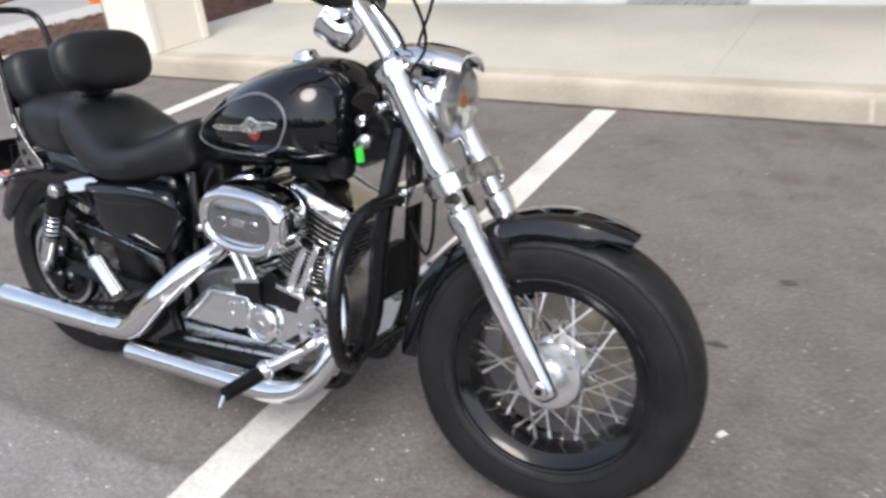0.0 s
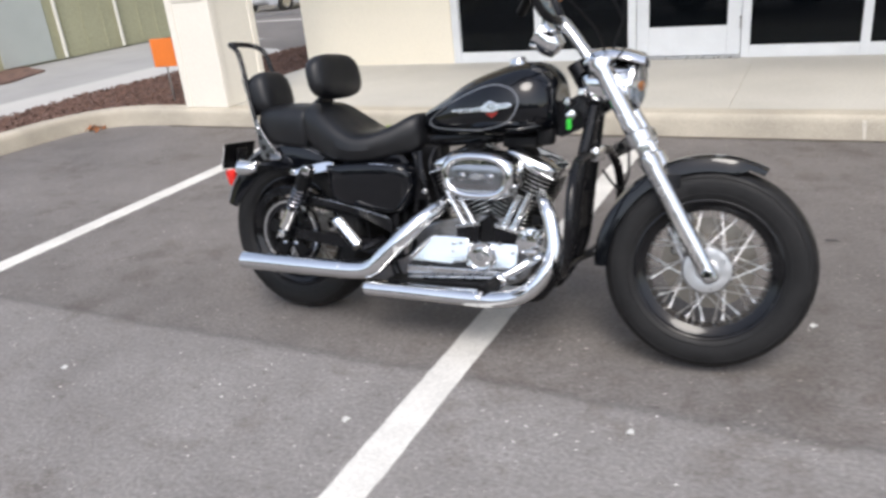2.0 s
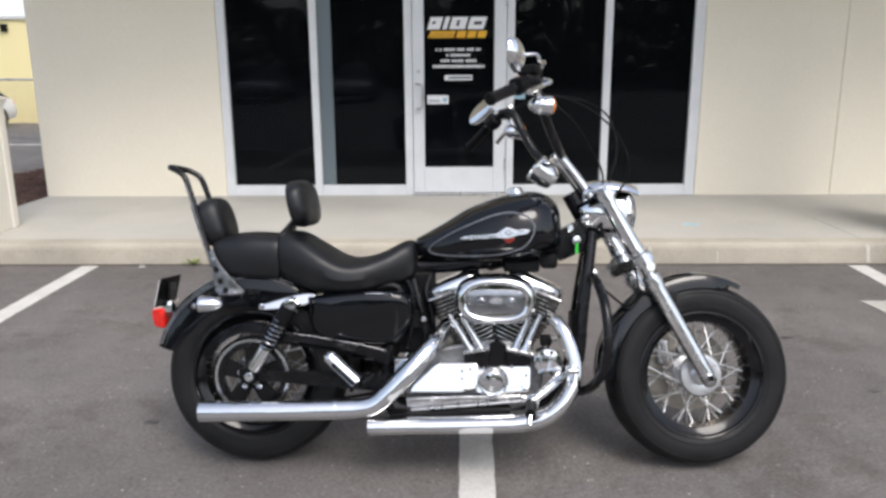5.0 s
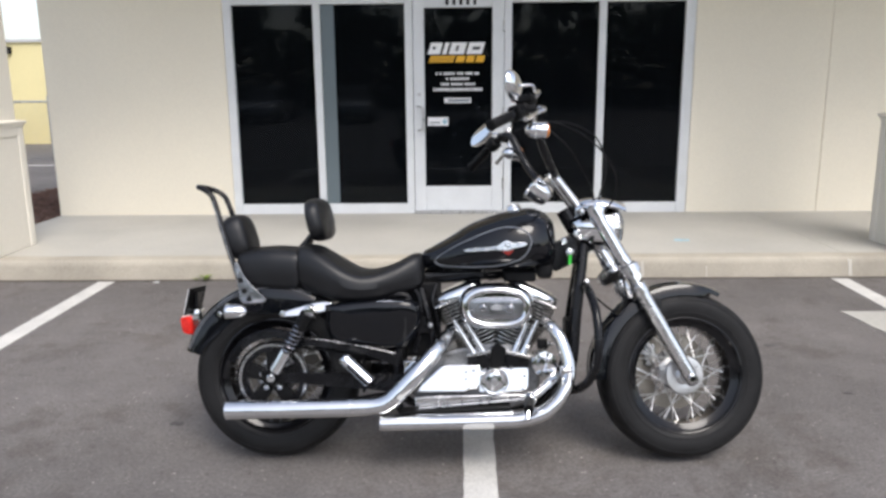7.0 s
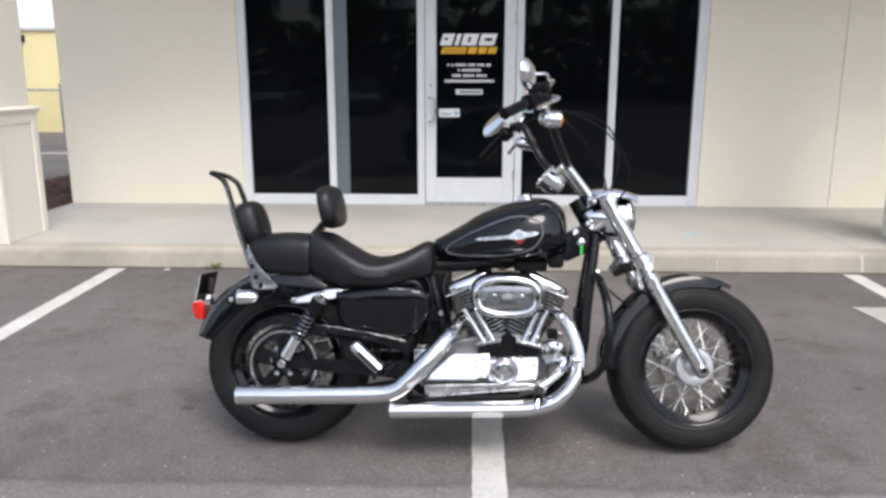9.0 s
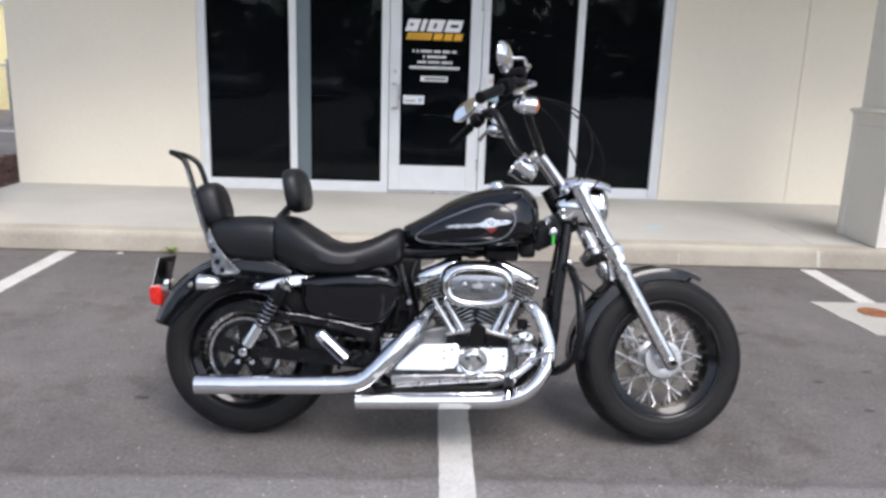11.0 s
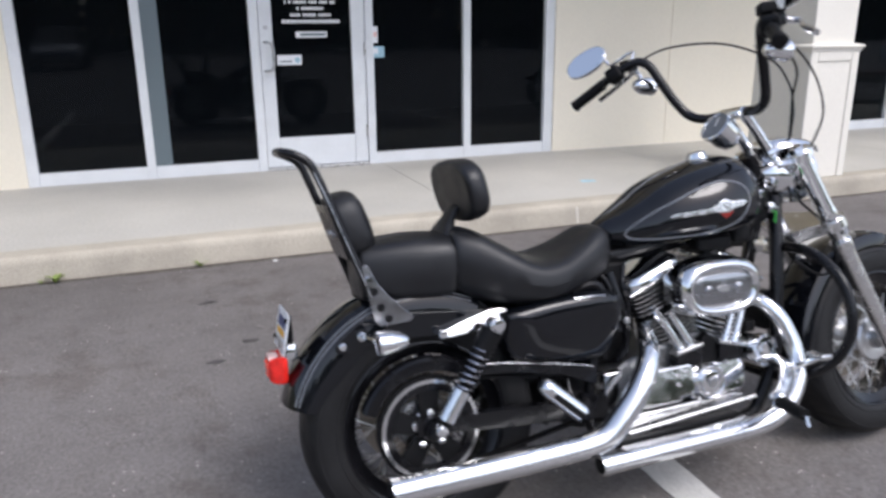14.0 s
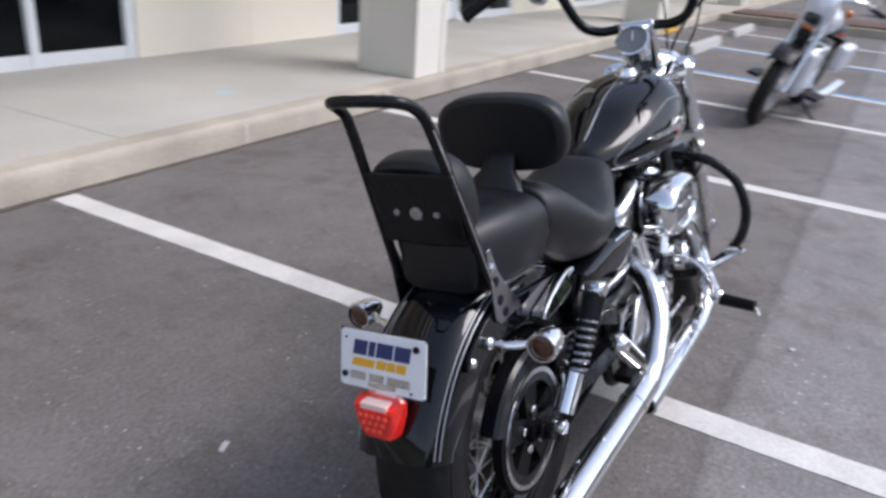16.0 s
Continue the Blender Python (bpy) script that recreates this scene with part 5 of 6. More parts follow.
def fork(s):
    y = Y * s * 0.104
    foot = FORK0 + y
    lower = bpart("fork_slider", lathe([(0.018, -0.030), (0.024, -0.022), (0.026, 0.0), (0.026, 0.05), (0.0275, 0.10), (0.0275, 0.35), (0.0315, 0.362), (0.0315, 0.392), (0.029, 0.396), (0.022, 0.400)], axis(foot, UPWAY), 28), POLISHED, steer=True, label="polished fork slider")
    part("axle_cap", move(drum(foot + Y * s * 0.020, Y, 0.017, 0.026, 0.003, 20), STEER), CHROME, lower)
    part("axle_hole", move(drum(foot + Y * s * 0.034, Y, 0.008, 0.004, 0.001, 12), STEER), DULL, lower)
    bpart("fork_tube", lathe([(0.0205, 0.38), (0.0205, 0.715)], axis(foot, UPWAY), 24), CHROME, steer=True, label="chrome fork tube")
    bpart("fork_cover", lathe([(0.026, 0.475), (0.029, 0.480), (0.029, 0.505), (0.0265, 0.512), (0.0265, 0.672), (0.029, 0.677), (0.029, 0.698)], axis(foot, UPWAY), 24), CHROME, steer=True)
    bpart("fork_cap", drum(foot + UPWAY * 0.722, UPWAY, 0.022, 0.016, 0.004, 6), CHROME, steer=True)
    bpart("reflector", drum(foot + UPWAY * 0.43 + Vector((0.01, s * 0.026, 0)), (0.3, s, 0), 0.018, 0.008, 0.002, 20), CHROME, steer=True)
both(fork)


def tree(dist, name, mat, depth):
    c = FORK0 + UPWAY * dist
    back = Vector((-math.cos(RAKE), 0, -math.sin(RAKE)))
    pts = [(0.03, 0.105), (0.036, 0.125), (0.015, 0.142), (-0.022, 0.140), (-0.036, 0.115), (-0.050, 0.06), (-0.085, 0.035), (-0.095, 0.0)]
    pts += [(u, -v) for u, v in pts[-2::-1]]
    rings = []
    for h in (-depth / 2, depth / 2):
        rings.append([c - back * u + Y * v + UPWAY * h for u, v in pts])
    bm = loft(rings)
    bmesh.ops.bevel(bm, geom=[e for e in bm.edges if abs((e.verts[0].co - e.verts[1].co).normalized().dot(UPWAY)) < 0.5], offset=0.005, segments=2, affect="EDGES")
    bpart(name, bm, mat, steer=True)


tree(0.455, "lower_fork_clamp", POLISHED, 0.040)
tree(0.705, "upper_fork_clamp", CHROME, 0.026)

# front mudguard
rings = []
for k in range(29):
    a = radians(64 + k * (182 - 64) / 28)
    d = Vector((math.cos(a), 0, math.sin(a)))
    w = 0.074 * (0.55 + 0.45 * min(1, (k + 0.3) / 4))
    ring = []
    for r, u in ((0.300, 1.0), (0.325, 1.0), (0.340, 0.9), (0.347, 0.6), (0.350, 0.0), (0.347, -0.6), (0.340, -0.9), (0.325, -1.0), (0.300, -1.0), (0.300, -0.96), (0.324, -0.96), (0.337, -0.86), (0.3435, -0.58), (0.3465, 0), (0.3435, 0.58), (0.337, 0.86), (0.324, 0.96), (0.300, 0.96)):
        rr = max(r, 0.322) if k < 3 else r
        ring.append(AXF + d * rr + Y * u * w)
    rings.append(ring)
ff = bpart("front_fender", loft(rings), PAINT, steer=True, label="glossy black front fender")
for s in (-1, 1):
    part("fender_mount", move(rbox((0.60, s * 0.078 - 0.004, 0.555), (0.68, s * 0.078 + 0.004, 0.60), 0.003), STEER), BLACK, ff)
bpart("front_caliper", join(rbox((0.640, 0.075, 0.315), (0.705, 0.125, 0.435), 0.014), rbox((0.655, 0.045, 0.33), (0.70, 0.08, 0.42), 0.008)), POLISHED, steer=True, label="cast front brake caliper")

# headlamp
HL = Vector((0.452, 0, 0.868))
hw = Vector((1, 0, -0.06)).normalized()
lamp = bpart("headlamp", lathe([(0.011, -0.105), (0.0385, -0.098), (0.0616, -0.075), (0.0759, -0.040), (0.0814, 0.0), (0.08415, 0.045), (0.0891, 0.050), (0.0913, 0.060), (0.0891, 0.068), (0.0836, 0.069), (0.0814, 0.064)], axis(HL, hw), 40), CHROME, steer=True, label="chrome headlamp with visor")
part("lens", move(lathe([(0.0814, 0.064), (0.077, 0.080), (0.0605, 0.094), (0.033, 0.102), (0.0066, 0.104)], axis(HL, hw), 40), STEER), LENS, lamp, "clear domed glass lens")
part("reflector_bowl", move(lathe([(0.0759, 0.060), (0.055, 0.030), (0.0275, 0.008), (0.0132, 0.004)], axis(HL, hw), 36), STEER), CHROME, lamp)
part("bulb", move(drum(HL + hw * 0.040, hw, 0.019, 0.05, 0.008, 16), STEER), AMBER, lamp)
rings = []
for x, z, w in along([(0.366, 0.958, 0.050), (0.395, 0.976, 0.070), (0.450, 0.980, 0.084), (0.508, 0.972, 0.086), (0.552, 0.960, 0.068)], 14):
    arch = [(-1, -0.034), (-0.93, -0.020), (-0.75, -0.009), (-0.4, -0.002), (0, 0.0), (0.4, -0.002), (0.75, -0.009), (0.93, -0.020), (1, -0.034)]
    rings.append([(x, w * u, z + h) for u, h in arch] + [(x, w * u * 0.96, z + h - 0.006) for u, h in arch[::-1]])
part("visor", move(loft(rings), STEER), CHROME, lamp, "chrome eyebrow visor")
bpart("headlamp_mount", rbox((0.375, -0.040, 0.925), (0.45, 0.040, 0.968), 0.014), CHROME, steer=True)

# risers, handlebar and gauge
def riser(s):
    bpart("riser", tube([(0.395, s * 0.036, 0.922), (0.362, s * 0.036, 0.965), (0.320, s * 0.035, 1.020), (0.288, s * 0.034, 1.055)], [0.020, 0.016, 0.015, 0.018], 16, 4), CHROME, steer=True, label="chrome handlebar riser")
both(riser)
half_bar = [(0.286, 0.0, 1.058), (0.284, 0.055, 1.057), (0.274, 0.105, 1.056), (0.252, 0.150, 1.076), (0.222, 0.180, 1.130), (0.193, 0.203, 1.195), (0.172, 0.222, 1.243), (0.150, 0.250, 1.262), (0.118, 0.295, 1.246), (0.076, 0.360, 1.205), (0.030, 0.430, 1.156)]
bar = [(0.000, -0.426, 1.174), (0.062, -0.358, 1.213)] + [(x, -y, z) for x, y, z in half_bar[-3:0:-1]] + half_bar
bpart("handlebar", tube(bar, 0.0145, 14, 5), BLACK, steer=True, label="tall black ape-hanger handlebar")
bpart("bar_clamp", rbox((0.266, -0.056, 1.040), (0.306, 0.056, 1.075), 0.017, 4), CHROME, steer=True)
DIAL = material("grey_dial", (0.16, 0.17, 0.18), 0.12, 0.0, 0.1, 40)
gw = Vector((-0.80, 0, 0.60)).normalized()
GC = Vector((0.232, 0, 1.008))
gauge = bpart("speedometer", lathe([(0.018, -0.055), (0.036, -0.048), (0.045, -0.02), (0.046, 0.016), (0.050, 0.019), (0.050, 0.028), (0.045, 0.030), (0.043, 0.024)], axis(GC, gw), 36), CHROME, steer=True, label="round chrome speedometer")
part("dial", move(drum(GC + gw * 0.0235, gw, 0.0435, 0.003, 0.001, 32), STEER), DIAL, gauge, "grey glazed dial")
part("needle", move(rbox((-0.0012, -0.001, 0.0), (0.0012, 0.030, 0.001)), STEER @ axis(GC + gw * 0.0262, gw)), INK, gauge)


def bar_end(s):
    a, b = Vector((0.124, s * 0.287, 1.250)), Vector((0.026, 0.436, 1.152) if s > 0 else (-0.004, -0.432, 1.170))
    way = (b - a).normalized()
    L = (b - a).length
    g = bpart("grip", lathe([(0.0165, 0.40 * L), (0.0185, 0.42 * L), (0.0175, 0.5 * L), (0.0175, 0.95 * L), (0.0195, 0.965 * L), (0.0195, L), (0.012, L + 0.004)], axis(a, way), 20), DULL, steer=True, label="black rubber grip")
    bpart("switch_housing", join(drum(a + way * 0.035, way, 0.027, 0.05, 0.008, 20), move(rbox((-0.024, -0.022, 0.012), (0.024, 0.026, 0.058), 0.008), axis(a, way))), DULL, steer=True)
    p = a + way * 0.004 + Vector((0.028, 0, 0.010))
    bpart("lever_perch", join(rbox((p.x - 0.03, p.y - 0.022, p.z - 0.018), (p.x + 0.02, p.y + 0.022, p.z + 0.018), 0.009)), DULL, steer=True)
    if s < 0:
        bpart("brake_reservoir", move(rbox((-0.034, -0.024, 0), (0.034, 0.024, 0.030), 0.007), Matrix.Translation(p + Vector((-0.012, 0.0, 0.014))) @ Matrix.Rotation(radians(-35), 4, "Z")), DULL, steer=True)
    tip = b + Vector((0.112, s * 0.008, 0.020))
    bpart("lever", tube([p + Vector((0.014, s * 0.005, 0.0)), p + Vector((0.045, s * 0.035, -0.010)), (p + tip) * 0.5 + Vector((0.028, 0, 0)), tip], [0.008, 0.0075, 0.0065, 0.0085], 10, 5), POLISHED, steer=True, label="polished hand lever")
    sc = Vector((0.185, s * 0.262, 1.188))
    sig = bpart("turn_signal", lathe([(0.006, -0.046), (0.016, -0.040), (0.024, -0.026), (0.028, -0.006), (0.0285, 0.018), (0.030, 0.022), (0.029, 0.027)], axis(sc, (1, 0, -0.05)), 24), CHROME, steer=True, label="chrome bullet turn signal")
    part("amber_lens", move(lathe([(0.028, 0.024), (0.024, 0.033), (0.012, 0.039), (0.003, 0.040)], axis(sc, (1, 0, -0.05)), 24), STEER), AMBER, sig)
    part("stalk", move(tube([sc + Vector((-0.01, 0, 0.02)), sc + Vector((-0.022, s * 0.012, 0.045)), p + Vector((0, 0, -0.008))], 0.007, 10, 4), STEER), CHROME, sig)
    mc = Vector((0.072, s * 0.412, 1.292 if s > 0 else 1.304))
    face = Vector((-0.9, 0.38, 0.05) if s < 0 else (-1, -0.50, 0.45)).normalized()
    sideways = face.cross(Vector((0, 0, 1))).normalized()
    up = sideways.cross(face)
    rot = Matrix((sideways, up, face)).transposed().to_4x4()
    mm = STEER @ Matrix.Translation(mc) @ rot @ Matrix.Rotation(radians(-24 if s > 0 else -8), 4, "Z")
    rings = []
    for grow, d in ((0.25, -0.026), (0.6, -0.022), (0.88, -0.012), (1.0, 0.0), (1.0, 0.006), (0.95, 0.008)):
        rings.append([(u * grow, v * grow, d) for u, v in oval(0, 0, 0.072, 0.045, 2.4, 32)])
    mir = part("mirror", move(loft(rings), mm), CHROME, bike, "oval chrome mirror")
    part("mirror_glass", move(loft([[(u, v, d) for u, v in oval(0, 0, 0.0675, 0.041, 2.4, 32)] for d in (0.0075, 0.0088)]), mm), MIRROR, mir, "mirror glass")
    part("mirror_stem", move(tube([p + Vector((0.004, 0, 0.012)), p + Vector((0.030, s * 0.020, 0.050)), mc + Vector((0.078, s * -0.030, -0.012)), mc + Vector((0.066, s * -0.012, 0.004)), mc + Vector((0.018, 0, 0.0))], 0.0055, 10, 6), STEER), CHROME, mir)


MIRROR = material("mirror_glass", (0.85, 0.87, 0.88), 0.02, 1.0)
both(bar_end)


def cable(name, pts, r=0.0033):
    bpart(name, tube(pts, r, 8, 7), DULL, steer=True, label="black control cable")


cable("clutch_cable", [(0.150, 0.270, 1.258), (0.250, 0.220, 1.300), (0.370, 0.110, 1.290), (0.450, 0.0, 1.220), (0.478, -0.04, 1.140), (0.480, -0.050, 1.060), (0.455, -0.055, 0.98), (0.42, -0.06, 0.85)])
cable("throttle_cable", [(0.170, -0.255, 1.225), (0.265, -0.225, 1.218), (0.365, -0.195, 1.180), (0.450, -0.165, 1.115), (0.495, -0.140, 1.035), (0.495, -0.110, 0.970), (0.460, -0.10, 0.92), (0.42, -0.06, 0.85)])
cable("brake_hose", [(0.165, -0.262, 1.235), (0.280, -0.235, 1.150), (0.360, -0.150, 1.080), (0.420, -0.085, 1.000), (0.430, -0.060, 0.930), (0.420, -0.062, 0.86), (0.430, -0.064, 0.78)], 0.0036)
cable("wiring_loom", [(0.240, -0.165, 1.10), (0.205, -0.185, 1.17), (0.180, -0.210, 1.235)], 0.006)
cable("wiring_loom", [(0.240, 0.165, 1.10), (0.205, 0.185, 1.17), (0.180, 0.210, 1.235)], 0.006)
bpart("brake_line", tube([(0.50, -0.03, 0.78), (0.52, -0.10, 0.70), (0.53, -0.13, 0.60), (0.50, -0.10, 0.55), (0.44, -0.05, 0.60)], 0.004, 8, 6), DULL, steer=True)

# ---- tail lamp, number plate, rear signals ----
tl = bpart("tail_lamp_bracket", rbox((-1.106, -0.035, 0.512), (-1.065, 0.035, 0.556), 0.008), CHROME, label="chrome tail lamp bracket")
rings = []
for x, w, z0, z1 in ((-1.092, 0.042, 0.460, 0.522), (-1.102, 0.048, 0.454, 0.530), (-1.126, 0.046, 0.458, 0.526), (-1.138, 0.038, 0.468, 0.520)):
    ring = []
    for u, v in ((-1, 1), (1, 1), (0.92, 0.2), (0.62, -0.9), (0.45, -1), (-0.45, -1), (-0.62, -0.9), (-0.92, 0.2)):
        ring.append((x, w * u, (z0 + z1) / 2 + (z1 - z0) / 2 * v))
    rings.append(ring)
lamp_bm = loft(rings)
bmesh.ops.bevel(lamp_bm, geom=lamp_bm.edges[:], offset=0.003, segments=2, affect="EDGES")
tail = part("tail_lamp", lamp_bm, REDLENS, tl, "red faceted tail lamp")
part("clear_window", rbox((-1.136, -0.027, 0.5175), (-1.112, 0.027, 0.5290), 0.002), PALELENS, tl)
LEDRED = material("bright_red_lens", (0.95, 0.10, 0.06), 0.15)
for r in range(3):
    for k in range(5 - r):
        part("led", drum((-1.1395, (k - (4 - r) / 2) * 0.013, 0.508 - 0.013 * r), (1, 0, 0), 0.0046, 0.004, 0.001, 10), LEDRED, tl)
pm = Matrix.Translation((-1.095, 0, 0.588)) @ Matrix.Rotation(radians(12), 4, "Y")
npl = bpart("number_plate", move(plate([(-0.089, -0.046), (-0.083, -0.050), (0.083, -0.050), (0.089, -0.046), (0.089, 0.046), (0.083, 0.050), (-0.083, 0.050), (-0.089, 0.046)], -0.0012, 0.0012, 0.0004), pm @ Matrix.Rotation(radians(-90), 4, "Z")), PAPER, label="white number plate with coloured bars")

part("plate_backing", move(plate([(-0.0905, -0.0515), (0.0905, -0.0515), (0.0905, 0.0515), (-0.0905, 0.0515)], 0.0013, 0.0045, 0.001), pm @ Matrix.Rotation(radians(-90), 4, "Z")), DULL, npl, "black backing plate")


def on_plate(pts, mat, name, lift=0.0018):
    # u to the plate's own right as seen from behind, v up
    part(name, move(plate(pts, -lift - 0.0008, -lift + 0.0006), pm @ Matrix.Rotation(radians(-90), 4, "Z")), mat, npl)


for a, b in ((-0.062, -0.034), (-0.030, -0.017), (-0.013, 0.020), (0.024, 0.056)):
    on_plate([(p[0], p[1]) for p in slanted(a, b, 0.008, 0.034, 0.15)], NAVY, "navy_shape")
on_plate(slanted(-0.064, -0.018, -0.012, 0.002, 0.3), GOLD, "yellow_bar")
for a, b in ((-0.012, 0.006), (0.009, 0.026), (0.029, 0.048)):
    on_plate(slanted(a, b, -0.012, 0.003, 0.15), GOLD, "yellow_shape")
for a, b in ((-0.066, -0.034), (-0.026, 0.004), (0.012, 0.058)):
    on_plate([(a, -0.036), (b, -0.036), (b, -0.022), (a, -0.022)], STEEL, "grey_bar")
for u, v in ((0.070, 0.034), (-0.078, -0.030), (-0.076, 0.036), (0.062, -0.042)):
    part("plate_bolt", move(drum((u, -0.0035, v), Y, 0.0062 if u * v > 0 else 0.002, 0.007, 0.002, 8), pm @ Matrix.Rotation(radians(-90), 4, "Z")), DULL, npl)
bpart("plate_bracket", rbox((-1.088, -0.03, 0.545), (-1.072, 0.03, 0.62), 0.004), BLACK)
part("plate_backing", move(plate([(-0.0892, -0.0505), (0.0892, -0.0505), (0.0892, 0.0505), (-0.0892, 0.0505)], 0.0014, 0.005), pm @ Matrix.Rotation(radians(-90), 4, "Z")), DULL, npl, "black plate backing")


AMBERDARK = material("smoked_amber_lens", (0.07, 0.025, 0.010), 0.15, 0.0, 0.15, 60, 200, coat=0.5)


def rear_signal(s):
    c = Vector((-0.872, s * 0.205, 0.566))
    sig = bpart("turn_signal", lathe([(0.006, -0.046), (0.014, -0.038), (0.022, -0.022), (0.027, 0.0), (0.028, 0.020), (0.0295, 0.024), (0.028, 0.031), (0.0245, 0.031), (0.0235, 0.024)], axis(c, (-1, 0, 0.0)), 24), CHROME, label="chrome bullet turn signal")
    part("amber_lens", lathe([(0.023, 0.022), (0.021, 0.029), (0.011, 0.031), (0.003, 0.0315)], axis(c, (-1, 0, 0)), 24), AMBERDARK, sig)
    part("stalk", tube([c + Vector((-0.005, -s * 0.02, 0)), c + Vector((-0.03, -s * 0.055, -0.004)), (-0.915, s * 0.098, 0.566)], 0.0075, 10, 4), CHROME, sig)
    part("stalk_nut", drum((-0.918, s * 0.108, 0.566), Y, 0.012, 0.016, 0.003, 12), CHROME, sig)
    bpart("fender_bolt", drum((-0.965, s * 0.098, 0.545), Y, 0.010, 0.014, 0.003, 12), CHROME)
both(rear_signal)


# ---- beyond the walk's end: planting bed, drive, fences, neighbours ----
bed = [(-4.085, 2.79), (-4.55, 2.78), (-4.93, 2.62), (-5.10, 2.33), (-5.16, 1.95), (-5.18, 1.2), (-5.18, -3.0), (-6.10, -3.3), (-6.10, 2.3), (-6.22, 3.2), (-6.10, 4.7), (-5.62, 5.9), (-5.42, 7.1), (-4.7, 7.5), (-4.085, 7.5)]
structure(part("planting_bed", flat(bed, -0.05, 0.105), MULCH), "planting bed of dark red-brown bark mulch")
chips = []
rng = random.Random(11)


def inside(x, y, poly):
    hit = False
    for (ax, ay), (bx, by) in zip(poly, poly[1:] + poly[:1]):
        if (ay > y) != (by > y) and x < (bx - ax) * (y - ay) / (by - ay) + ax:
            hit = not hit
    return hit


verts, faces = [], []
while len(faces) < 8000 * 5:
    x, y = rng.uniform(-6.3, -4.05), rng.uniform(0.9, 7.5)
    if not inside(x, y, bed):
        continue
    m = Matrix.Translation((x, y, 0.108 + rng.uniform(0, 0.02))) @ Euler((rng.uniform(-0.5, 0.5), rng.uniform(-0.5, 0.5), rng.uniform(0, 6.28))).to_matrix().to_4x4()
    a, b, c = rng.uniform(0.008, 0.027), rng.uniform(0.005, 0.011), rng.uniform(0.002, 0.008)
    k = len(verts)
    verts += [m @ Vector(p) for p in ((-a, -b, 0), (a, -b, 0), (a, b, 0), (-a, b, 0), (-a * 0.8, -b * 0.7, c), (a * 0.8, -b * 0.7, c), (a * 0.8, b * 0.7, c), (-a * 0.8, b * 0.7, c))]
    faces += [(k + 4, k + 5, k + 6, k + 7)] + [(k + i, k + (i + 1) % 4, k + 4 + (i + 1) % 4, k + 4 + i) for i in range(4)]
me = bpy.data.meshes.new("bark_chips")
me.from_pydata(verts, [], faces)
me.materials.append(MULCH)
tagged(new("bark_chips", me), "loose red-brown bark chips covering the bed", "mulch", kind="stuff")
structure(part("side_walk", flat([(-7.40, -3.3), (-6.11, -3.3), (-6.11, 2.3), (-6.23, 3.2), (-6.11, 4.7), (-5.63, 5.9), (-5.60, 6.4), (-6.3, 7.0), (-7.40, 7.4)], -0.05, 0.03), PALE), "pale concrete walk beside the planting bed")
structure(part("drive_apron", flat([(-10.5, -3.3), (-7.41, -3.3), (-7.41, 7.4), (-7.6, 8.4), (-10.5, 9.6)], -0.05, 0.015), DRIVE), "bleached grey drive beside the low shed")
structure(part("soil_strip", flat(ragged([(-10.49, 0.5), (-9.15, 0.5), (-9.1, 4.6), (-9.5, 5.5), (-10.49, 5.9)], 0.2, 0.03, 4), 0.01, 0.04), MULCH), "strip of bare brown soil along the shed")
rng = random.Random(5)
verts, faces = [], []
for _ in range(70):
    rise = abs(rng.gauss(0, 0.5))
    m = Matrix.Translation((-4.94 + rng.gauss(0, 0.055), 2.40 + rng.gauss(0, 0.035), 0.008 + 0.03 * min(1.0, rise))) @ Euler((rng.uniform(-0.7, 0.7), rng.uniform(-0.7, 0.7), rng.uniform(0, 6.28))).to_matrix().to_4x4()
    a, b = rng.uniform(0.018, 0.035), rng.uniform(0.008, 0.016)
    k = len(verts)
    verts += [m @ Vector(p) for p in ((-a, 0, 0.004), (0, -b, -0.002), (a, 0, 0.006), (0, b, -0.001), (0, 0, 0.005))]
    faces += [(k, k + 1, k + 4), (k + 1, k + 2, k + 4), (k + 2, k + 3, k + 4), (k + 3, k, k + 4)]
me = bpy.data.meshes.new("dead_leaves")
me.from_pydata(verts, [], faces)
me.materials.append(RUST)
tagged(new("dead_leaves", me), "small heap of curled brown leaves against the kerb", "leaves", kind="stuff")

sign = thing("marker_sign", pose(-4.565, 3.10, 0.105, 0, 0, 12), "small orange marker sign on a grey stake in the mulch", "sign")
part("panel", rbox((-0.12, -0.004, 0.34), (0.12, 0.004, 0.60), 0.003, 1), ORANGE, sign, "plain orange panel")
part("stake", rod((0, 0.008, -0.05), (0, 0.008, 0.58), 0.009), STEEL, sign)

shed = thing("low_shed", pose(-10.5, 0, 0), "long low olive shed with a grey gutter edge and pale downpipes", "shed", kind="structure")
part("wall", rbox((-4.0, -6.0, 0.03), (0.0, 10.35, 1.80)), OLIVE, shed)
for k in range(40):
    part("wall_rib", rbox((0.0, -5.9 + 0.41 * k, 0.06), (0.014, -5.84 + 0.41 * k, 1.74), 0.004, 1), OLIVE, shed)
part("gutter", loft([[(x, y, z) for x, z in ((0.0, 1.74), (0.10, 1.74), (0.15, 1.79), (0.15, 1.90), (0.135, 1.90), (0.0, 1.86))] for y in (-6.1, 10.45)]), FASCIA, shed, "grey metal gutter", sharp=0.4)
part("roof", loft([[(0.17, y, 1.93), (0.17, y, 1.97), (-2.0, y, 2.35), (-4.2, y, 1.97), (-4.2, y, 1.93), (-2.0, y, 2.30)] for y in (-6.2, 10.55)]), FASCIA, shed, sharp=0.3)
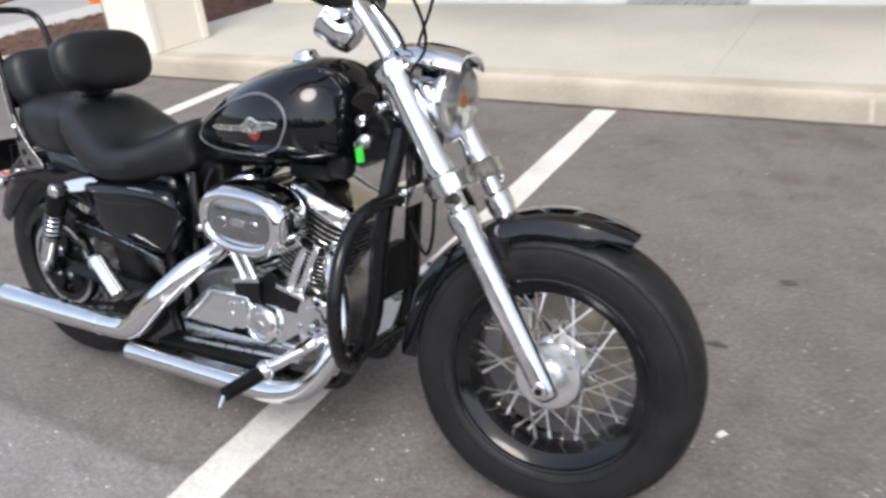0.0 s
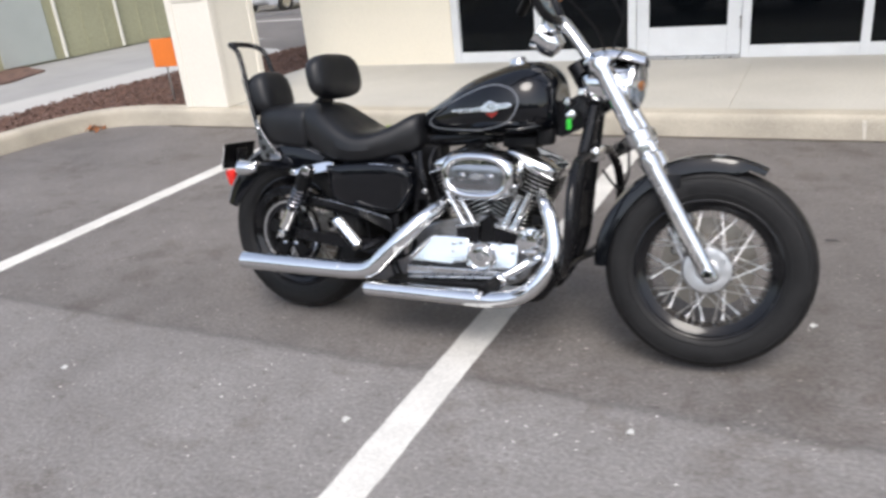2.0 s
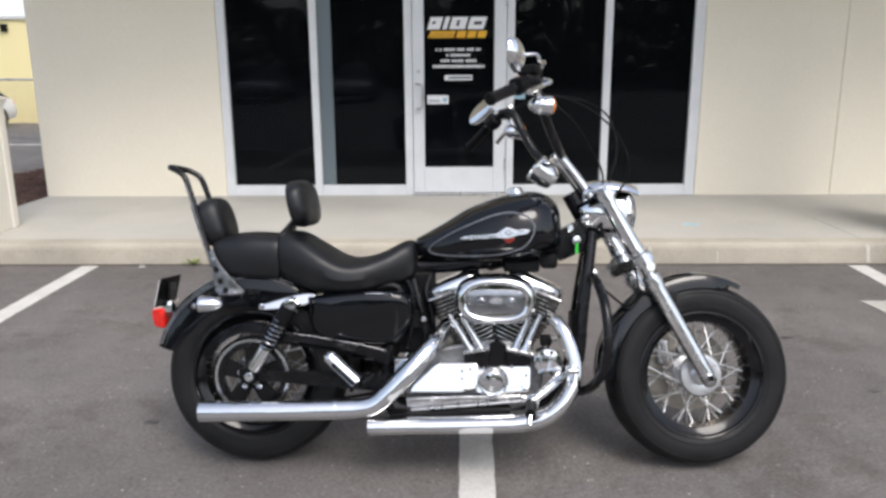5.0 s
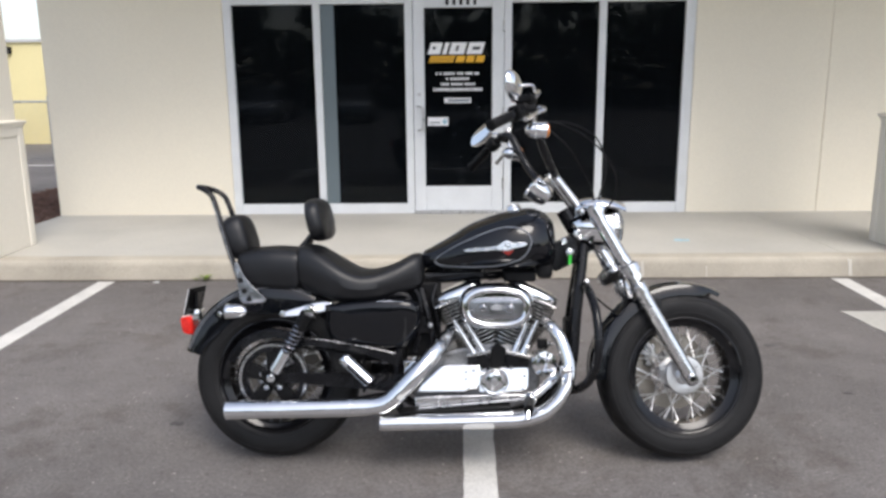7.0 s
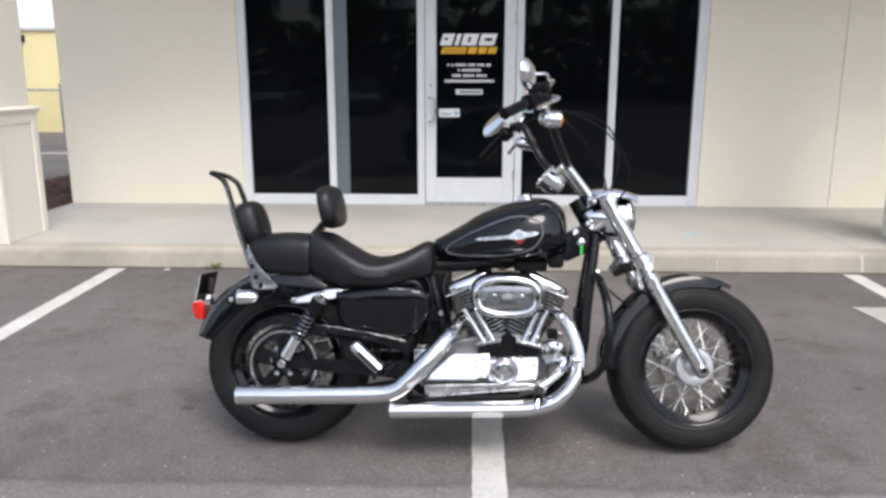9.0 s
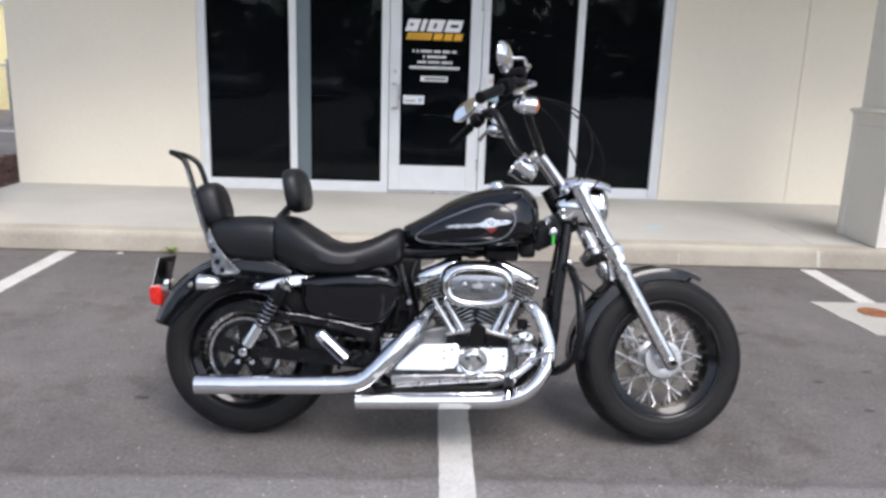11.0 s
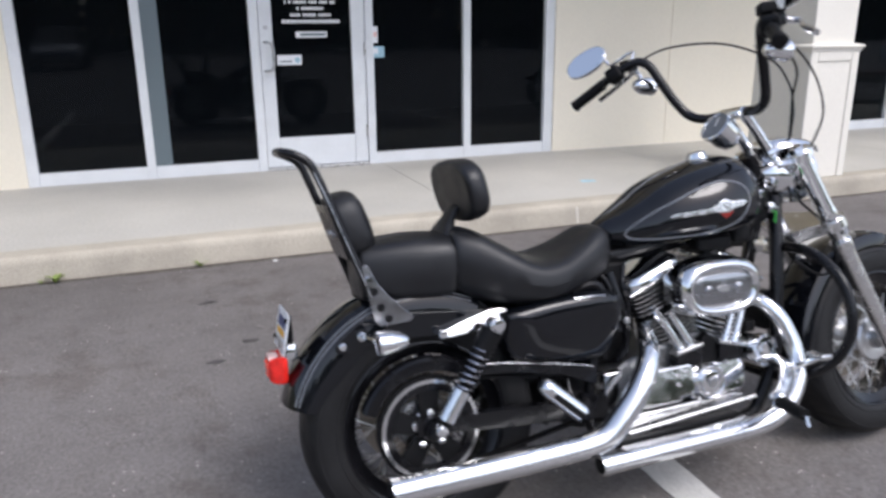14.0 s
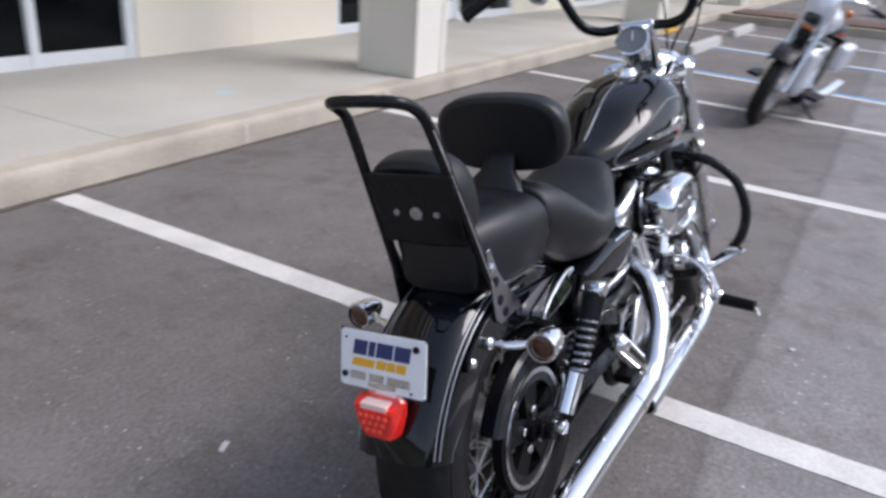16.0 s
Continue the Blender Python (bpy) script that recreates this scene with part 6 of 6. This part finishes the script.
for y in (3.1, 6.7, 7.95):
    part("downpipe", tube([(0.07, y, 1.76), (0.05, y, 1.66), (0.045, y, 1.0), (0.045, y, 0.05)], 0.030, 12, 3), PALEPIPE, shed, "pale plastic downpipe")
part("shed_door", rbox((0.0, 5.55, 0.05), (0.03, 6.5, 1.70), 0.006, 1), GREYDOOR, shed, "grey-green sheet door")
part("wall_lamp", rbox((0.0, 8.62, 1.50), (0.10, 8.80, 1.64), 0.015, 2), PAPER, shed, "small pale wall lamp")

link = thing("chain_link_fence", pose(-0.7, 12.4, 0), "grey chain-link fence on galvanised posts", "fence", kind="structure")
for x in (-16.5, -13.5, -10.5, -7.47, -4.6):
    part("post", tube([(x, 0, 0), (x, 0, 1.19), (x + 0.02, 0, 1.22), (x + 0.10, 0, 1.31)], [0.03, 0.03, 0.024, 0.020], 10, 3), STEEL, link)
part("top_rail", rod((-16.5, 0, 1.17), (-4.6, 0, 1.17), 0.02, 8), STEEL, link)
verts, faces = [], []
for k in range(-16, 182):
    for s in (1, -1):
        x0 = -16.5 + 0.066 * k
        a, b = (x0, x0 + 1.08) if s > 0 else (x0 + 1.08, x0)
        if min(a, b) < -16.5 or max(a, b) > -4.6:
            continue
        i = len(verts)
        for x, z in ((a, 0.03), (b, 1.16)):
            verts += [(x - 0.0022, 0.0, z), (x + 0.0022, 0.0, z), (x, 0.004, z)]
        faces += [(i, i + 1, i + 4, i + 3), (i + 1, i + 2, i + 5, i + 4), (i + 2, i, i + 3, i + 5)]
me = bpy.data.meshes.new("wire_mesh")
me.from_pydata(verts, [], faces)
me.materials.append(STEEL)
wm = new("wire_mesh", me)
wm.parent = link

block = thing("yellow_building", pose(-15.5, 24, 0), "low flat-roofed yellow block building across the drive", "building", kind="structure")
part("wall", rbox((-14, 0, -0.46), (9, 8, 3.02)), YELLOWWALL, block)
part("roof_edge", rbox((-14.1, -0.08, 3.02), (9.1, 8.1, 3.12)), FASCIA, block)
part("wall_lamp", rbox((-0.09, -0.12, 2.62), (0.12, 0.0, 2.87), 0.02), DULL, block)
part("notice_board", rbox((-3.7, -0.04, 1.62), (-2.7, 0.0, 2.06)), BLUEINK, block)
tagged(part("drive_line", stripe(-12, 11.45, -6.0, 11.45, 0.12, STRIPE, 31), STRIPE), "white painted line across the side drive", "road marking", kind="structure")


def car(at, mat, label):
    """A saloon: lofted body and cabin, wheels in arches, lamps."""
    c = thing("car", at, label, "car", "parked cars")
    prof = [(-2.25, 0.42, 0.62, 0.74), (-2.2, 0.28, 0.86, 0.80), (-1.7, 0.24, 0.98, 0.86), (-0.9, 0.22, 0.98, 0.88), (0.6, 0.22, 0.95, 0.88), (1.5, 0.24, 0.86, 0.86), (2.05, 0.28, 0.74, 0.78), (2.25, 0.40, 0.60, 0.66)]
    rings = []
    for x, z0, z1, w in along(prof, 22):
        rings.append([(x, -w * 0.92, z0), (x, -w, z0 + 0.15), (x, -w, (z0 + z1) / 2), (x, -w * 0.93, z1 - 0.03), (x, -w * 0.8, z1), (x, w * 0.8, z1), (x, w * 0.93, z1 - 0.03), (x, w, (z0 + z1) / 2), (x, w, z0 + 0.15), (x, w * 0.92, z0)])
    body = part("body", loft(rings), mat, c)
    cab = [(-1.95, 0.96, 0.70), (-1.2, 1.40, 0.60), (-0.6, 1.46, 0.58), (0.0, 1.42, 0.58), (0.95, 0.94, 0.68)]
    glass = along(cab, 17)
    for nm, lo, hi in (("rear_window", 0, 5), ("side_window", 4, 9), ("side_window", 8, 13), ("windscreen", 12, 17)):
        part(nm, loft([[(x, -0.78 + (z - 0.94) * 0.3, 0.93), (x, -w, z), (x, w, z), (x, 0.78 - (z - 0.94) * 0.3, 0.93)] for x, z, w in glass[lo:hi]]), CARGLASS, c, "dark car glass")
    part("roof", loft([[(x, -w, z), (x, -w * 0.9, z + 0.035), (x, w * 0.9, z + 0.035), (x, w, z)] for x, z, w in along([(-1.25, 1.39, 0.6), (-0.6, 1.455, 0.585), (0.05, 1.41, 0.59)], 8)]), mat, c)
    for x in (-0.55, 0.35):
        for s in (-1, 1):
            part("pillar", loft([[(x + dx, s * 0.80, 0.93), (x + dx + 0.05, s * 0.80, 0.93), (x + dx - 0.02, s * 0.605, 1.43), (x + dx - 0.07, s * 0.605, 1.43)] for dx in (0, 0.04)]), mat, c)
    for x in (-1.35, 1.38):
        for s in (-1, 1):
            wl = part("wheel", lathe([(0.20, -0.1), (0.30, -0.1), (0.325, -0.07), (0.325, 0.07), (0.30, 0.1), (0.20, 0.1)], axis((x, s * 0.80, 0.325), Y), 28, True), RUBBER, c)
            part("wheel_trim", drum((x, s * 0.86, 0.325), Y, 0.20, 0.05, 0.01, 20), POLISHED, wl)
    for s in (-1, 1):
        part("headlight", ball((2.08, s * 0.60, 0.66), 0.12, (0.9, 1.2, 0.6)), PAPER, c)
        part("tail_light", ball((-2.2, s * 0.66, 0.78), 0.10, (0.5, 1.1, 0.9)), REDLENS, c)
    return c


car(pose(-15.7, 20.5, -0.455, 0, 0, -97), CARWHITE, "white saloon car parked behind the chain-link fence")
for x in (-8.0, -4.3):
    car(pose(x, -20, 0, 0, 0, 90), CARSILVER, "pale silver saloon car parked across the car park")
car(pose(22.0, -2.4, 0, 0, 0, 90), CARRED, "dark red saloon car parked at the end of the row")
car(pose(18.6, -2.7, 0, 0, 0, 90), CARWHITE, "white saloon car parked beyond the planting bed")


# ---- far end of the row ----
for k, (x, y) in enumerate(((9.35, 1.72), (12.4, 1.75))):
    ws = tagged(part("wheel_stop", loft([[(u, -0.075, 0), (u, -0.055, 0.10), (u, -0.03, 0.12), (u, 0.03, 0.12), (u, 0.055, 0.10), (u, 0.075, 0)] for u in (-0.9, -0.88, 0.88, 0.9)]), PALE, at=pose(x, y, 0)), "pale precast concrete wheel stop on asphalt", "wheel stop", "wheel stops")
tagged(part("kerb_paint", rbox((10.62, 2.622, 0.0), (11.5, 2.66, 0.156), 0.004), YELLOW), "stretch of kerb painted yellow", "kerb paint", kind="structure")
end = [(14.6, 2.55), (14.4, -3.4), (16.2, -3.6), (16.4, 2.55)]
structure(part("end_island_kerb", flat(end, 0, 0.15), KERB), "kerbed island at the end of the row")
structure(part("end_island_bed", flat([(14.8, 2.4), (14.6, -3.2), (16.0, -3.4), (16.2, 2.4)], 0.14, 0.19), MULCH), "mulched island at the end of the row")


def second_bike(at):
    """A silver touring machine facing the first one, a few bays along."""
    b = thing("motorcycle", at, "silver-grey touring motorcycle leaning on its stand a few bays along", "motorcycle")
    for nm, x, r, w in (("rear_wheel", -0.70, 0.32, 0.15), ("front_wheel", 0.72, 0.32, 0.11)):
        wl = part(nm, lathe([(0.20, -w * 0.4), (0.25, -w * 0.5), (0.30, -w * 0.4), (r, 0), (0.30, w * 0.4), (0.25, w * 0.5), (0.20, w * 0.4)], axis((x, 0, r), Y), 40, True), RUBBER, b)
        part("rim", lathe([(0.18, -0.04), (0.205, -0.05), (0.205, 0.05), (0.18, 0.04)], axis((x, 0, r), Y), 32, True), POLISHED, wl)
        part("hub", drum((x, 0, r), Y, 0.06, 0.12), POLISHED, wl)
        for k in range(5):
            a = 2 * math.pi * k / 5
            part("spoke", rod((x, 0, r), (x + 0.19 * math.cos(a), 0, r + 0.19 * math.sin(a)), 0.012, 8), POLISHED, wl)
    part("tank", ball((0.12, 0, 0.86), 0.17, (1.5, 0.85, 0.75)), SILVERPAINT, b, "silver fuel tank")
    part("seat", ball((-0.36, 0, 0.78), 0.16, (1.9, 0.9, 0.42)), VINYL, b)
    rings = []
    for k in range(13):
        a = radians(45 + 110 * k / 12)
        d = Vector((math.cos(a), 0, math.sin(a)))
        rings.append([Vector((0.72, 0, 0.32)) + d * r + Y * y for r, y in ((0.30, -0.09), (0.35, -0.085), (0.37, 0), (0.35, 0.085), (0.30, 0.09), (0.345, 0.06), (0.36, 0), (0.345, -0.06))])
    part("front_fender", loft(rings), BLACK, b)
    part("fairing", ball((0.46, 0, 0.96), 0.155, (0.6, 0.82, 1.1)), SILVERPAINT, b, "silver front fairing")
    part("headlamp", rbox((0.53, -0.065, 0.84), (0.57, 0.065, 0.92), 0.02, 2), CARGLASS, b, "dark rectangular headlamp")
    part("marker_bar", rbox((0.565, -0.05, 0.795), (0.585, 0.05, 0.822), 0.006), AMBER, b, "orange marker bar")
    part("fork_panel", rbox((0.50, -0.055, 0.60), (0.575, 0.055, 0.80), 0.02, 2), BLACK, b)
    part("belly_panel", rbox((0.10, -0.15, 0.24), (0.40, 0.15, 0.64), 0.06, 3), SILVERPAINT, b)
    for s in (-1, 1):
        part("saddle_bag", rbox((-0.85, s * 0.19 - 0.055, 0.42), (-0.42, s * 0.19 + 0.055, 0.66), 0.045, 3), SILVERPAINT, b, "silver hard saddle bag")
        part("fork", rod((0.72, s * 0.09, 0.32), (0.36, s * 0.09, 0.98), 0.026, 12), CHROME, b)
        part("turn_signal", ball((0.46, s * 0.21, 0.99), 0.034), AMBER, b)
        part("grip", rod((0.20, s * 0.30, 1.06), (0.10, s * 0.40, 1.03), 0.017), DULL, b)
        part("mirror", ball((0.20, s * 0.38, 1.18), 0.07, (0.25, 1, 0.65)), CHROME, b)
        part("mirror_stem", rod((0.20, s * 0.30, 1.06), (0.20, s * 0.36, 1.15), 0.006, 8), CHROME, b)
        part("exhaust", tube([(0.15, s * 0.15, 0.35), (-0.1, s * 0.22, 0.24), (-0.5, s * 0.24, 0.24), (-0.95, s * 0.24, 0.27)], 0.04, 14, 4), CHROME, b)
        part("foot_board", rbox((0.05, s * 0.26 - 0.05, 0.27), (0.35, s * 0.26 + 0.05, 0.30), 0.01), DULL, b)
    part("handlebar", tube([(0.20, -0.32, 1.07), (0.30, -0.20, 1.08), (0.34, 0, 1.03), (0.30, 0.20, 1.08), (0.20, 0.32, 1.07)], 0.014, 10, 5), CHROME, b)
    part("windscreen", loft([[(0.50 - 0.10 * u, y * (0.10 - 0.03 * u * u), 1.0 + 0.22 * u) for y in (-1, -0.5, 0, 0.5, 1)] + [(0.495 - 0.10 * u, y * (0.10 - 0.03 * u * u), 1.0 + 0.22 * u) for y in (1, 0.5, 0, -0.5, -1)] for u in (0, 0.5, 1)]), SILVERPAINT, b)
    part("engine", rbox((-0.15, -0.14, 0.22), (0.32, 0.14, 0.66), 0.05, 3), POLISHED, b)
    part("number_plate", rbox((-1.065, -0.09, 0.52), (-1.055, 0.09, 0.63), 0.003), DULL, b)
    part("tail_lamp", rbox((-1.075, -0.05, 0.64), (-1.045, 0.05, 0.69), 0.01), REDLENS, b)
    part("side_stand", tube([(0.05, 0.14, 0.22), (0.07, 0.26, 0.12), (0.07, 0.36, 0.068)], 0.012, 8, 4), BLACK, b)
    return b


second_bike(pose(5.28, 0.17, 0, -15, 0, 174))


# ---- marks on the ground ----
spots = [(1.434, 1.118, 0.045), (1.606, 1.145, 0.04), (1.756, 0.184, 0.03), (1.695, 0.486, 0.03), (1.12, 1.02, 0.035), (-1.07, 1.41, 0.042), (-1.225, 1.235, 0.042), (-1.21, 1.975, 0.05), (-1.285, 0.175, 0.04), (1.65, -0.21, 0.03), (0.98, 0.60, 0.035), (3.25, 0.55, 0.05), (2.0, 0.62, 0.03)]
for k, (x, y, r) in enumerate(spots):
    rng = random.Random(50 + k)
    turn = rng.uniform(0, 6.28)
    pts = [(x + r * rng.uniform(0.55, 1.1) * math.cos(a + turn), y + 0.55 * r * rng.uniform(0.55, 1.1) * math.sin(a + turn)) for a in (2 * math.pi * j / 14 for j in range(14))]
    tagged(part("oil_spot", flat(pts, 0.0004, 0.0016), STAIN), "small dark oil spot on the asphalt", "stain", "oil spots", "structure")
scraps = [(-0.899, 0.643, 0.022, 0.007, 20), (1.067, 0.223, 0.013, 0.007, 50), (-2.30, 2.56, 0.022, 0.014, 10), (-0.785, 2.57, 0.022, 0.012, 80), (1.75, -0.9, 0.012, 0.008, 30), (-0.2, -0.75, 0.012, 0.008, 70), (0.62, -0.55, 0.010, 0.008, 10), (-1.4, -0.8, 0.012, 0.008, 0)]
for k, (x, y, a, b, turn) in enumerate(scraps):
    bm = bmesh.new()
    rng = random.Random(k)
    pts = [(-a, -b, 0.004), (0, -b * 1.2, 0.009), (a, -b * 0.8, 0.004), (a * 0.9, b, 0.006), (0, b * 1.1, 0.012), (-a, b * 0.9, 0.005)]
    lo = [bm.verts.new((p[0], p[1], p[2] - 0.003)) for p in pts]
    hi = [bm.verts.new(p) for p in pts]
    bm.faces.new(lo[::-1]), bm.faces.new(hi)
    for j in range(6):
        bm.faces.new((lo[j], lo[(j + 1) % 6], hi[(j + 1) % 6], hi[j]))
    tagged(part("paper_scrap", bm, LITTER, at=pose(x, y, -0.0005, 0, 0, turn)), "small white scrap of litter lying on asphalt", "litter", "scraps")
tagged(part("blue_chalk_mark", flat(ragged([(1.67, 3.25), (1.79, 3.24), (1.80, 3.32), (1.69, 3.33)], 0.03, 0.012, 3), 0.1513, 0.1523), BLUEINK), "faded light blue paint mark on the concrete walk", "paint mark", kind="structure")
for k, (x, w, top) in enumerate(((1.27, 0.015, 0.12), (1.74, 0.007, 0.085), (2.78, 0.022, 0.13))):
    tagged(part("kerb_scuff", move(plate(ragged([(x, 0.012), (x + w, 0.010), (x + w * 0.5, top), (x - w * 0.7, top + 0.004)], 0.03, 0.004, k), -0.0012, 0.0012), Matrix.Translation((0, 2.6335, 0)) @ Matrix.Rotation(radians(-4.5), 4, "X")), CHALK), "pale scrape on the kerb face", "scuff", "kerb scuffs", "structure")
GRIT = material("dark_grit", (0.085, 0.072, 0.058), 0.95, 0.0, 0.5, 25, 200, 0.5)
rng = random.Random(21)
edge = []
x = -4.2
while x < 13:
    edge.append((x, 2.612 - rng.uniform(0.0, 0.022)))
    x += rng.uniform(0.03, 0.10)
strip = [(13, 2.634), (-4.2, 2.634)] + edge
tagged(part("gutter_grit", flat(strip, 0.0008, 0.0045), GRIT), "thin line of dark grit gathered along the kerb", "grit", kind="stuff")


def weed(x, y, n, size, seed):
    rng = random.Random(seed)
    verts, faces = [], []
    for _ in range(n):
        a, l = rng.uniform(0, 6.28), size * rng.uniform(0.5, 1.1)
        d = Vector((math.cos(a), math.sin(a), 0))
        s = Vector((-d.y, d.x, 0)) * l * 0.10
        k = len(verts)
        verts += [s * 0.4, -s * 0.4, d * l * 0.45 - s + Vector((0, 0, l * 0.55)), d * l * 0.45 + s + Vector((0, 0, l * 0.55)), d * l * 0.9 + Vector((0, 0, l * 0.62))]
        faces += [(k, k + 1, k + 2, k + 3), (k + 3, k + 2, k + 4)]
    me = bpy.data.meshes.new("weed")
    me.from_pydata(verts, [], faces)
    me.materials.append(WEED)
    w = new("weed", me)
    w.matrix_basis = pose(x, y, 0)
    return tagged(w, "small green weed tuft growing at the kerb foot", "weed", "weeds")


weed(-1.95, 2.605, 26, 0.075, 1)
weed(-1.20, 2.61, 18, 0.055, 2)
weed(-2.02, 2.61, 12, 0.04, 3)


# ---- trees across the car park, behind the camera ----
def tree_thing(at, seed, height):
    rng = random.Random(seed)
    t = thing("tree", at, "broad dark green tree across the car park", "tree", "trees")
    trunk = tube([(0, 0, -0.1), (0.1, 0.05, height * 0.25), (-0.05, 0.1, height * 0.5), (0.1, 0, height * 0.8)], [0.28, 0.22, 0.16, 0.06], 10, 5)
    limbs = [trunk]
    tips = []
    for k in range(9):
        a = k * 2.4 + rng.uniform(-0.3, 0.3)
        z = height * rng.uniform(0.25, 0.6)
        tip = Vector((math.cos(a) * height * 0.33, math.sin(a) * height * 0.33, z + height * rng.uniform(0.1, 0.28)))
        limbs.append(tube([(0, 0.05, z), (tip.x * 0.5, tip.y * 0.5, (z + tip.z) / 2 + 0.2), tip], [0.10, 0.07, 0.03], 7, 4))
        tips.append(tip)
    part("trunk", join(*limbs), BARK, t)
    verts, faces = [], []
    tips += [Vector((rng.uniform(-1, 1) * height * 0.22, rng.uniform(-1, 1) * height * 0.22, height * rng.uniform(0.55, 0.95))) for _ in range(10)]
    for c in tips:
        R = height * rng.uniform(0.11, 0.18)
        for _ in range(150):
            v = Vector((rng.gauss(0, 1), rng.gauss(0, 1), rng.gauss(0, 0.75)))
            p = c + v.normalized() * R * rng.uniform(0.45, 1.05)
            u = Vector((rng.gauss(0, 1), rng.gauss(0, 1), rng.gauss(0, 1))).normalized()
            w = u.orthogonal().normalized()
            s = rng.uniform(0.10, 0.20)
            k = len(verts)
            verts += [p - u * s, p + w * s * 0.6, p + u * s, p - w * s * 0.6]
            faces.append((k, k + 1, k + 2, k + 3))
    me = bpy.data.meshes.new("crown")
    me.from_pydata(verts, [], faces)
    me.materials.append(LEAF)
    crown = new("crown", me)
    crown.parent = t
    return t


models = [tree_thing(pose(-14, -33, 0), 1, 7.5), tree_thing(pose(0.5, -35, 0), 2, 8.0)]
for k, (x, y) in enumerate(((-30, -34), (-22, -36), (-6.5, -34), (7.5, -33.5), (14.5, -36), (21.5, -33), (29, -35), (37, -34), (-38, -33), (45, -36))):
    copy_thing(models[k % 2], pose(x, y, 0, 0, 0, 47 * k))
# belt of trees, its height set to keep low sky out of pane reflections
rng = random.Random(8)
verts, faces = [], []
for _ in range(24000):
    x = rng.uniform(-60, 65)
    top = 5.1 + 0.5 * math.sin(x * 0.8) + 0.35 * math.sin(x * 2.3 + 1)
    p = Vector((x, -38.5 + rng.uniform(-1.1, 1.1), 0.1 + top * rng.random()))
    u = Vector((rng.gauss(0, 1), rng.gauss(0, 1), rng.gauss(0, 1))).normalized()
    w = u.orthogonal().normalized()
    s = rng.uniform(0.22, 0.42)
    k = len(verts)
    verts += [p - u * s, p + w * s * 0.6, p + u * s, p - w * s * 0.6]
    faces.append((k, k + 1, k + 2, k + 3))
me = bpy.data.meshes.new("hedge")
me.from_pydata(verts, [], faces)
me.materials.append(LEAF)
tagged(new("hedge", me), "tall dense dark green belt of trees along the far edge of the car park", "hedge", kind="stuff")
